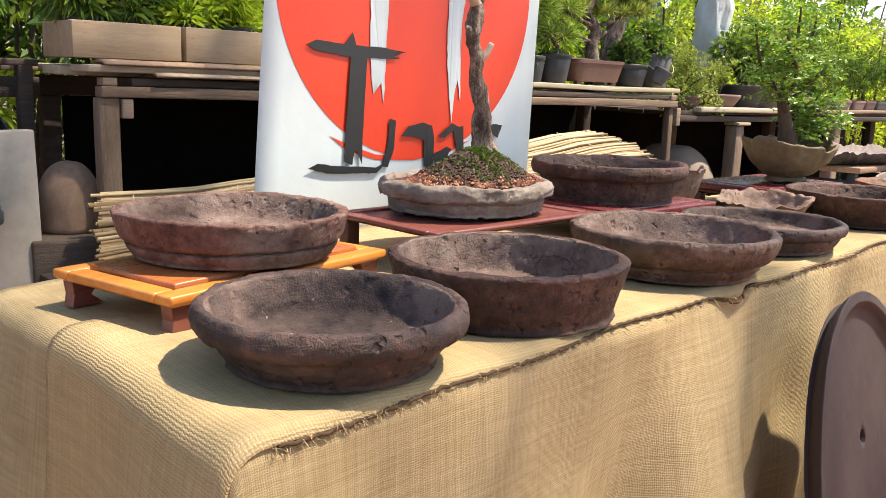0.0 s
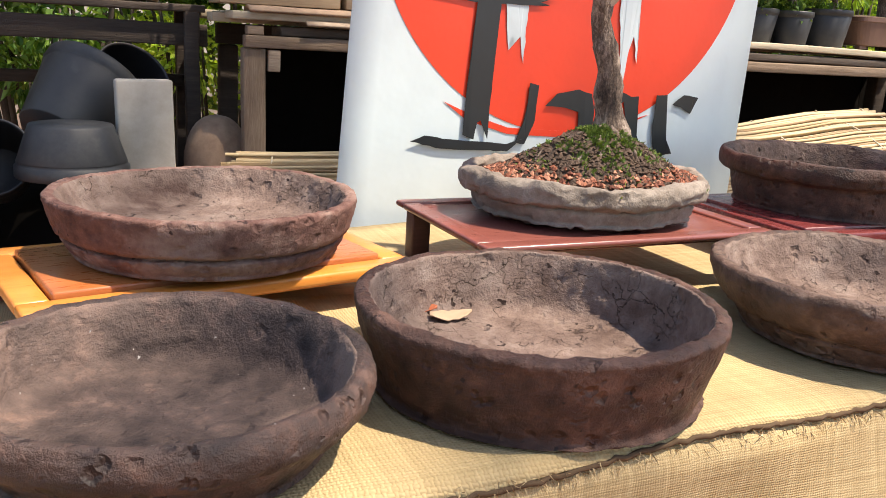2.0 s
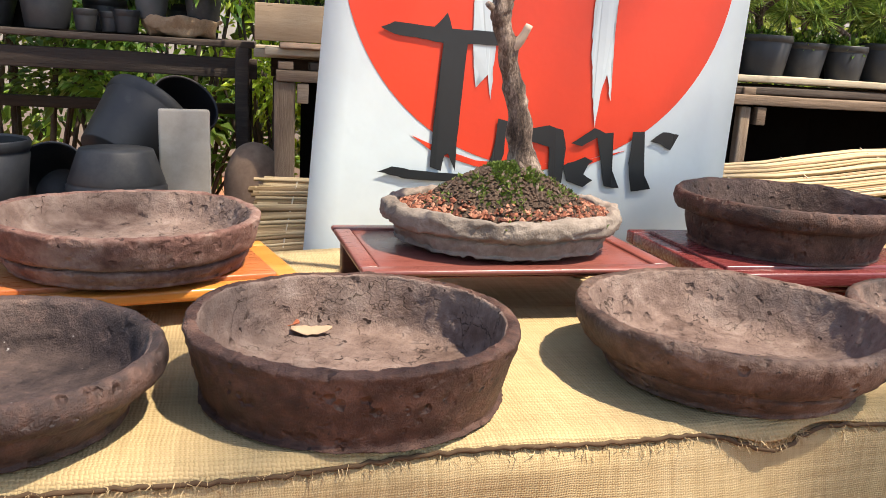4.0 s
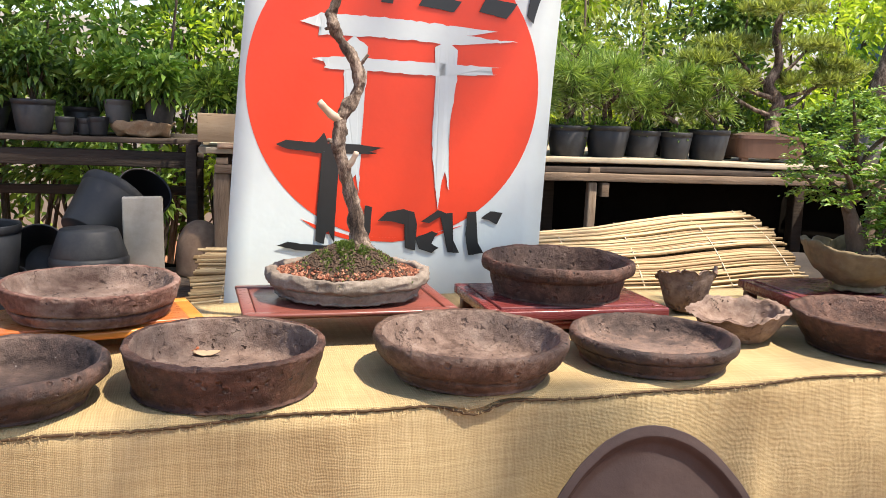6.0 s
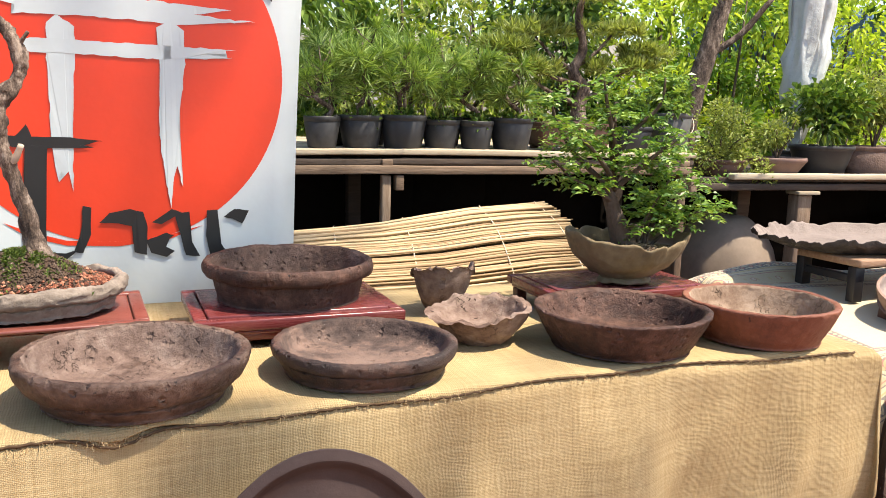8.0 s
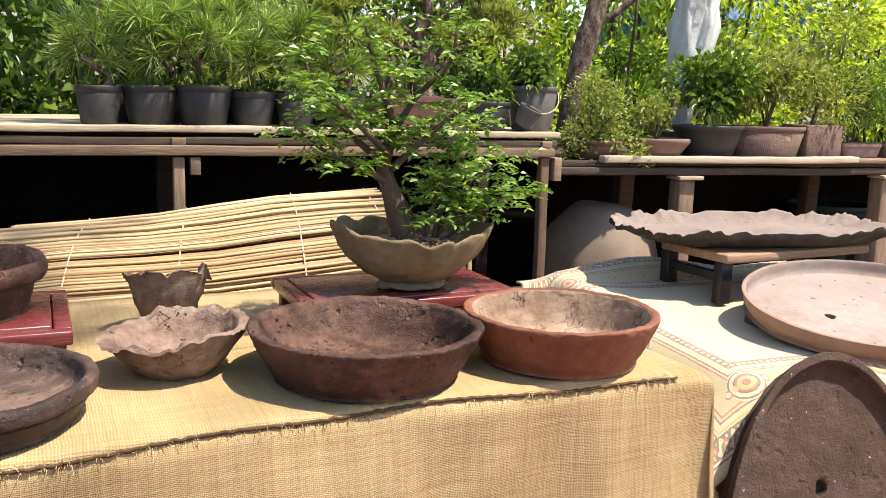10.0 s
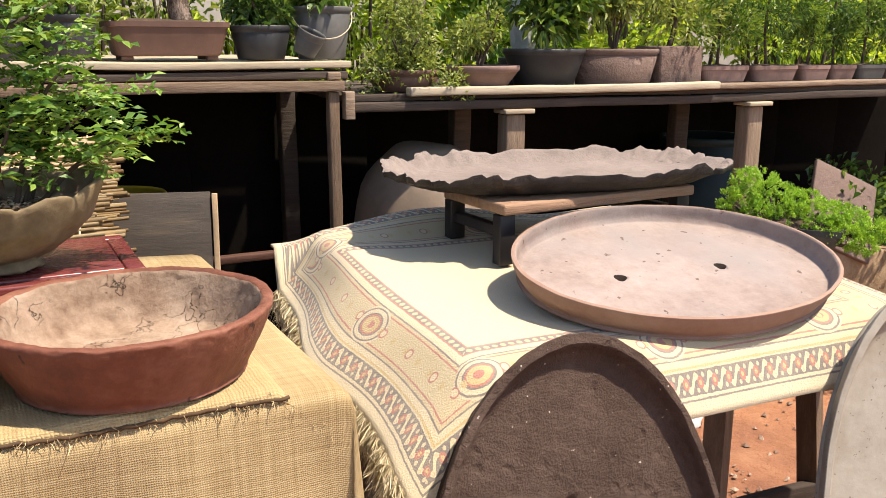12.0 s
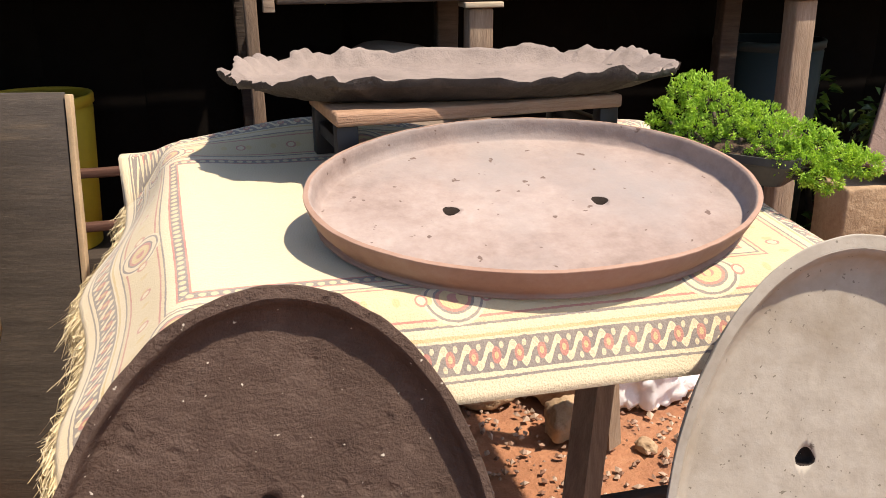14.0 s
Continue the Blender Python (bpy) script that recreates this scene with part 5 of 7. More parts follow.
# ---- reed mats ----
def reed_mat(label, corners, n, sag, seed, bands, rad=0.0035):
    """Reeds from the left edge to the right one; corners: front left, front right, back left, back right."""
    fl, fr, bl, br = [Vector(c) for c in corners]
    rng = np.random.default_rng(seed)
    th = thing("reed_mat", label, "mat", tuple(fl), 0)
    V, F = [], []
    for i in range(n):
        k = i / (n - 1)
        a, c = fl.lerp(bl, k), fr.lerp(br, k)
        up = sag * math.sin(math.pi * min(1, k * 1.06)) + rng.normal(0, 0.0042)
        e0, e1 = rng.normal(0, 0.012), rng.normal(0, 0.014)
        r = rad * (rng.uniform(0.7, 1.35) if rng.uniform() > 0.14 else 0.3)
        m = 7
        base = len(V)
        jit = rng.normal(0, 0.003)
        for j in range(m):
            t = j / (m - 1) * (1 + e1 - e0) + e0
            p = a.lerp(c, t) - fl + Vector((0, 0, up + 0.006 * math.sin(t * 9 + k * 2) + jit * math.sin(t * 3.1 + i)))
            d = (c - a).normalized()
            s = d.cross(Vector((0, 0, 1))).normalized()
            w = s.cross(d)
            for q in range(5):
                ang = 2 * math.pi * q / 5
                V.append(tuple(p + (s * math.cos(ang) + w * math.sin(ang)) * r))
        for j in range(m - 1):
            for q in range(5):
                F.append((base + j * 5 + q, base + j * 5 + (q + 1) % 5, base + (j + 1) * 5 + (q + 1) % 5, base + (j + 1) * 5 + q))
        F.append(tuple(base + q for q in range(5)))
        F.append(tuple(base + (m - 1) * 5 + q for q in reversed(range(5))))
    part("reeds", raw_mesh("reeds", V, F, M["reed"], True), None, th, "straw-coloured split reeds", kind="stuff")
    for t in bands:
        q = []
        for k in np.linspace(0, 1, 24):
            p = fl.lerp(bl, k).lerp(fr.lerp(br, k), t) - fl + Vector((0, 0, sag * math.sin(math.pi * min(1, k * 1.06)) + 0.005 + 0.006 * math.sin(t * 9 + k * 2)))
            q.append(p)
        part("binding", tube(q, [0.0022] * len(q), 5), M["string"], th, "string binding")
    return th


reed_mat("pale straw-coloured reed mat lying across a bench", [(1.60, 1.93, 0.915), (2.62, 2.20, 0.935), (1.62, 2.30, 1.050), (2.60, 2.745, 1.112)], 88, 0.035, 4, (0.18, 0.42, 0.72, 0.96), 0.0047)
reed_mat("second reed mat folded beneath the first", [(1.66, 1.96, 0.885), (2.66, 2.26, 0.895), (1.70, 2.34, 1.005), (2.62, 2.74, 1.06)], 60, 0.03, 14, (0.2, 0.6), 0.0050)
reed_mat("bundle of reeds stacked behind the table", [(0.58, 2.28, 0.76), (1.40, 2.44, 0.80), (0.60, 2.44, 0.945), (1.42, 2.58, 0.975)], 60, 0.012, 9, (0.12, 0.5, 0.9), 0.0055)
bench = thing("bench", "low dark plank bench behind the table", "bench", (0.6, 2.20, 0), 11)
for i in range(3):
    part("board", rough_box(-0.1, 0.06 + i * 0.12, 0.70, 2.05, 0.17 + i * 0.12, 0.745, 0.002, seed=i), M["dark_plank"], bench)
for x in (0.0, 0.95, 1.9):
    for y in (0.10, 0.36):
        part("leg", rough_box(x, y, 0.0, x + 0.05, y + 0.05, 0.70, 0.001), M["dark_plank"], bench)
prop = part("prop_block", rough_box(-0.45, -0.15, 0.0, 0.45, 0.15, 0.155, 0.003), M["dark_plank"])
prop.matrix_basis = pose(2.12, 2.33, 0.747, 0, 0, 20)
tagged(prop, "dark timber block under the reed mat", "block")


# ---- plant shelves ----
def frame_of(o, ang):
    return lambda a, b, z: (o[0] + a * math.cos(radians(ang)) - b * math.sin(radians(ang)), o[1] + a * math.sin(radians(ang)) + b * math.cos(radians(ang)), z)


SHA, SHB, SHC = frame_of((0.62, 2.49), 8.8), frame_of((3.30, 2.93), 6.7), frame_of((0.50, 2.80), 8.8)
QA, QB, QC = 8.8, 6.7, 8.8

shelf = thing("plant_shelf", "weathered wooden plant bench with stacked deck boards", "shelf", SHA(0, 0, 0), QA, "plant benches")
for i in range(7):
    part("deck_board", rough_box(-0.02 - 0.03 * (i % 2), 0.0 + i * 0.15, 1.272 - 0.004 * (i % 2), 2.70, 0.142 + i * 0.15, 1.292, 0.004, 0.003, 14, i), M["pale_plank"], shelf)
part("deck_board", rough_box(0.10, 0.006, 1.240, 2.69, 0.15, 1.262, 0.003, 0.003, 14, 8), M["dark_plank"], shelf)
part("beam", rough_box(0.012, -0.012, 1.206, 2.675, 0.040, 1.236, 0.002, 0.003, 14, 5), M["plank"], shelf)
# rear beam and posts darker than the front ones, under-deck shade in their colour
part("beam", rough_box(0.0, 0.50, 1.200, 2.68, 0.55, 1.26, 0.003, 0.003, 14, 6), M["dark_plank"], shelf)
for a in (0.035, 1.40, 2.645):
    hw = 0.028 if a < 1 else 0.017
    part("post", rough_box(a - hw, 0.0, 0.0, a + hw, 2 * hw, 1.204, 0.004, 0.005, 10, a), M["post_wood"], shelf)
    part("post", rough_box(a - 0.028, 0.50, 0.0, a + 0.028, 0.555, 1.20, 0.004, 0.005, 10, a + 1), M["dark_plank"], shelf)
    part("cleat", rough_box(a + 0.032, -0.008, 1.150 if a < 2 else 1.12, a + 0.062, 0.030, 1.203, 0.002, 0.002, 2, a), M["plank"], shelf)
    part("spacer", rough_box(a - 0.02, -0.006, 1.2385, a + 0.02, 0.04, 1.2385 + 0.0015 + 0.02, 0.001, 0.002, 2, a), M["plank"], shelf)

for z in (0.585, 0.732):
    part("lower_rail", rough_box(1.42, 0.004, z - 0.022, 2.62, 0.034, z, 0.003, 0.003, 8, z), M["red_plank"], shelf, "reddish-brown lower rail")

shelf_b = thing("plant_shelf", "lower weathered plant bench with a pale front rail", "shelf", SHB(0, 0, 0), QB, "plant benches")
for i in range(6):
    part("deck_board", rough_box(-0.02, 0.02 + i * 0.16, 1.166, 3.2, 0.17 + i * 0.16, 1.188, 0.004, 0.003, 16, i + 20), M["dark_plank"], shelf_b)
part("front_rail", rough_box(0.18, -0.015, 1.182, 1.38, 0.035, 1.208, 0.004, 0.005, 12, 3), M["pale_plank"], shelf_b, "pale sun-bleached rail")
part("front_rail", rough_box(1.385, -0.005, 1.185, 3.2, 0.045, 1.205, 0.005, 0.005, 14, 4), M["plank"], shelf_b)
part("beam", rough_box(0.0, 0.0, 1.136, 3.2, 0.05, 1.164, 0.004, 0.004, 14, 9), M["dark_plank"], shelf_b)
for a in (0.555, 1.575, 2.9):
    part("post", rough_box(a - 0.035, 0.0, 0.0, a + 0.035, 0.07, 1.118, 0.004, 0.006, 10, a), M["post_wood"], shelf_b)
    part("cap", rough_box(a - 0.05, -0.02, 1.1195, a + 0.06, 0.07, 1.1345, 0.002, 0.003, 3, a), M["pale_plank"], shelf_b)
    # rear post again darker, for the shade below the deck
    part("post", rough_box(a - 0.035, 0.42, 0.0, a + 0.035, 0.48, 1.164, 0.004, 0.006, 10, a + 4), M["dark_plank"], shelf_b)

shelf_c = thing("plant_shelf", "dark old plant bench loaded with black nursery pots", "shelf", SHC(0, 0, 0), QC, "plant benches")
for i in range(3):
    part("deck_board", rough_box(-2.2, 0.0 + i * 0.15, 1.285, 0.02, 0.14 + i * 0.15, 1.305, 0.004, 0.003, 12, i + 40), M["dark_plank"], shelf_c)
part("beam", rough_box(-2.2, 0.02, 1.195, 0.03, 0.06, 1.255, 0.003, 0.003, 10, 1), M["dark_plank"], shelf_c)
part("rail", rough_box(-2.2, 0.30, 1.06, 0.0, 0.34, 1.095, 0.003, 0.003, 10, 2), M["dark_plank"], shelf_c)
for a in (-2.1, -1.0, -0.015):
    part("post", rough_box(a - 0.02, 0.0, 0.0, a + 0.02, 0.045, 1.285, 0.003, 0.004, 8, a), M["dark_plank"], shelf_c)
    part("post", rough_box(a - 0.02, 0.40, 0.0, a + 0.02, 0.445, 1.285, 0.003, 0.004, 8, a + 2), M["dark_plank"], shelf_c)

# added near-black boards that stand in for the deep shade under the benches
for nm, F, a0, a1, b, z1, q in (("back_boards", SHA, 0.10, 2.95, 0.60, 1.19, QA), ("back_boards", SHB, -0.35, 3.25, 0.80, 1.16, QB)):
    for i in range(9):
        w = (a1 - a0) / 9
        ob = part("back_board", rough_box(i * w, 0, 0.0, (i + 1) * w + 0.02, 0.015 + 0.012 * (i % 2), z1, 0.004, 0.003, 6, i), M["shade_black"])
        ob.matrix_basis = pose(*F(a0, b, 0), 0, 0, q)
        tagged(ob, "added near-black boards standing in for shade under the plant bench", "boarding", kind="structure")


# ---- pots and plants ----
def pot_profile(r, h, lip=0.012, taper=0.78):
    return [(0, 0), (r * taper * 0.97, 0), (r * taper, 0.004), (r * (taper + (1 - taper) * 0.84), h - lip * 1.9), (r * 0.955, h - lip * 1.8), (r * 0.965, h - lip * 1.5), (r, h - lip * 1.3), (r, h - 0.003), (r * 0.985, h), (r * 0.95, h), (r * 0.93, h - 0.006), (r * 0.90, h * 0.86), (0, h * 0.86)]


def pot_parts(th, r, h, mat_name, seg=40, taper=0.78, sx=1.0, sy=1.0, lip=0.012, m=None, empty=False):
    """Tapered body and thickened rim of a plastic pot."""
    pf = pot_profile(r, h, lip, taper)
    if empty:
        pf = pf[:-2] + [(r * taper * 0.93, 0.012), (0, 0.012)]
    body = part("body", lathe(pf[:5] + pf[10:], seg, None, sx, sy), M[mat_name], th, m=m)
    part("rim", lathe(pf[3:12], seg, None, sx, sy), M[mat_name], body)
    return body


def nursery_pot(th, r, h, mat_name="black_plastic", seg=40, taper=0.78, sx=1.0, sy=1.0):
    body = pot_parts(th, r, h, mat_name, seg, taper, sx, sy)
    soil = lathe([(0, h * 0.9), (r * 0.5, h * 0.9), (r * 0.9, h * 0.875)], 24, lambda p: p + Vector((0, 0, 0.006 * noise.noise(p * 60))), sx, sy)
    part("soil", soil, M["soil"], th)
    return body


def bush(rng, n, centre, radius, size, flat=0.8, blobs=7, up=0.3):
    P, D = [], []
    for i in range(blobs):
        c, _ = ball_points(rng, 1, centre, radius * 0.72, 0.3, flat)
        p, d = ball_points(rng, n // blobs, c[0], radius * rng.uniform(0.3, 0.52), 0.45, 0.9)
        P.append(p)
        D.append(d + np.array([0, 0, up]))
    return np.concatenate(P), np.concatenate(D)


def needle_tufts(rng, centres, dirs, per, length):
    P, D = [], []
    for c, d in zip(centres, dirs):
        v = rng.normal(0, 1, (per, 3)) * 0.75 + np.array(d) * 0.9
        P.append(np.tile(c, (per, 1)) + rng.normal(0, length * 0.08, (per, 3)))
        D.append(v)
    return np.concatenate(P), np.concatenate(D)


def pine_in_pot(at, rz, r, h, height, seed, mat_name="black_plastic", label="young pine in a black nursery pot"):
    rng = np.random.default_rng(seed)
    th = thing("potted_pine", label, "potted plant", at, rz, "nursery pots")
    nursery_pot(th, r, h, mat_name)
    pts = [(0, 0, h * 0.85)]
    for k in range(1, 6):
        pts.append((rng.normal(0, 0.022), rng.normal(0, 0.018), h * 0.85 + height * k / 5))
    q = bend(pts, 4)
    part("stem", tube(q, lerp_list([0.011, 0.008, 0.004], len(q)), 7, lambda p: p + noise.noise_vector(p * 70) * 0.002), M["bark"], th)
    C, D = [], []
    for i in range(16):
        k = rng.uniform(0.3, 1.0)
        base = np.array(q[int(k * (len(q) - 1))])
        a = rng.uniform(0, 6.283)
        out = np.array([math.cos(a), math.sin(a), rng.uniform(0.1, 0.9)])
        ln = rng.uniform(0.03, 0.10)
        C.append(base + out * ln)
        D.append(out)
        part("twig", tube([base, base + out * ln * 0.5 + np.array([0, 0, -0.004]), base + out * ln], [0.003, 0.0025, 0.002], 5), M["bark"], th)
    p, d = needle_tufts(rng, C, D, 75, 0.07)
    part("needles", leaves("needles", p, d, 0.078, 0.05, M["needle"], rng, 0.05, 0.0), None, th, "long green needles", kind="stuff")
    p, d = bush(rng, 160, (0, 0, h * 0.93), r * 0.9, 0.02, 0.2, 5)
    part("weed_growth", leaves("weed_growth", p, d + np.array([0, 0, 0.6]), 0.028, 0.45, M["leaf"], rng), None, th, "small weeds in the pot", kind="stuff")
    return th


def shrub_in_pot(at, rz, r, h, seed, leaf="leaf", n=1800, rad=0.14, size=0.035, mat_name="black_plastic", label="leafy shrub in a black nursery pot", lift=0.12, sx=1.0, sy=1.0, taper=0.78, flat=0.8, width=0.5):
    rng = np.random.default_rng(seed)
    th = thing("potted_shrub", label, "potted plant", at, rz, "nursery pots")
    nursery_pot(th, r, h, mat_name, 40, taper, sx, sy)
    for i in range(6):
        a = rng.uniform(0, 6.283)
        e = Vector((math.cos(a) * rad * 0.6, math.sin(a) * rad * 0.6, h + lift + rng.uniform(-0.3, 0.6) * rad))
        q = bend([(0, 0, h * 0.85), (e.x * 0.3, e.y * 0.3, h + lift * 0.4), e], 4)
        part("stem", tube(q, lerp_list([0.006, 0.004, 0.002], len(q)), 6), M["dark_bark"], th)
    p, d = bush(rng, n, (0, 0, h + lift), rad, size, flat, 12)
    keep = p[:, 2] > h * 0.75
    part("foliage", leaves("foliage", p[keep], d[keep], size, width, M[leaf], rng), None, th, kind="stuff")
    return th


# the row of black pots with pines
for i, (a, r, h, hh) in enumerate(((1.185, 0.066, 0.112, 0.20), (1.332, 0.083, 0.118, 0.22), (1.487, 0.088, 0.122, 0.24), (1.641, 0.074, 0.108, 0.21), (1.777, 0.066, 0.106, 0.23), (1.93, 0.086, 0.120, 0.20))):
    pine_in_pot(SHA(a, 0.105 + 0.02 * (i % 2), 1.294), 40 * i, r, h, hh, 30 + i)
for i, a in enumerate((1.25, 1.41, 1.57, 1.72, 1.86)):
    pine_in_pot(SHA(a, 0.32, 1.294), 70 * i, 0.075, 0.115, 0.30, 50 + i)
shrub_in_pot(SHA(2.465, 0.13, 1.294), 0, 0.088, 0.098, 61, "leaf_dark", 900, 0.09, 0.03, label="low plant in a wide black pot", lift=0.05)
th = shrub_in_pot(SHA(2.655, 0.14, 1.294), 0, 0.092, 0.155, 62, "leaf", 900, 0.10, 0.035, "grey_plastic", "plant in a grey bucket with a wire handle", 0.06)
part("wire_handle", tube([(0.092 * math.cos(a), -0.095 * abs(math.sin(a)) - 0.01, 0.14 - 0.08 * math.sin(a)) for a in np.linspace(0, math.pi, 16)], [0.0018] * 16, 5), M["string"], th)
pot = thing("plant_pot", "small grey plastic pot tipped on its side", "pot", SHA(2.57, 0.045, 1.300), 30, "nursery pots")
pot_parts(pot, 0.042, 0.07, "grey_plastic", 32, m=pose(0, 0, 0.012, 24, 12, 0), empty=True)


# the large pine bonsai in a brown tray
def tray_box(th, w, d, h, mat_name, flare=0.85, feet=True):
    b = bmesh.new()
    rings = []
    for s, z in ((flare * 0.96, 0.012), (flare, 0.016), (0.97, h - 0.016), (1.0, h - 0.014), (1.0, h), (0.94, h), (0.92, h - 0.012), (0.2, h - 0.012)):
        ring = []
        for k in range(32):
            a = 2 * math.pi * k / 32
            c, sn = math.cos(a), math.sin(a)
            e = 0.28
            ring.append(b.verts.new((math.copysign(abs(c) ** e, c) * w / 2 * s, math.copysign(abs(sn) ** e, sn) * d / 2 * (s if s < 0.9 or s > 0.96 else s), z)))
        rings.append(ring)
    for r0, r1 in zip(rings, rings[1:]):
        for k in range(32):
            b.faces.new((r0[k], r0[(k + 1) % 32], r1[(k + 1) % 32], r1[k]))
    b.faces.new(list(reversed(rings[0])))
    b.faces.new(rings[-1])
    part("tray", b, M[mat_name], th, smooth=False)
    if feet:
        for sx in (-1, 1):
            for sy in (-1, 1):
                part("foot", box(sx * w * 0.34 - 0.016, sy * d * 0.3 - 0.012, 0, sx * w * 0.34 + 0.016, sy * d * 0.3 + 0.012, 0.0125, 0.002), M[mat_name], th)


def pine_bonsai():
    rng = np.random.default_rng(77)
    th = thing("pine_bonsai", "spreading pine bonsai in a brown rectangular tray", "bonsai", SHA(2.20, 0.17, 1.294), QA)
    tray_box(th, 0.34, 0.22, 0.105, "brown_plastic")
    b = lathe([(0, 0.115), (0.10, 0.11), (0.145, 0.098)], 24, lambda p: p + Vector((0, 0, 0.006 * noise.noise(p * 50))), 1.0, 0.6)
    part("soil", b, M["soil"], th)
    q = bend([(0.05, 0.0, 0.10), (0.04, 0, 0.17), (0.06, 0.0, 0.24), (0.02, 0.02, 0.31), (0.06, 0.02, 0.40), (0.03, 0.02, 0.52), (0.05, 0.02, 0.60)], 6)
    part("trunk", tube(q, lerp_list([0.034, 0.027, 0.022, 0.016, 0.010], len(q)), 12, lambda p: p + noise.noise_vector(p * 45) * 0.005), M["bark"], th, "thick flaky trunk")
    C, D = [], []
    pads = [(-0.20, 0.0, 0.30, 0.15), (0.24, 0.02, 0.32, 0.17), (-0.14, 0.05, 0.45, 0.15), (0.20, 0.05, 0.47, 0.16), (0.04, 0.0, 0.60, 0.17), (0.34, 0.0, 0.38, 0.12), (-0.28, 0.0, 0.38, 0.10)]
    for x, y, z, r in pads:
        k = int(np.clip((z - 0.14) / 0.5, 0, 1) * (len(q) - 1))
        base = Vector(q[max(0, k - 4)])
        lb = bend([base, (base + Vector((x, y, z))) / 2 + Vector((0, 0, -0.02)), (x, y, z - 0.01)], 4)
        part("branch", tube(lb, lerp_list([0.012, 0.008, 0.004], len(lb)), 7, lambda p: p + noise.noise_vector(p * 60) * 0.003), M["bark"], th)
        for i in range(44):
            a, rr = rng.uniform(0, 6.283), r * math.sqrt(rng.uniform(0, 1))
            C.append((x + rr * math.cos(a), y + rr * 0.7 * math.sin(a), z + rng.uniform(-0.015, 0.045) * (1 - rr / r * 0.6)))
            D.append((0.5 * math.cos(a), 0.5 * math.sin(a), 1.0))
    p, d = needle_tufts(rng, C, D, 42, 0.04)
    part("needles", leaves("needles", p, d, 0.046, 0.13, M["leaf_olive"], rng, 0.0, 0.0), None, th, "dense needle pads", kind="stuff")


pine_bonsai()

# lower bench: mound shrub, bowls and small clay trays
def mound_shrub():
    rng = np.random.default_rng(88)
    th = thing("potted_shrub", "small-leaved shrub spilling over a brown pot", "potted plant", SHB(0.22, 0.16, 1.190), 0)
    nursery_pot(th, 0.12, 0.07, "brown_plastic")
    P, D = [], []
    for c, r, n in (((-0.02, -0.02, 0.17), 0.13, 1500), ((0.05, -0.07, 0.08), 0.10, 900), ((-0.07, -0.06, 0.06), 0.10, 800), ((0.12, -0.10, 0.03), 0.06, 350), ((0.0, -0.04, 0.26), 0.08, 500), ((0.16, -0.12, -0.01), 0.035, 150)):
        p, d = bush(rng, n, c, r * 1.25, 0.014, 0.9, 9)
        P.append(p)
        D.append(d)
    part("foliage", leaves("foliage", np.concatenate(P), np.concatenate(D), 0.017, 0.6, M["leaf_olive"], rng, 0.1), None, th, "tiny grey-green leaves", kind="stuff")
    for i in range(8):
        a = i * 0.8
        qq = bend([(0, 0, 0.05), (0.06 * math.cos(a), 0.06 * math.sin(a) - 0.03, 0.13), (0.10 * math.cos(a), 0.10 * math.sin(a) - 0.05, 0.16)], 3)
        part("stem", tube(qq, lerp_list([0.006, 0.002], len(qq)), 6), M["dark_bark"], th)


mound_shrub()
shrub_in_pot(SHB(0.47, 0.10, 1.190), 0, 0.135, 0.082, 91, "leaf_olive", 900, 0.12, 0.022, "small_clay", "low shrub in a shallow brown clay bowl", 0.10, 1.0, 0.75, 0.62)
shrub_in_pot(SHB(0.735, 0.14, 1.190), 0, 0.148, 0.135, 92, "leaf", 1400, 0.17, 0.045, "black_plastic", "plant in a wide black oval pot", 0.16, 1.0, 0.8, 0.7)
shrub_in_pot(SHB(1.02, 0.14, 1.190), 0, 0.172, 0.135, 93, "leaf_olive", 1600, 0.17, 0.03, "stone_pot", "shrub in a rough brown stone pot", 0.22, 1.0, 0.7, 0.8)
square = thing("potted_shrub", "conifer in a dark square pot", "potted plant", SHB(1.262, 0.14, 1.190), QB)
part("pot", box(-0.095, -0.08, 0, 0.095, 0.08, 0.145, 0.008), M["stone_pot"], square)
rng_s = np.random.default_rng(94)
pp, dd = bush(rng_s, 1400, (0, 0, 0.32), 0.2, 0.03, 1.0, 12)
part("foliage", leaves("foliage", pp, dd, 0.03, 0.3, M["leaf_olive"], rng_s), None, square, kind="stuff")
qq = bend([(0, 0, 0.14), (0.02, 0, 0.24), (-0.02, 0.0, 0.36)], 4)
part("stem", tube(qq, lerp_list([0.012, 0.005], len(qq)), 8), M["dark_bark"], square)
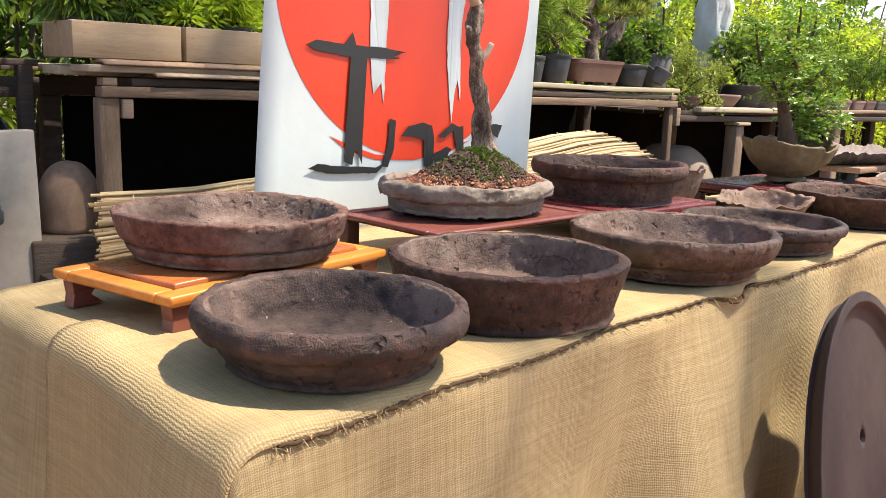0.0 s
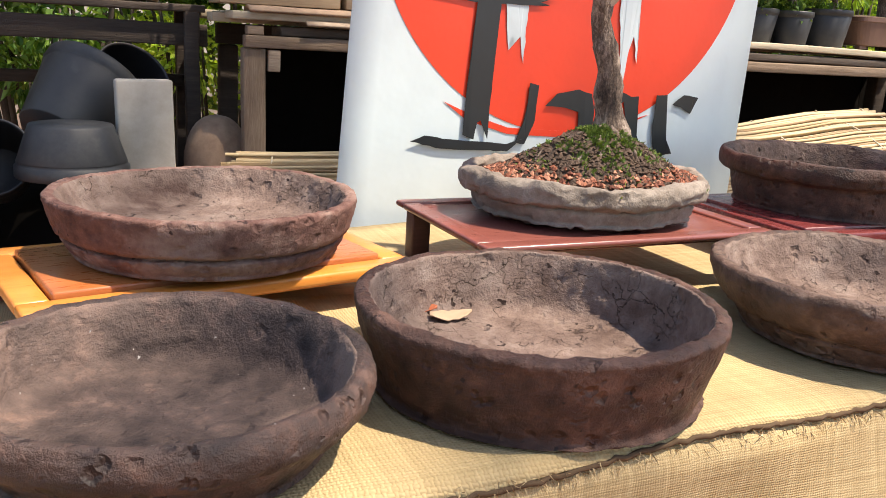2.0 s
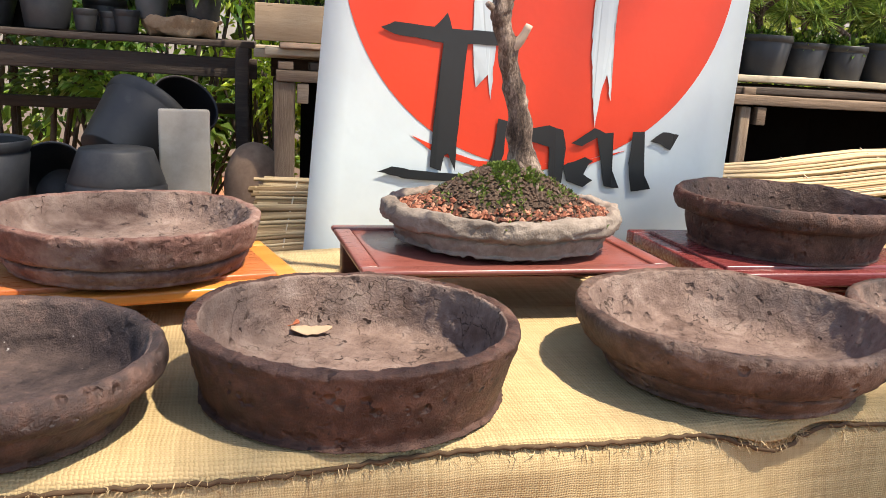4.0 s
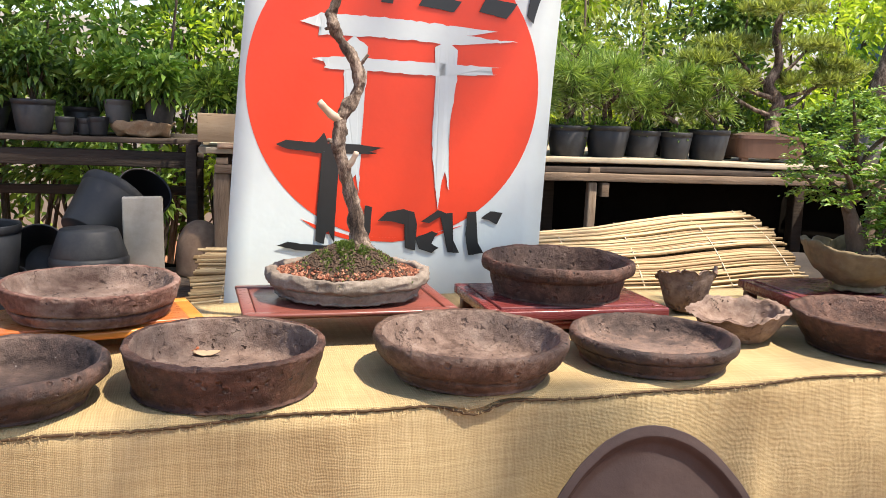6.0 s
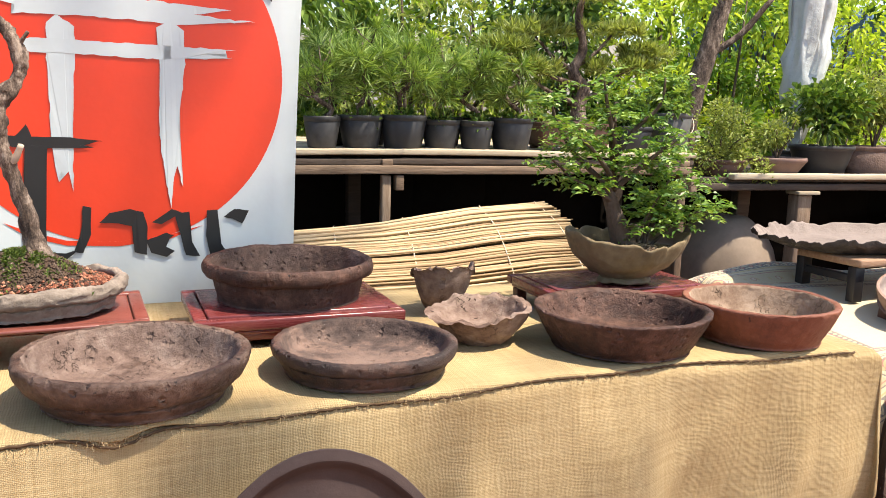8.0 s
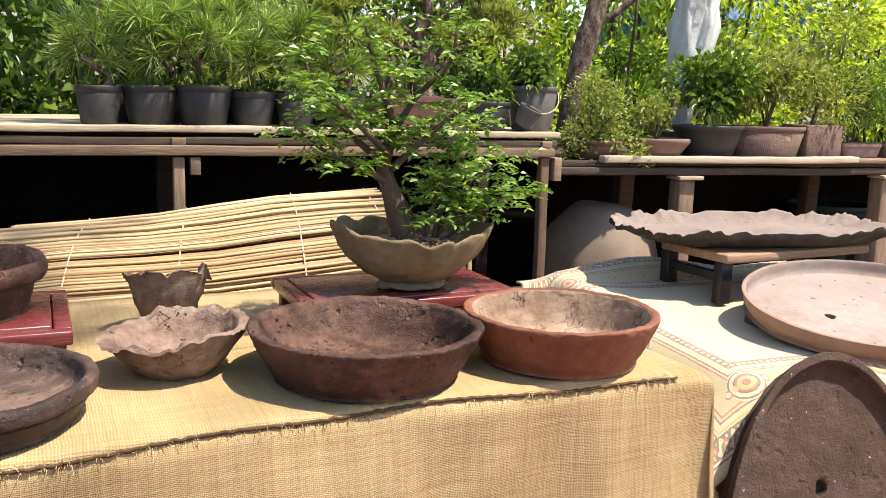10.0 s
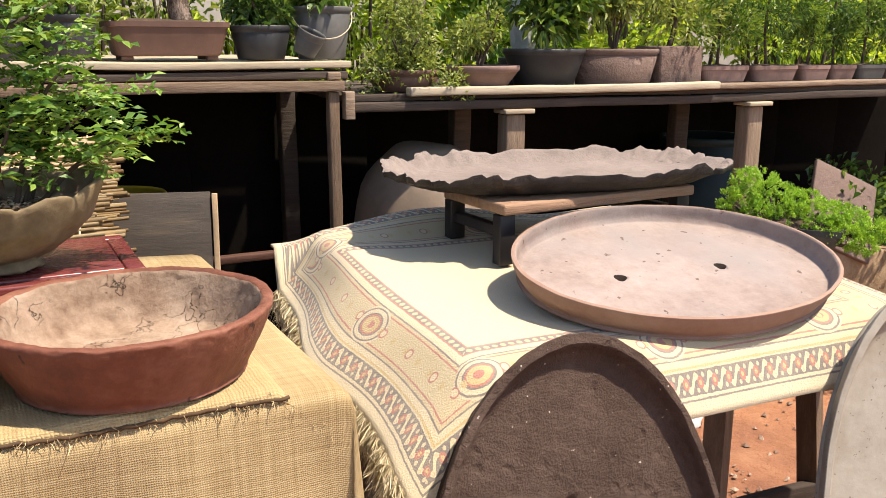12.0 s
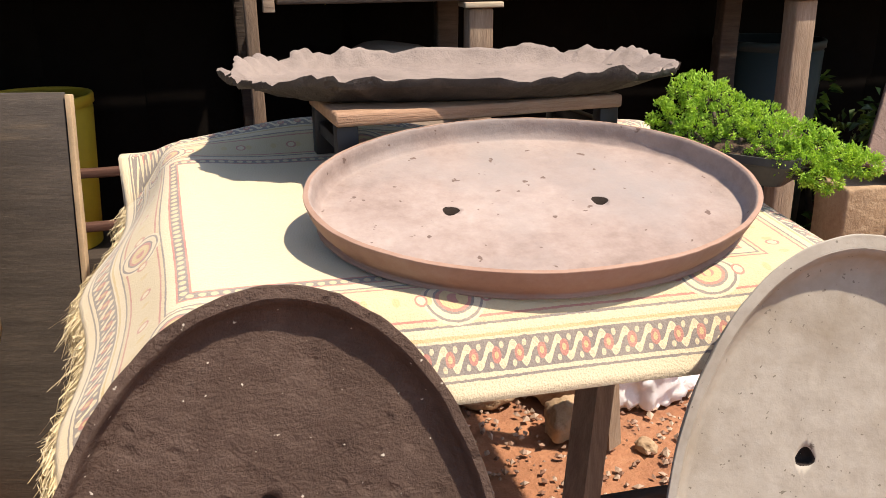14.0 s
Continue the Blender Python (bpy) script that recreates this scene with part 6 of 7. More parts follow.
for i, (a, w) in enumerate(((1.475, 0.225), (1.715, 0.235), (1.922, 0.155), (2.068, 0.145), (2.228, 0.165), (2.395, 0.165), (2.57, 0.16), (2.75, 0.17))):
    rng = np.random.default_rng(100 + i)
    tr = thing("clay_tray", "small oblong clay tray with a young conifer", "planter", SHB(a, 0.12, 1.190), QB, "row of clay trays")
    tray_box(tr, w, 0.13, 0.072, "small_clay" if i != 4 else "grey_plastic", 0.86)
    part("soil", lathe([(0, 0.078), (w * 0.3, 0.074), (w * 0.46, 0.066)], 20, lambda p: p + Vector((0, 0, 0.004 * noise.noise(p * 60))), 1, 0.45), M["soil"], tr)
    hgt = rng.uniform(0.22, 0.34)
    qq = bend([(0, 0, 0.07), (rng.normal(0, 0.01), 0, 0.07 + hgt * 0.5), (rng.normal(0, 0.02), 0, 0.07 + hgt)], 4)
    part("stem", tube(qq, lerp_list([0.007, 0.003], len(qq)), 6), M["dark_bark"], tr)
    pp, dd = bush(rng, 1300, (0, 0, 0.09 + hgt * 0.55), hgt * 0.45, 0.02, 1.2, 10)
    part("foliage", leaves("foliage", pp, dd, 0.024, 0.3, M["leaf_dark" if i % 2 else "leaf"], rng), None, tr, kind="stuff")

# left bench
for i, (a, r, h, n, rd, b) in enumerate(((-0.79, 0.125, 0.115, 1200, 0.16, 0.14), (-0.582, 0.078, 0.125, 1200, 0.14, 0.10), (-1.05, 0.10, 0.12, 1200, 0.17, 0.14), (-1.3, 0.10, 0.12, 1000, 0.16, 0.14), (-0.45, 0.07, 0.10, 1100, 0.14, 0.30), (-0.7, 0.07, 0.10, 1100, 0.16, 0.32), (-0.2, 0.07, 0.10, 1200, 0.16, 0.33))):
    shrub_in_pot(SHC(a, b, 1.307), 30 * i, r, h, 200 + i, ("leaf", "leaf_dark", "leaf_tree")[i % 3], n, rd, 0.042, label="leafy cutting in a black nursery pot", lift=0.09 + 0.05 * (i % 2))
for i, (a, r, h, b, z) in enumerate(((-0.469, 0.034, 0.064, 0.07, 1.307), (-0.40, 0.036, 0.060, 0.10, 1.307), (-0.352, 0.038, 0.068, 0.07, 1.307))):
    pt = thing("plant_pot", "small empty black plastic pot", "pot", SHC(a, b, z), 0, "nursery pots")
    pot_parts(pt, r, h, "black_plastic", 32, empty=True)
rockp = part("stone_planter", lathe([(x * 0.118, z * 0.055) for x, z in smooth_profile([(0, 0), (0.75, 0), (0.9, 0.4), (1.0, 0.85), (0.95, 1.0), (0.8, 0.9), (0.4, 0.8), (0, 0.8)], 4)], 64,
              lambda p: p + noise.noise_vector(p * 28) * 0.012 + noise.noise_vector(p * 70) * 0.004, 1.0, 0.6), M["rock"])
rockp.matrix_basis = pose(*SHC(-0.200, 0.10, 1.309), 0, 0, QC)
tagged(rockp, "rough brown stone planter on the bench", "planter")
for i, (a, r, h) in enumerate(((-0.285, 0.052, 0.09), (-0.135, 0.058, 0.10))):
    shrub_in_pot(SHC(a, 0.10, 1.352), 0, r, h, 230 + i, "leaf_tree", 900, 0.12, 0.045, "grey_plastic" if i == 0 else "black_plastic", "seedling in a plastic pot standing on a stone planter", 0.09)

# crates with seed trays
for i, (a0, a1) in enumerate(((-0.048, 0.255), (0.270, 0.562))):
    cr = thing("crate", "shallow pale wooden crate holding black grass trays", "crate", SHA(a0, 0.03, 1.312), QA + (1.0 if i else -0.5), "wooden crates")
    w, d, h = a1 - a0, 0.26, 0.098
    for nm, x0, y0, x1, y1 in (("front_panel", 0, 0, w, 0.014), ("rear_panel", 0, d - 0.014, w, d), ("side_panel", 0, 0.0145, 0.014, d - 0.0145), ("side_panel", w - 0.014, 0.0145, w, d - 0.0145)):
        part(nm, rough_box(x0, y0, 0, x1, y1, h, 0.001, 0.002, 4, i), M["crate_wood"], cr)
    part("base_panel", box(0.0145, 0.0145, 0.002, w - 0.0145, d - 0.0145, 0.012, 0.001), M["crate_wood"], cr)
    rng = np.random.default_rng(300 + i)
    for k in range(2):
        pt = shrub_in_pot(SHA(a0 + 0.075 + k * 0.14, 0.155, 1.326), 0, 0.069, 0.098, 310 + 5 * i + k, "leaf_bright" if i else "leaf", 1200, 0.10, 0.05, label="grass-like seedlings in a black pot inside a crate", lift=0.06, width=0.14)

# roof tiles stacked below the crates
for i, (a, b, z, w) in enumerate(((0.02, -0.02, 1.296, 0.34), (0.30, -0.015, 1.296, 0.34), (0.16, -0.028, 1.268, 0.40), (0.56, -0.02, 1.296, 0.3))):
    bm = bmesh.new()
    rows = []
    for k in range(13):
        t = math.pi * k / 12
        rows.append([bm.verts.new((x, 0.05 - 0.05 * math.cos(t), 0.014 * math.sin(t) * (1 + 0.04 * math.sin(x * 30)))) for x in np.linspace(0, w, 10)])
    for r0, r1 in zip(rows, rows[1:]):
        for k in range(9):
            bm.faces.new((r0[k], r0[k + 1], r1[k + 1], r1[k]))
    ob = part("roof_tile", bm, M["roof_tile"])
    ob.modifiers.new("thick", "SOLIDIFY").thickness = 0.008
    ob.matrix_basis = pose(*SHA(a, b, z), 0, 0, QA + (-1) ** i)
    tagged(ob, "curved clay roof tile lying under a crate", "roof tile", "stacked roof tiles")


# ---- clutter behind the table ----
SD = frame_of((0.3, 2.40), 8.8)
slab = part("stone_slab", rough_box(-0.066, -0.022, 0, 0.066, 0.022, 1.122, 0.002, 0.006, 6, 3), M["concrete"])
slab.matrix_basis = pose(0.412, 2.455, 0.0, -1, -0.8, 16)
tagged(slab, "pale upright concrete slab", "slab")
dome = part("clay_dome", lathe([(x * 0.085, z) for x, z in smooth_profile([(0, 1.03), (0.4, 1.02), (0.8, 0.98), (0.98, 0.93), (1.0, 0.87), (0.9, 0.83), (0.0, 0.83)], 4)], 48, lambda p: p + noise.noise_vector(p * 25) * 0.004), M["roof_tile"])
dome.matrix_basis = pose(*SD(0.285, 0.16, 0), 0, 0, 0)
tagged(dome, "upturned brown clay bowl on a stack", "bowl")
stump = part("timber_block", rough_box(-0.14, -0.14, 0, 0.14, 0.14, 0.83, 0.004, 0.006, 6, 7), M["dark_plank"])
stump.matrix_basis = pose(*SD(0.285, 0.16, 0), 0, 0, 8)
tagged(stump, "dark stacked timber behind the table", "timber")
for i, (a, r, h, z, tl) in enumerate(((-0.40, 0.135, 0.30, 0.0, 0), (-0.40, 0.132, 0.21, 0.66, 0), (-0.40, 0.125, 0.20, 0.83, 0))):
    pt = thing("plant_pot", "large grey-black nursery pot in a stack", "pot", SD(a, 0.02, z), 40 * i, "stacked nursery pots")
    pot_parts(pt, r, h, "black_plastic", 48, 0.85, lip=0.018, empty=True)
pt = thing("plant_pot", "large nursery pot at the foot of a stack", "pot", SD(-0.40, 0.02, 0.31), 0, "stacked nursery pots")
pot_parts(pt, 0.14, 0.34, "black_plastic", 48, 0.85, lip=0.018, empty=True)
# added filler heap that carries the pots, in the near-black shade colour
filler_heap = part("tarpaulin", lathe([(0.42, 0), (0.40, 0.5), (0.30, 0.80), (0.12, 0.875), (0, 0.885)], 40, lambda p: p + noise.noise_vector(p * 9) * 0.05), M["shade_black"])
filler_heap.matrix_basis = pose(*SD(-0.05, 0.42, -0.03), 0, 0, 0)
tagged(filler_heap, "added near-black filler heap under a pile of pots", "tarpaulin")
for lab, at, r, h, tilt, mt in (("large black pot lying tilted on a heap", SD(-0.10, 0.16, 0.965), 0.135, 0.20, (-38, 30), "black_plastic"), ("upturned wide black pot on a heap", SD(-0.06, -0.02, 0.90), 0.125, 0.12, (0, 0), "black_plastic"),
                                ("black plastic crate tipped on its edge", SD(0.02, 0.36, 1.02), 0.10, 0.16, (35, 40), "black_paint"), ("dark pot wedged in a heap", SD(-0.24, 0.2, 0.86), 0.10, 0.14, (60, 10), "black_plastic")):
    pt = thing("plant_pot", lab, "pot", at, 0, "heaped nursery pots")
    pot_parts(pt, r, h, mt, 48, 0.74, lip=0.02, m=pose(0, 0, h, 180, 0, 0) if "upturned" in lab else pose(0, 0, 0, tilt[0], tilt[1], 0), empty=True)

# ---- carpet table ----
KA, KO, KZ = 7.0, (3.215, 1.665), 0.868
KC, KS = math.cos(radians(KA)), math.sin(radians(KA))


def K(a, b, z=KZ):
    return (KO[0] + a * KC - b * KS, KO[1] + a * KS + b * KC, z)


KL, KD = 1.04, 0.77
ctable = thing("trestle_table", "rough wooden trestle table under a carpet", "table", K(0, 0, 0), KA)
part("tabletop", rough_box(0.02, 0.0, -0.031, KL, KD, 0.0, 0.001, 0.003), M["plank"], ctable, m=pose(0, 0, 0.802, math.degrees(math.atan(0.08)), 0, 0))
for x, y, dx, dy in ((0.12, 0.10, -0.05, -0.06), (0.715, 0.12, -0.11, -0.12), (0.12, 0.68, -0.05, 0.06), (0.92, 0.68, 0.10, 0.06), (0.95, 0.12, 0.06, -0.05)):
    part("leg", tube([(x + dx, y + dy, 0), (x + dx * 0.5, y + dy * 0.5, 0.41), (x, y, 0.775 + 0.078 * y)], [0.033, 0.033, 0.033], 4), M["post_wood"], ctable, smooth=False)
part("brace", rough_box(0.70, 0.06, 0.28, 0.98, 0.085, 0.34, 0.002), M["dark_plank"], ctable)
part("brace", rough_box(0.10, 0.06, 0.30, 0.13, 0.70, 0.36, 0.002), M["dark_plank"], ctable)

# the table slopes towards its front
SLOPE = 0.08
C_LEFT, C_FRONT, C_BACK, C_RIGHT = 0.235, 0.200, 0.04, 0.05
CW, CD = KL + C_LEFT + C_RIGHT, KD + C_FRONT + C_BACK
M["carpet"] = carpet_mat("carpet", CW, CD)


def carpet_at(u, v):
    """Where the carpet lies: u from its left end, v from its front edge."""
    a, b = u - C_LEFT, v - C_FRONT
    ac, bc = min(max(a, 0.0), KL - 0.03), min(max(b, -0.03), KD - 0.03)
    dx, dy = a - ac, b - bc
    q = math.hypot(dx, dy)
    z = KZ + 0.004 + SLOPE * (min(b, KD) - 0.65) + 0.002 * noise.noise(Vector((a * 4, b * 4, 0)))
    x, y = ac, bc
    if q > 1e-6:
        r = 0.085
        side = abs(dx) / q if dx < 0 else 0.0
        steep = 1.05 - 0.33 * side
        w = min(q / r, steep)
        rest = max(0, q - r * steep)
        out = r * math.sin(w) + rest * math.cos(steep)
        drop = r * (1 - math.cos(w)) + rest * math.sin(steep)
        if dy > 0:
            drop *= 0.25
        x += dx / q * out
        y += dy / q * out
        z -= drop
        if dx < 0:
            k = min(1, q / 0.2)
            x += 0.012 * math.sin(b * 13) * k + 0.075 * max(0.0, min(1.0, (b - 0.30) / 0.5)) * k
    x += 0.085 * (0.6 - bc) * max(0.0, 1 - ac / 0.6)
    z += 0.045 * math.exp(-((b - KD) / 0.10) ** 2) * (0.5 + 0.5 * math.sin(a * 8.5 - 0.9)) * max(0.0, 1 - max(0, a - 0.5) * 2)
    z += 0.012 * math.exp(-((b - 0.60) / 0.14) ** 2) * math.exp(-((a - 0.02) / 0.10) ** 2)
    return x, y, z


def carpet():
    cp = thing("carpet", "cream patterned oriental carpet with a fringed end spread on the table", "carpet", K(0, 0, 0), KA)
    b = bmesh.new()
    uvl = b.loops.layers.uv.new("UVMap")
    us, vs = np.linspace(0, CW, 90), np.linspace(0, CD, 80)
    meta, g = {}, []
    for v in vs:
        row = []
        for u in us:
            vt = b.verts.new(carpet_at(u, v))
            meta[vt] = (u, v)
            row.append(vt)
        g.append(row)
    for r0, r1 in zip(g, g[1:]):
        for i in range(len(us) - 1):
            f = b.faces.new((r0[i], r0[i + 1], r1[i + 1], r1[i]))
            for lp in f.loops:
                lp[uvl].uv = meta[lp.vert]
    pile = part("woven_field", b, M["carpet"], cp)
    md = pile.modifiers.new("thick", "SOLIDIFY")
    md.thickness, md.offset = 0.008, -1
    rng = np.random.default_rng(21)
    roots, ds = [], []
    for i in range(9500):
        v = rng.uniform(0.0, CD - 0.07)
        x, y, z = carpet_at(rng.uniform(0, 0.006), v)
        roots.append((x, y, z))
        knot = math.sin(v * 260)
        ds.append((-0.04, 0.35 * knot + rng.normal(0, 0.12), -1))
    part("fringe", strands("fringe", roots, ds, 0.046, 0.0016, M["fringe"], rng, 0.25, 0.45), None, cp, "tangled straw-coloured fringe", kind="stuff")


carpet()

# large round tray
def round_tray(name, label, r, h, floor, mat_side, mat_in, holes, sy=1.0, seed=0, wall=0.022, rim=0.010, amp=0.0016):
    """A wide flat tray: outer wall and underside, and a pale inside with drain holes."""
    o = Vector((seed * 3.7, seed, 2))
    th = thing(name, label, "tray")

    def fn(p):
        a = math.atan2(p.y, p.x)
        s = 1 + 0.006 * noise.noise(Vector((math.cos(a) * 2, math.sin(a) * 2, 0)) + o)
        return Vector((p.x * s, p.y * s, p.z)) + noise.noise_vector(p * 30 + o) * amp + noise.noise_vector(p * 90 + o) * amp * 0.5

    outer = smooth_profile([(0, 0), (r * 0.88, 0), (r * 0.925, 0.004), (r * 0.975, h * 0.5), (r, h * 0.94), (r - rim * 0.3, h), (r - rim, h + 0.001)], 4)
    part("wall", lathe(outer, 144, fn, 1.0, sy), M[mat_side], th)
    # inside: a dish with holes cut in it, lined near-black for their shade
    b = bmesh.new()
    seg = 144
    prof = smooth_profile([(r - rim * 0.9, h + 0.001), (r - wall * 0.75, h * 0.97), (r - wall * 0.95, h * 0.82), (r - wall * 1.2, floor + (h - floor) * 0.3), (r - wall * 1.8, floor * 1.02)], 3)
    prof += [(x, floor) for x in np.linspace(r - wall * 2.0, 0.004, 44)]
    rings = [[b.verts.new((rr * math.cos(2 * math.pi * k / seg), rr * sy * math.sin(2 * math.pi * k / seg), zz)) for k in range(seg)] for rr, zz in prof]
    for r0, r1 in zip(rings, rings[1:]):
        for k in range(seg):
            b.faces.new((r0[k], r1[k], r1[(k + 1) % seg], r0[(k + 1) % seg]))
    b.faces.new(list(reversed(rings[-1])))
    for v in b.verts:
        v.co = fn(v.co)
    for hx, hy, hr in holes:
        c = Vector((hx, hy))
        cut = [f for f in b.faces if (f.calc_center_median().xy - c).length < hr]
        bmesh.ops.delete(b, geom=cut, context="FACES")
        edge = [e for e in b.edges if e.is_boundary and all((v.co.xy - c).length < hr * 2.2 for v in e.verts)]
        for v in {v for e in edge for v in e.verts}:
            q = (v.co.xy - c).normalized() * hr * (1 + 0.12 * math.sin(3 * math.atan2(v.co.y - hy, v.co.x - hx) + seed))
            v.co.x, v.co.y = hx + q.x, hy + q.y
        ex = bmesh.ops.extrude_edge_only(b, edges=edge)
        for v in ex["geom"]:
            if isinstance(v, bmesh.types.BMVert):
                v.co.z = 0.0025
            elif isinstance(v, bmesh.types.BMFace):
                v.material_index = 1
        rest = [v for v in ex["geom"] if isinstance(v, bmesh.types.BMEdge)]
        low = bmesh.ops.extrude_edge_only(b, edges=rest)
        for v in low["geom"]:
            if isinstance(v, bmesh.types.BMVert):
                v.co.x, v.co.y = hx + (v.co.x - hx) * 0.05, hy + (v.co.y - hy) * 0.05
            elif isinstance(v, bmesh.types.BMFace):
                v.material_index = 1
    bmesh.ops.recalc_face_normals(b, faces=list(b.faces))
    dish = part("dish", b, M[mat_in], th)
    dish.data.materials.append(M["hole_shade"])
    return th


tray = round_tray("clay_tray", "very large pink-brown oval clay tray with two drain holes", 0.369, 0.054, 0.016, "pink_side", "pink_clay", ((-0.138, -0.010, 0.0135), (0.111, 0.000, 0.0135)), 0.676, 1, 0.014, 0.008, 0.0009)
tray.matrix_basis = pose(3.775, 1.877, 0.864, 14.2, 0, 2)
for x in (3.495, 4.045):
    ob = part("prop_block", rough_box(-0.03, -0.03, 0, 0.03, 0.03, 0.058, 0.001, 0.003, 3, x), M["dark_wood"])
    ob.matrix_basis = pose(x, 1.945, 0.826, 4.6, 0, 8)
    tagged(ob, "small dark wooden block propping a clay tray", "block", "tray props")

# stand with the slab tray
sl = thing("plank_stand", "low stand with a grained plank on black legs", "stand", (3.706, 2.258, KZ + 0.006), 12.5)
part("plank", rough_box(-0.285, -0.135, 0.100, 0.285, 0.135, 0.125, 0.003, 0.005, 8, 6), M["grain_slab"], sl, "rough-grained plank")
for x in (-0.26, 0.268):
    for y in (-0.10, 0.12):
        part("leg", box(x - 0.02, y - 0.016, -0.016 if y < 0 else 0.002, x + 0.02, y + 0.016, 0.099, 0.002), M["black_paint"], sl, "black painted leg")
    part("crossbar", box(x - 0.012, -0.088, 0.045, x + 0.012, 0.103, 0.070, 0.002), M["black_paint"], sl)


def slab_tray():
    th = thing("slab_tray", "long ragged-edged grey stone slab on a plank stand", "slab", (3.692, 2.290, KZ + 0.133), 1)
    o = Vector((4, 8, 1))
    seg = 180

    def ragged(a):
        e = 0.62
        c, s = math.cos(a), math.sin(a)
        x = math.copysign(abs(c) ** e, c) * 0.45
        y = math.copysign(abs(s) ** e, s) * 0.20
        k = 1 + 0.05 * noise.noise(Vector((c * 3, s * 3, 0)) + o) + 0.03 * noise.noise(Vector((c * 8, s * 8, 3)) + o) + 0.02 * noise.noise(Vector((c * 30, s * 30, 6)) + o)
        lift = 0.052 + 0.016 * noise.noise(Vector((c * 5, s * 5, 0)) + o) + 0.009 * noise.noise(Vector((c * 12, s * 12, 1)) + o) + 0.008 * noise.noise(Vector((c * 33, s * 33, 4)) + o) + 0.012 * max(0, s)
        return x * k, y * k, lift

    b, top = bmesh.new(), bmesh.new()
    ring_b = []
    for s, z in ((0.0, 0.0), (0.62, 0.0), (0.80, 0.012), (0.93, 0.034), (0.995, 0.75), (1.0, 1.0)):
        row = []
        for k in range(seg):
            x, y, lf = ragged(2 * math.pi * k / seg)
            zz = z if z < 0.2 else lf * z
            p = Vector((x * s, y * s, zz))
            row.append(b.verts.new(p + (noise.noise_vector(p * 45 + o) * 0.005 if z > 0.001 else Vector())))
        ring_b.append(row)
    for r0, r1 in zip(ring_b, ring_b[1:]):
        for k in range(seg):
            b.faces.new((r0[k], r0[(k + 1) % seg], r1[(k + 1) % seg], r1[k]))
    part("underside", b, M["slate_edge_shaded"], th, "dark flaked edge, blackened further for the shade underneath")
    rows = []
    for s, f in ((1.0, 1.0), (0.985, 1.02), (0.955, 0.92), (0.90, 0.70), (0.80, 0.55), (0.6, 0.48), (0.35, 0.45), (0.12, 0.44), (0.01, 0.44)):
        row = []
        for k in range(seg):
            x, y, lf = ragged(2 * math.pi * k / seg)
            base = 0.045 * f if f < 0.9 else lf * f
            p = Vector((x * s, y * s, base + (0.006 * noise.noise(Vector((x * s * 9, y * s * 9, 2)))) * (1 if s < 0.95 else 0)))
            row.append(top.verts.new(p + (noise.noise_vector(p * 45 + o) * 0.003)))
        rows.append(row)
    for r0, r1 in zip(rows, rows[1:]):
        for k in range(seg):
            top.faces.new((r0[k], r0[(k + 1) % seg], r1[(k + 1) % seg], r1[k]))
    part("top_face", top, M["slate"], th, "pale grey hollow top")


slab_tray()


# green juniper in a low dark pot
def juniper():
    th = thing("juniper_bonsai", "bright green trailing juniper in a low dark oblong pot", "bonsai", (4.180, 2.06, KZ - 0.010), -44)
    tray_box(th, 0.29, 0.14, 0.065, "black_plastic", 0.84, False)
    rng = np.random.default_rng(44)
    part("soil", lathe([(0, 0.075), (0.1, 0.072), (0.14, 0.060)], 24, lambda p: p + Vector((0, 0, 0.006 * noise.noise(p * 60))), 1, 0.4), M["soil"], th)
    P, D = [], []
    blobs = [(-0.09, 0.0, 0.120, 0.052), (-0.06, 0.02, 0.150, 0.045), (-0.03, -0.01, 0.125, 0.048), (-0.10, 0.02, 0.155, 0.035), (0.0, 0.02, 0.115, 0.045), (0.03, -0.02, 0.085, 0.042), (0.05, 0.03, 0.105, 0.042), (0.08, 0.0, 0.095, 0.042),
             (0.12, 0.02, 0.088, 0.040), (0.11, -0.03, 0.065, 0.036), (0.16, 0.01, 0.078, 0.036), (0.15, -0.03, 0.05, 0.034), (0.20, 0.0, 0.065, 0.032), (0.235, 0.01, 0.058, 0.026), (-0.11, -0.02, 0.10, 0.038), (-0.05, -0.04, 0.09, 0.036), (0.185, -0.03, 0.035, 0.028)]
    for x, y, z, r in blobs:
        for j in range(46):
            c, d = ball_points(rng, 1, (x, y, z), r, 0.75, 0.85)
            n = 40
            P.append(np.tile(c[0], (n, 1)) + rng.normal(0, 0.0032, (n, 3)))
            D.append(np.tile(d[0], (n, 1)) + rng.normal(0, 0.55, (n, 3)) + np.array([0, 0, 0.35]))
        q = bend([(x * 0.3, 0, 0.07), (x * 0.7, y * 0.6, z * 0.75), (x, y, z)], 3)
        part("branch", tube(q, lerp_list([0.007, 0.003], len(q)), 6), M["dark_bark"], th)
    part("foliage", leaves("foliage", np.concatenate(P), np.concatenate(D), 0.0065, 0.45, M["juniper"], rng, 0.0), None, th, "fine bright green sprays", kind="stuff")


juniper()


# ---- big oval trays leaning on the tables ----
def leaning(label, centre, half_w, half_l, turn, lean, mat_name, holes, seed, h=0.046, roll=0):
    t = round_tray("oval_tray", label, half_w, h, 0.018, mat_name, mat_name, holes, half_l / half_w, seed, 0.017, 0.011, 0.0022 if mat_name == "dark_disc" else 0.0009)
    tagged(t, group="large oval trays")
    t.matrix_basis = pose(*centre, 0, 0, turn) @ pose(0, 0, 0, 90 - lean, 0, 0) @ pose(0, 0, 0, 0, 0, roll)
    return t


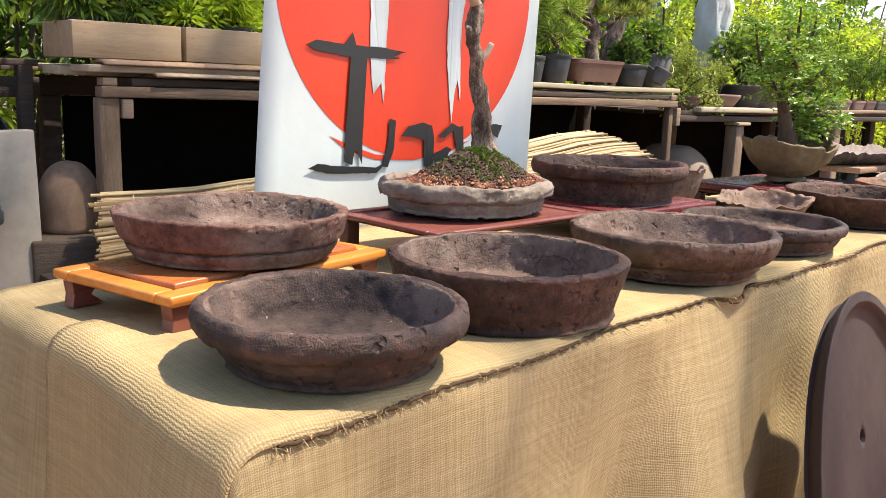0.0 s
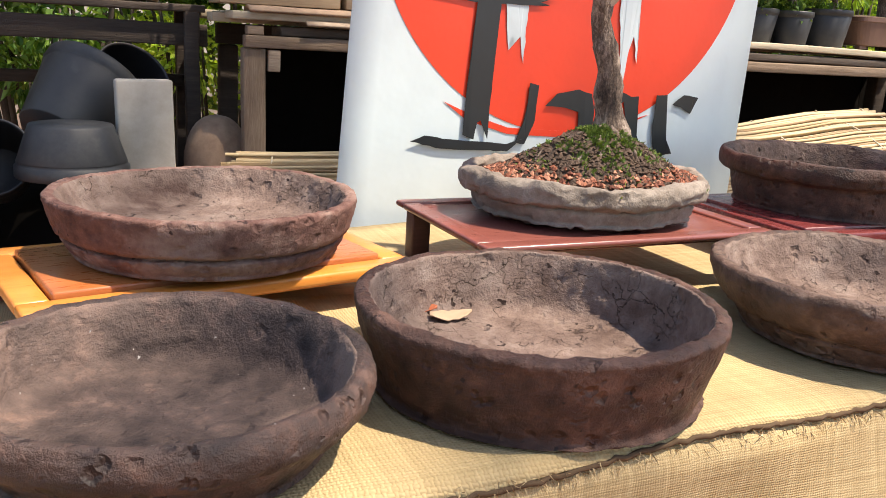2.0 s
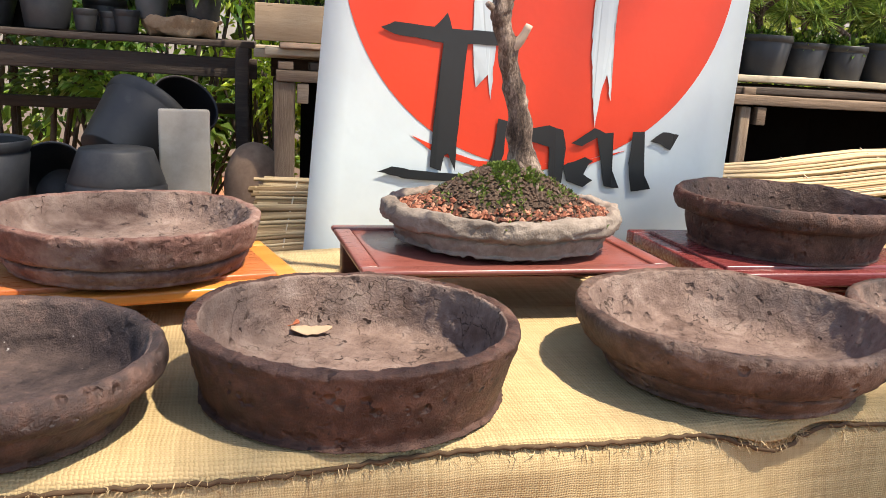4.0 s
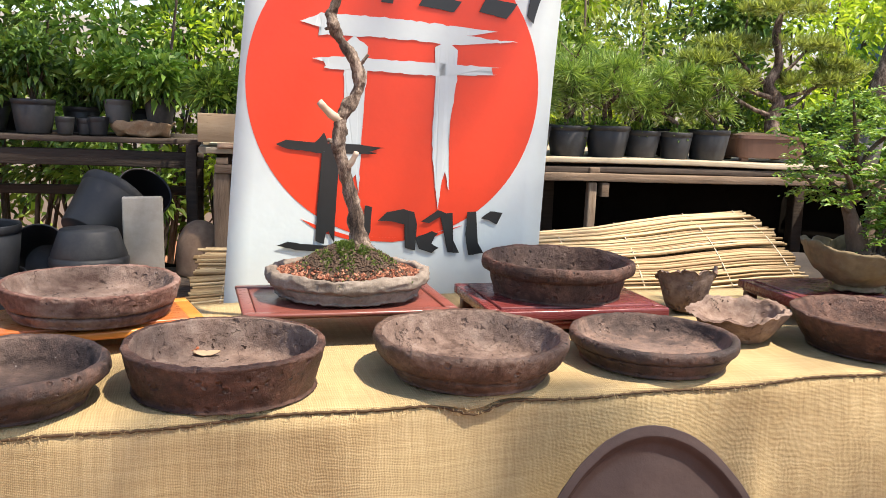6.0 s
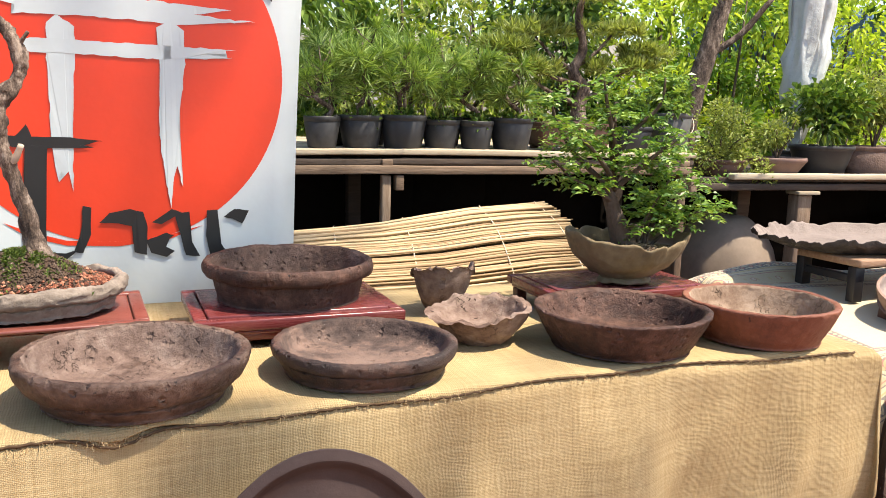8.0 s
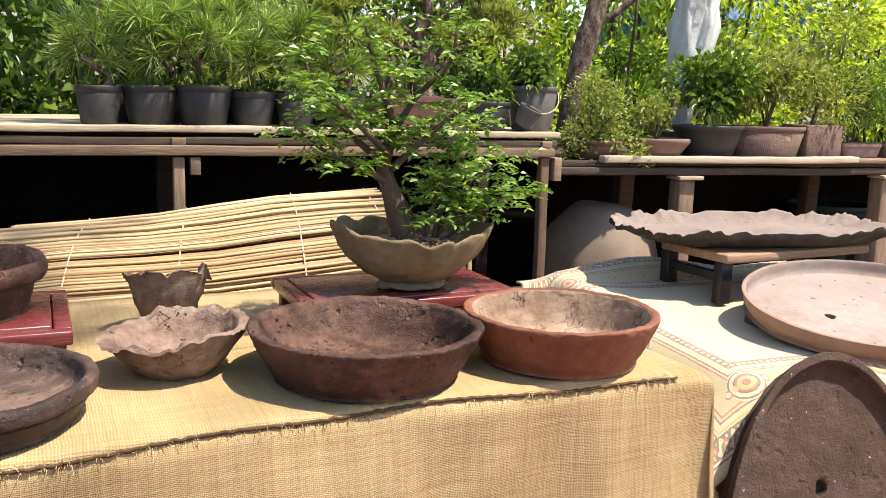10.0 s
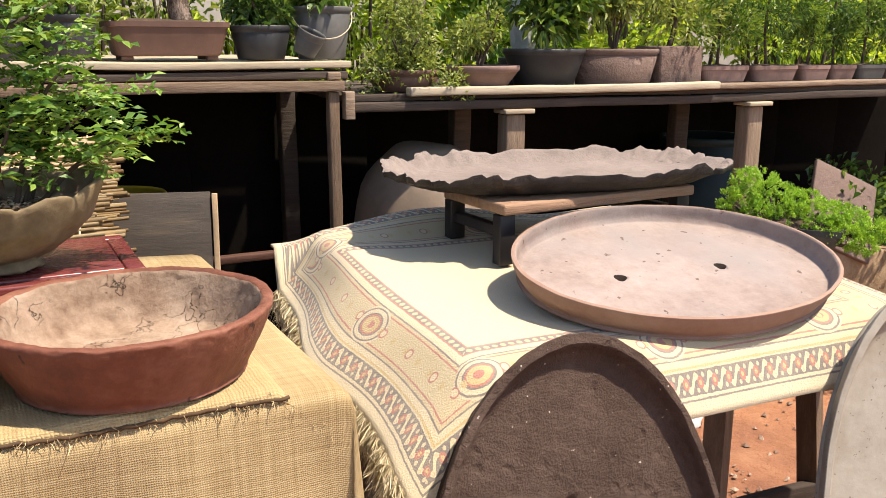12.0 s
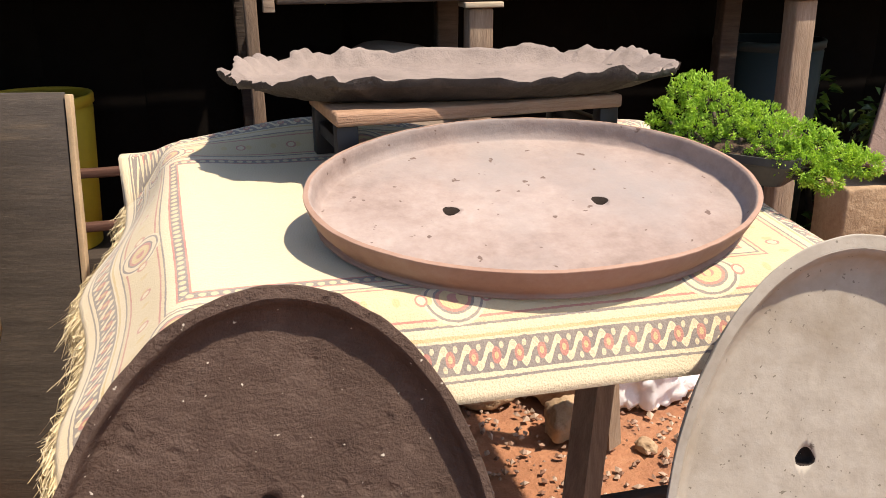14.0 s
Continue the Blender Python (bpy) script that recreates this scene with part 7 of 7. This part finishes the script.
leaning("large dark-brown oval clay tray leaning on the carpet table", (3.368, 1.462, 0.425), 0.300, 0.468, 10, 14.5, "dark_disc", ((-0.012, 0.18, 0.017), (0.0, -0.19, 0.017)), 2, roll=-4)
leaning("large pale cement oval tray leaning beside the carpet table", (4.155, 1.515, 0.444), 0.262, 0.466, -6, 13, "white_disc", ((-0.056, 0.148, 0.014), (-0.05, -0.19, 0.014)), 3)
leaning("large smooth brown oval tray leaning on the burlap table", (1.712, 0.852, 0.446), 0.280, 0.475, 12, 14, "brown_disc", ((-0.02, 0.20, 0.013), (0.0, -0.19, 0.013)), 4, 0.038)

# ---- boards, pots and stones round the carpet table ----
ply = thing("plywood_board", "weathered dark plywood board leaning upright", "board", (2.62, 2.43, 0), -6)
part("sheet", rough_box(-0.22, -0.012, 0.0, 0.22, 0.0, 0.99, 0.001, 0.002, 6, 2), M["ply"], ply, m=pose(0, 0, 0, -8, 0, 0))
part("edge_batten", rough_box(0.2225, -0.016, 0.0, 0.236, 0.004, 0.985, 0.0025, 0.002, 14, 3), M["ply_edge"], ply, "splintered pale edge", m=pose(0, 0, 0, -8, 0, 0))
plank = part("loose_plank", rough_box(0, -0.011, -0.16, 0.545, 0.011, 0.0, 0.002, 0.003, 6, 4), M["plank"])
plank.matrix_basis = pose(2.83, 2.50, 0.562, 0, 64.5, 0)
tagged(plank, "loose brown plank leaning beside the carpet table", "plank")
for lab, at, r, h, mt in (("red terracotta pot standing on the ground", (3.04, 2.02, 0.0), 0.13, 0.30, "terracotta"), ("yellow plastic tub in the shade behind a board", (2.575, 3.12, 0.44), 0.165, 0.45, "yellow"), ("teal barrel blackened for the shade under the bench", (5.02, 3.66, 0.0), 0.20, 0.95, "teal")):
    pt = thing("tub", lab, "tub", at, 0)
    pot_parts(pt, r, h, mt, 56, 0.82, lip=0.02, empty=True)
support = part("timber_block", rough_box(-0.2, -0.16, 0, 0.2, 0.16, 0.439, 0.004), M["dark_plank"])
support.matrix_basis = pose(2.575, 3.12, 0.0, 0, 0, 6)
tagged(support, "dark timber block under a tub", "block")
drum = part("clay_urn", lathe([(x * 0.26, z) for x, z in smooth_profile([(0, 0), (0.7, 0), (0.95, 0.3), (1.0, 0.6), (0.85, 0.86), (0.5, 0.98), (0.25, 1.0), (0.0, 1.0)], 4)], 64, lambda p: p + noise.noise_vector(p * 8) * 0.01), M["pale_drum"])
drum.matrix_basis = pose(3.60, 3.22, 0.0, 0, 0, 0)
tagged(drum, "big pale rounded urn in the shade under the bench", "urn")
panel = part("cement_sheet", rough_box(-0.15, -0.01, 0, 0.15, 0.01, 0.34, 0.002, 0.004, 4, 5), M["stone_pot"])
panel.matrix_basis = pose(5.18, 2.98, 0.57, -30, 24, -8)
tagged(panel, "pale cement sheet leaning in the weeds", "sheet")
blk = part("stone_block", rough_box(-0.25, -0.1, 0, 0.25, 0.1, 0.56, 0.01, 0.01, 4, 6), M["rock"])
blk.matrix_basis = pose(5.25, 3.08, 0, 0, 0, 0)
tagged(blk, "rough stone block on the ground", "stone")


def rock(label, at, s, seed, mat_name="rock", cat="stone"):
    b = bmesh.new()
    bmesh.ops.create_icosphere(b, subdivisions=4, radius=1.0)
    o = Vector((seed * 3, seed * 7, 1))
    for v in b.verts:
        d = v.co.normalized()
        k = 1 + 0.32 * noise.noise(d * 1.4 + o) + 0.12 * noise.noise(d * 4 + o) + 0.03 * noise.noise(d * 14 + o)
        v.co = Vector((d.x * s[0] * k, d.y * s[1] * k, max(-0.55 * s[2], d.z * s[2] * k)))
    ob = part("rock" if cat == "stone" else "white_sack", b, M[mat_name])
    ob.matrix_basis = pose(at[0], at[1], at[2] + 0.5 * s[2], 0, 0, seed * 40)
    tagged(ob, label, cat, "stones under the table" if cat == "stone" else "")


rock("large ochre rock on the red earth", (4.12, 2.84, 0.0), (0.17, 0.13, 0.19), 1)
rock("small yellowish stone on red earth", (4.03, 2.60, 0.0), (0.062, 0.055, 0.07), 2)
rock("flat pale stone on red earth", (4.235, 2.50, -0.01), (0.035, 0.025, 0.02), 3)
rock("broken red-brown stone under the table", (3.84, 2.80, 0.0), (0.09, 0.07, 0.06), 5)


def sack():
    b = bmesh.new()
    bmesh.ops.create_icosphere(b, subdivisions=5, radius=1.0)
    for v in b.verts:
        d = v.co.normalized()
        k = 1 + 0.22 * noise.noise(d * 2.2) + 0.30 * abs(noise.noise(d * 4.5)) + 0.14 * abs(noise.noise(d * 11))
        v.co = Vector((d.x * 0.20 * k, d.y * 0.13 * k, max(-0.12, d.z * 0.22 * k)))
    ob = part("white_sack", b, M["sack"])
    ob.matrix_basis = pose(4.34, 2.84, 0.115, 0, 0, 20)
    tagged(ob, "crumpled white plastic sack on the ground", "sack")


sack()
rngp = np.random.default_rng(71)
pts = [(rngp.uniform(3.2, 5.6), rngp.uniform(1.9, 3.3), -0.004) for i in range(500)] + [(rngp.uniform(3.6, 4.5), rngp.uniform(2.2, 3.0), -0.002) for i in range(400)]
peb = part("pebbles", scatter_stones("pebbles", pts, 0.011, M["pebble"], rngp), None)
tagged(peb, "scattered pebbles and clods on red earth", "pebbles", kind="stuff")


# ---- greenery behind ----
def shrub(name, label, at, size, n, leaf_size, leaf, seed, width=0.45, blobs=26, trunk=True, cat="shrub"):
    """A tall shrub: stems and many leaf clumps with gaps."""
    rng = np.random.default_rng(seed)
    th = thing(name, label, cat, at, 0, "background greenery")
    w, d, z0, z1 = size
    P, D = [], []
    for i in range(blobs):
        c = np.array([rng.uniform(-w, w), rng.uniform(-d, d), rng.uniform(z0, z1)])
        r = rng.uniform(0.16, 0.34) * min(1.0, (w + d))
        p, dr = ball_points(rng, n // blobs, c, r, 0.35, 0.8)
        P.append(p)
        D.append(dr + np.array([0, -0.35, 0.25]))
        if trunk and i % 2 == 0:
            q = bend([(c[0] * 0.3, c[1] * 0.3, 0.0), (c[0] * 0.6, c[1] * 0.6, c[2] * 0.5), tuple(c)], 3)
            part("stem", tube(q, lerp_list([0.022, 0.012, 0.005], len(q)), 6), M["dark_bark"], th)
    part("foliage", leaves("foliage", np.concatenate(P), np.concatenate(D), leaf_size, width, M[leaf], rng), None, th, kind="stuff")
    return th


kinds = (("leaf", 0.075, 0.5), ("leaf_dark", 0.085, 0.45), ("leaf_bright", 0.055, 0.4), ("leaf_tree", 0.06, 0.5), ("leaf_dark", 0.06, 0.5), ("leaf_olive", 0.05, 0.3))
for i, x in enumerate(np.arange(-2.6, 8.6, 0.62)):
    kd = kinds[(i * 5 + 1) % 6] if x < 3.3 else kinds[(2, 5, 2, 3)[i % 4]]
    shrub("garden_shrub", "dense green garden shrub behind the benches", (float(x), 3.95 + 0.25 * (i % 2) + 0.10 * x, 0), (0.42, 0.28, 0.9, 2.25 if x < 5 else 2.0), 3000, kd[1], kd[0], 400 + i, kd[2])
for i, x in enumerate(np.arange(-4.0, 11.0, 1.15)):
    kd = kinds[(i * 3) % 6] if x < 1.5 else kinds[(2, 3, 2, 5)[i % 4]]
    shrub("garden_tree", "tall leafy tree closing the garden", (float(x), 5.6 + 0.4 * (i % 2) + 0.12 * x, 0), (0.8, 0.5, 0.4, 3.6), 4200, 0.11, kd[0], 500 + i, kd[2], 34, cat="tree")
# weeds under the lower bench, in the sun
for i, (x, y) in enumerate(((5.5, 3.3), (5.9, 3.0), (5.35, 3.6), (6.2, 3.4), (5.7, 2.7))):
    shrub("weed_clump", "sunlit weeds among the stones", (x, y, 0), (0.28, 0.22, 0.1, 0.85), 1200, 0.055, "leaf_dark", 600 + i, 0.4, 12)
# a leaning garden trunk and a wrapped young tree
q = bend([(3.66, 3.95, 0.0), (3.70, 3.93, 1.0), (3.74, 3.90, 1.5), (3.83, 3.90, 1.85), (3.98, 3.95, 2.5), (3.9, 4.0, 3.2)], 5)
tt = thing("garden_tree", "bare leaning trunk among the shrubs", "tree", (0, 0, 0))
part("trunk", tube(q, lerp_list([0.07, 0.055, 0.05, 0.045, 0.035], len(q)), 12, lambda p: p + noise.noise_vector(p * 20) * 0.008), M["bark"], tt)
q2 = bend([(3.80, 3.9, 1.75), (3.95, 3.85, 1.85), (4.1, 3.8, 2.05)], 4)
part("limb", tube(q2, lerp_list([0.022, 0.012], len(q2)), 8, lambda p: p + noise.noise_vector(p * 30) * 0.004), M["bark"], tt)
wt = thing("wrapped_tree", "young tree wrapped in white plastic film", "tree", SHB(0.80, 0.42, 1.19), 0)
part("trunk", tube([(0, 0, 0), (0.01, 0, 0.1), (0.0, 0.0, 0.2)], [0.022, 0.018, 0.016], 8, lambda p: p + noise.noise_vector(p * 40) * 0.004), M["bark"], wt)
part("film", lathe([(0.022, 0.10), (0.045, 0.16), (0.06, 0.22), (0.07, 0.3), (0.09, 0.38), (0.085, 0.45), (0.10, 0.54), (0.085, 0.62), (0.10, 0.76), (0.09, 0.9), (0.02, 1.0)], 40, lambda p: p + noise.noise_vector(Vector((p.x * 30, p.y * 30, p.z * 9))) * 0.034 + Vector((0.06 * p.z, 0, 0))), M["plastic_wrap"], wt, "crumpled white plastic film")
pot_parts(wt, 0.09, 0.10, "black_plastic", 32)
# a neighbour's wall and blue roof sheet far behind
wall = part("garden_wall", rough_box(-9, 0, 0, 12, 0.2, 2.2, 0.01, 0.01, 20, 1), M["grey_wall"])
wall.matrix_basis = pose(1.0, 8.6, 0, 0, 0, 5)
tagged(wall, "grey rendered garden wall", "wall", kind="structure")
blue = part("roof_sheet", box(-1.2, 0, 0, 1.2, 0.05, 0.6, 0.01), M["blue_sheet"])
blue.matrix_basis = pose(6.3, 6.9, 1.9, -20, 0, 8)
tagged(blue, "blue corrugated roof sheet behind the trees", "roof", kind="structure")


# ---- the trees that shade the stall, above and behind the camera ----
def canopy():
    rng = np.random.default_rng(909)
    ox, oy = 0.8, -3.6
    th = thing("shade_tree", "tall tree whose crown shades the stall", "tree", (ox, oy, 0))
    q = bend([(0, 0, 0), (0.08, 0.1, 2.0), (0.25, 0.3, 4.2), (0.6, 0.7, 6.0)], 5)
    part("trunk", tube(q, lerp_list([0.16, 0.12, 0.08], len(q)), 12, lambda p: p + noise.noise_vector(p * 8) * 0.02), M["bark"], th)
    P, D = [], []
    # the dense part shades the back, the loose part dapples the table's front
    spots = [((rng.uniform(1.3, 4.2), rng.uniform(0.35, 2.2), rng.uniform(6.0, 7.6)), rng.uniform(0.18, 0.36), 90) for i in range(34)]
    spots += [((rng.uniform(2.0, 6.1), rng.uniform(-1.15, -0.5), rng.uniform(6.2, 6.9)), rng.uniform(0.12, 0.22), 44) for i in range(34)]
    spots += [((rng.uniform(2.7, 3.1), rng.uniform(-0.95, -0.4), rng.uniform(6.2, 6.8)), rng.uniform(0.10, 0.20), 34) for i in range(2)]
    for i, (c, r, n) in enumerate(spots):
        c = np.array(c) - np.array([ox, oy, 0])
        p, d = ball_points(rng, n, c, r, 0.2, 0.6)
        P.append(p)
        D.append(d)
        if i % 4 == 0:
            lb = bend([tuple(q[-1]), tuple((np.array(q[-1]) + c) / 2 + np.array([0, 0, 0.2])), tuple(c)], 3)
            part("limb", tube(lb, lerp_list([0.03, 0.008], len(lb)), 6), M["bark"], th)
    part("crown", leaves("crown", np.concatenate(P), np.concatenate(D), 0.11, 0.5, M["leaf"], rng), None, th, kind="stuff")


canopy()
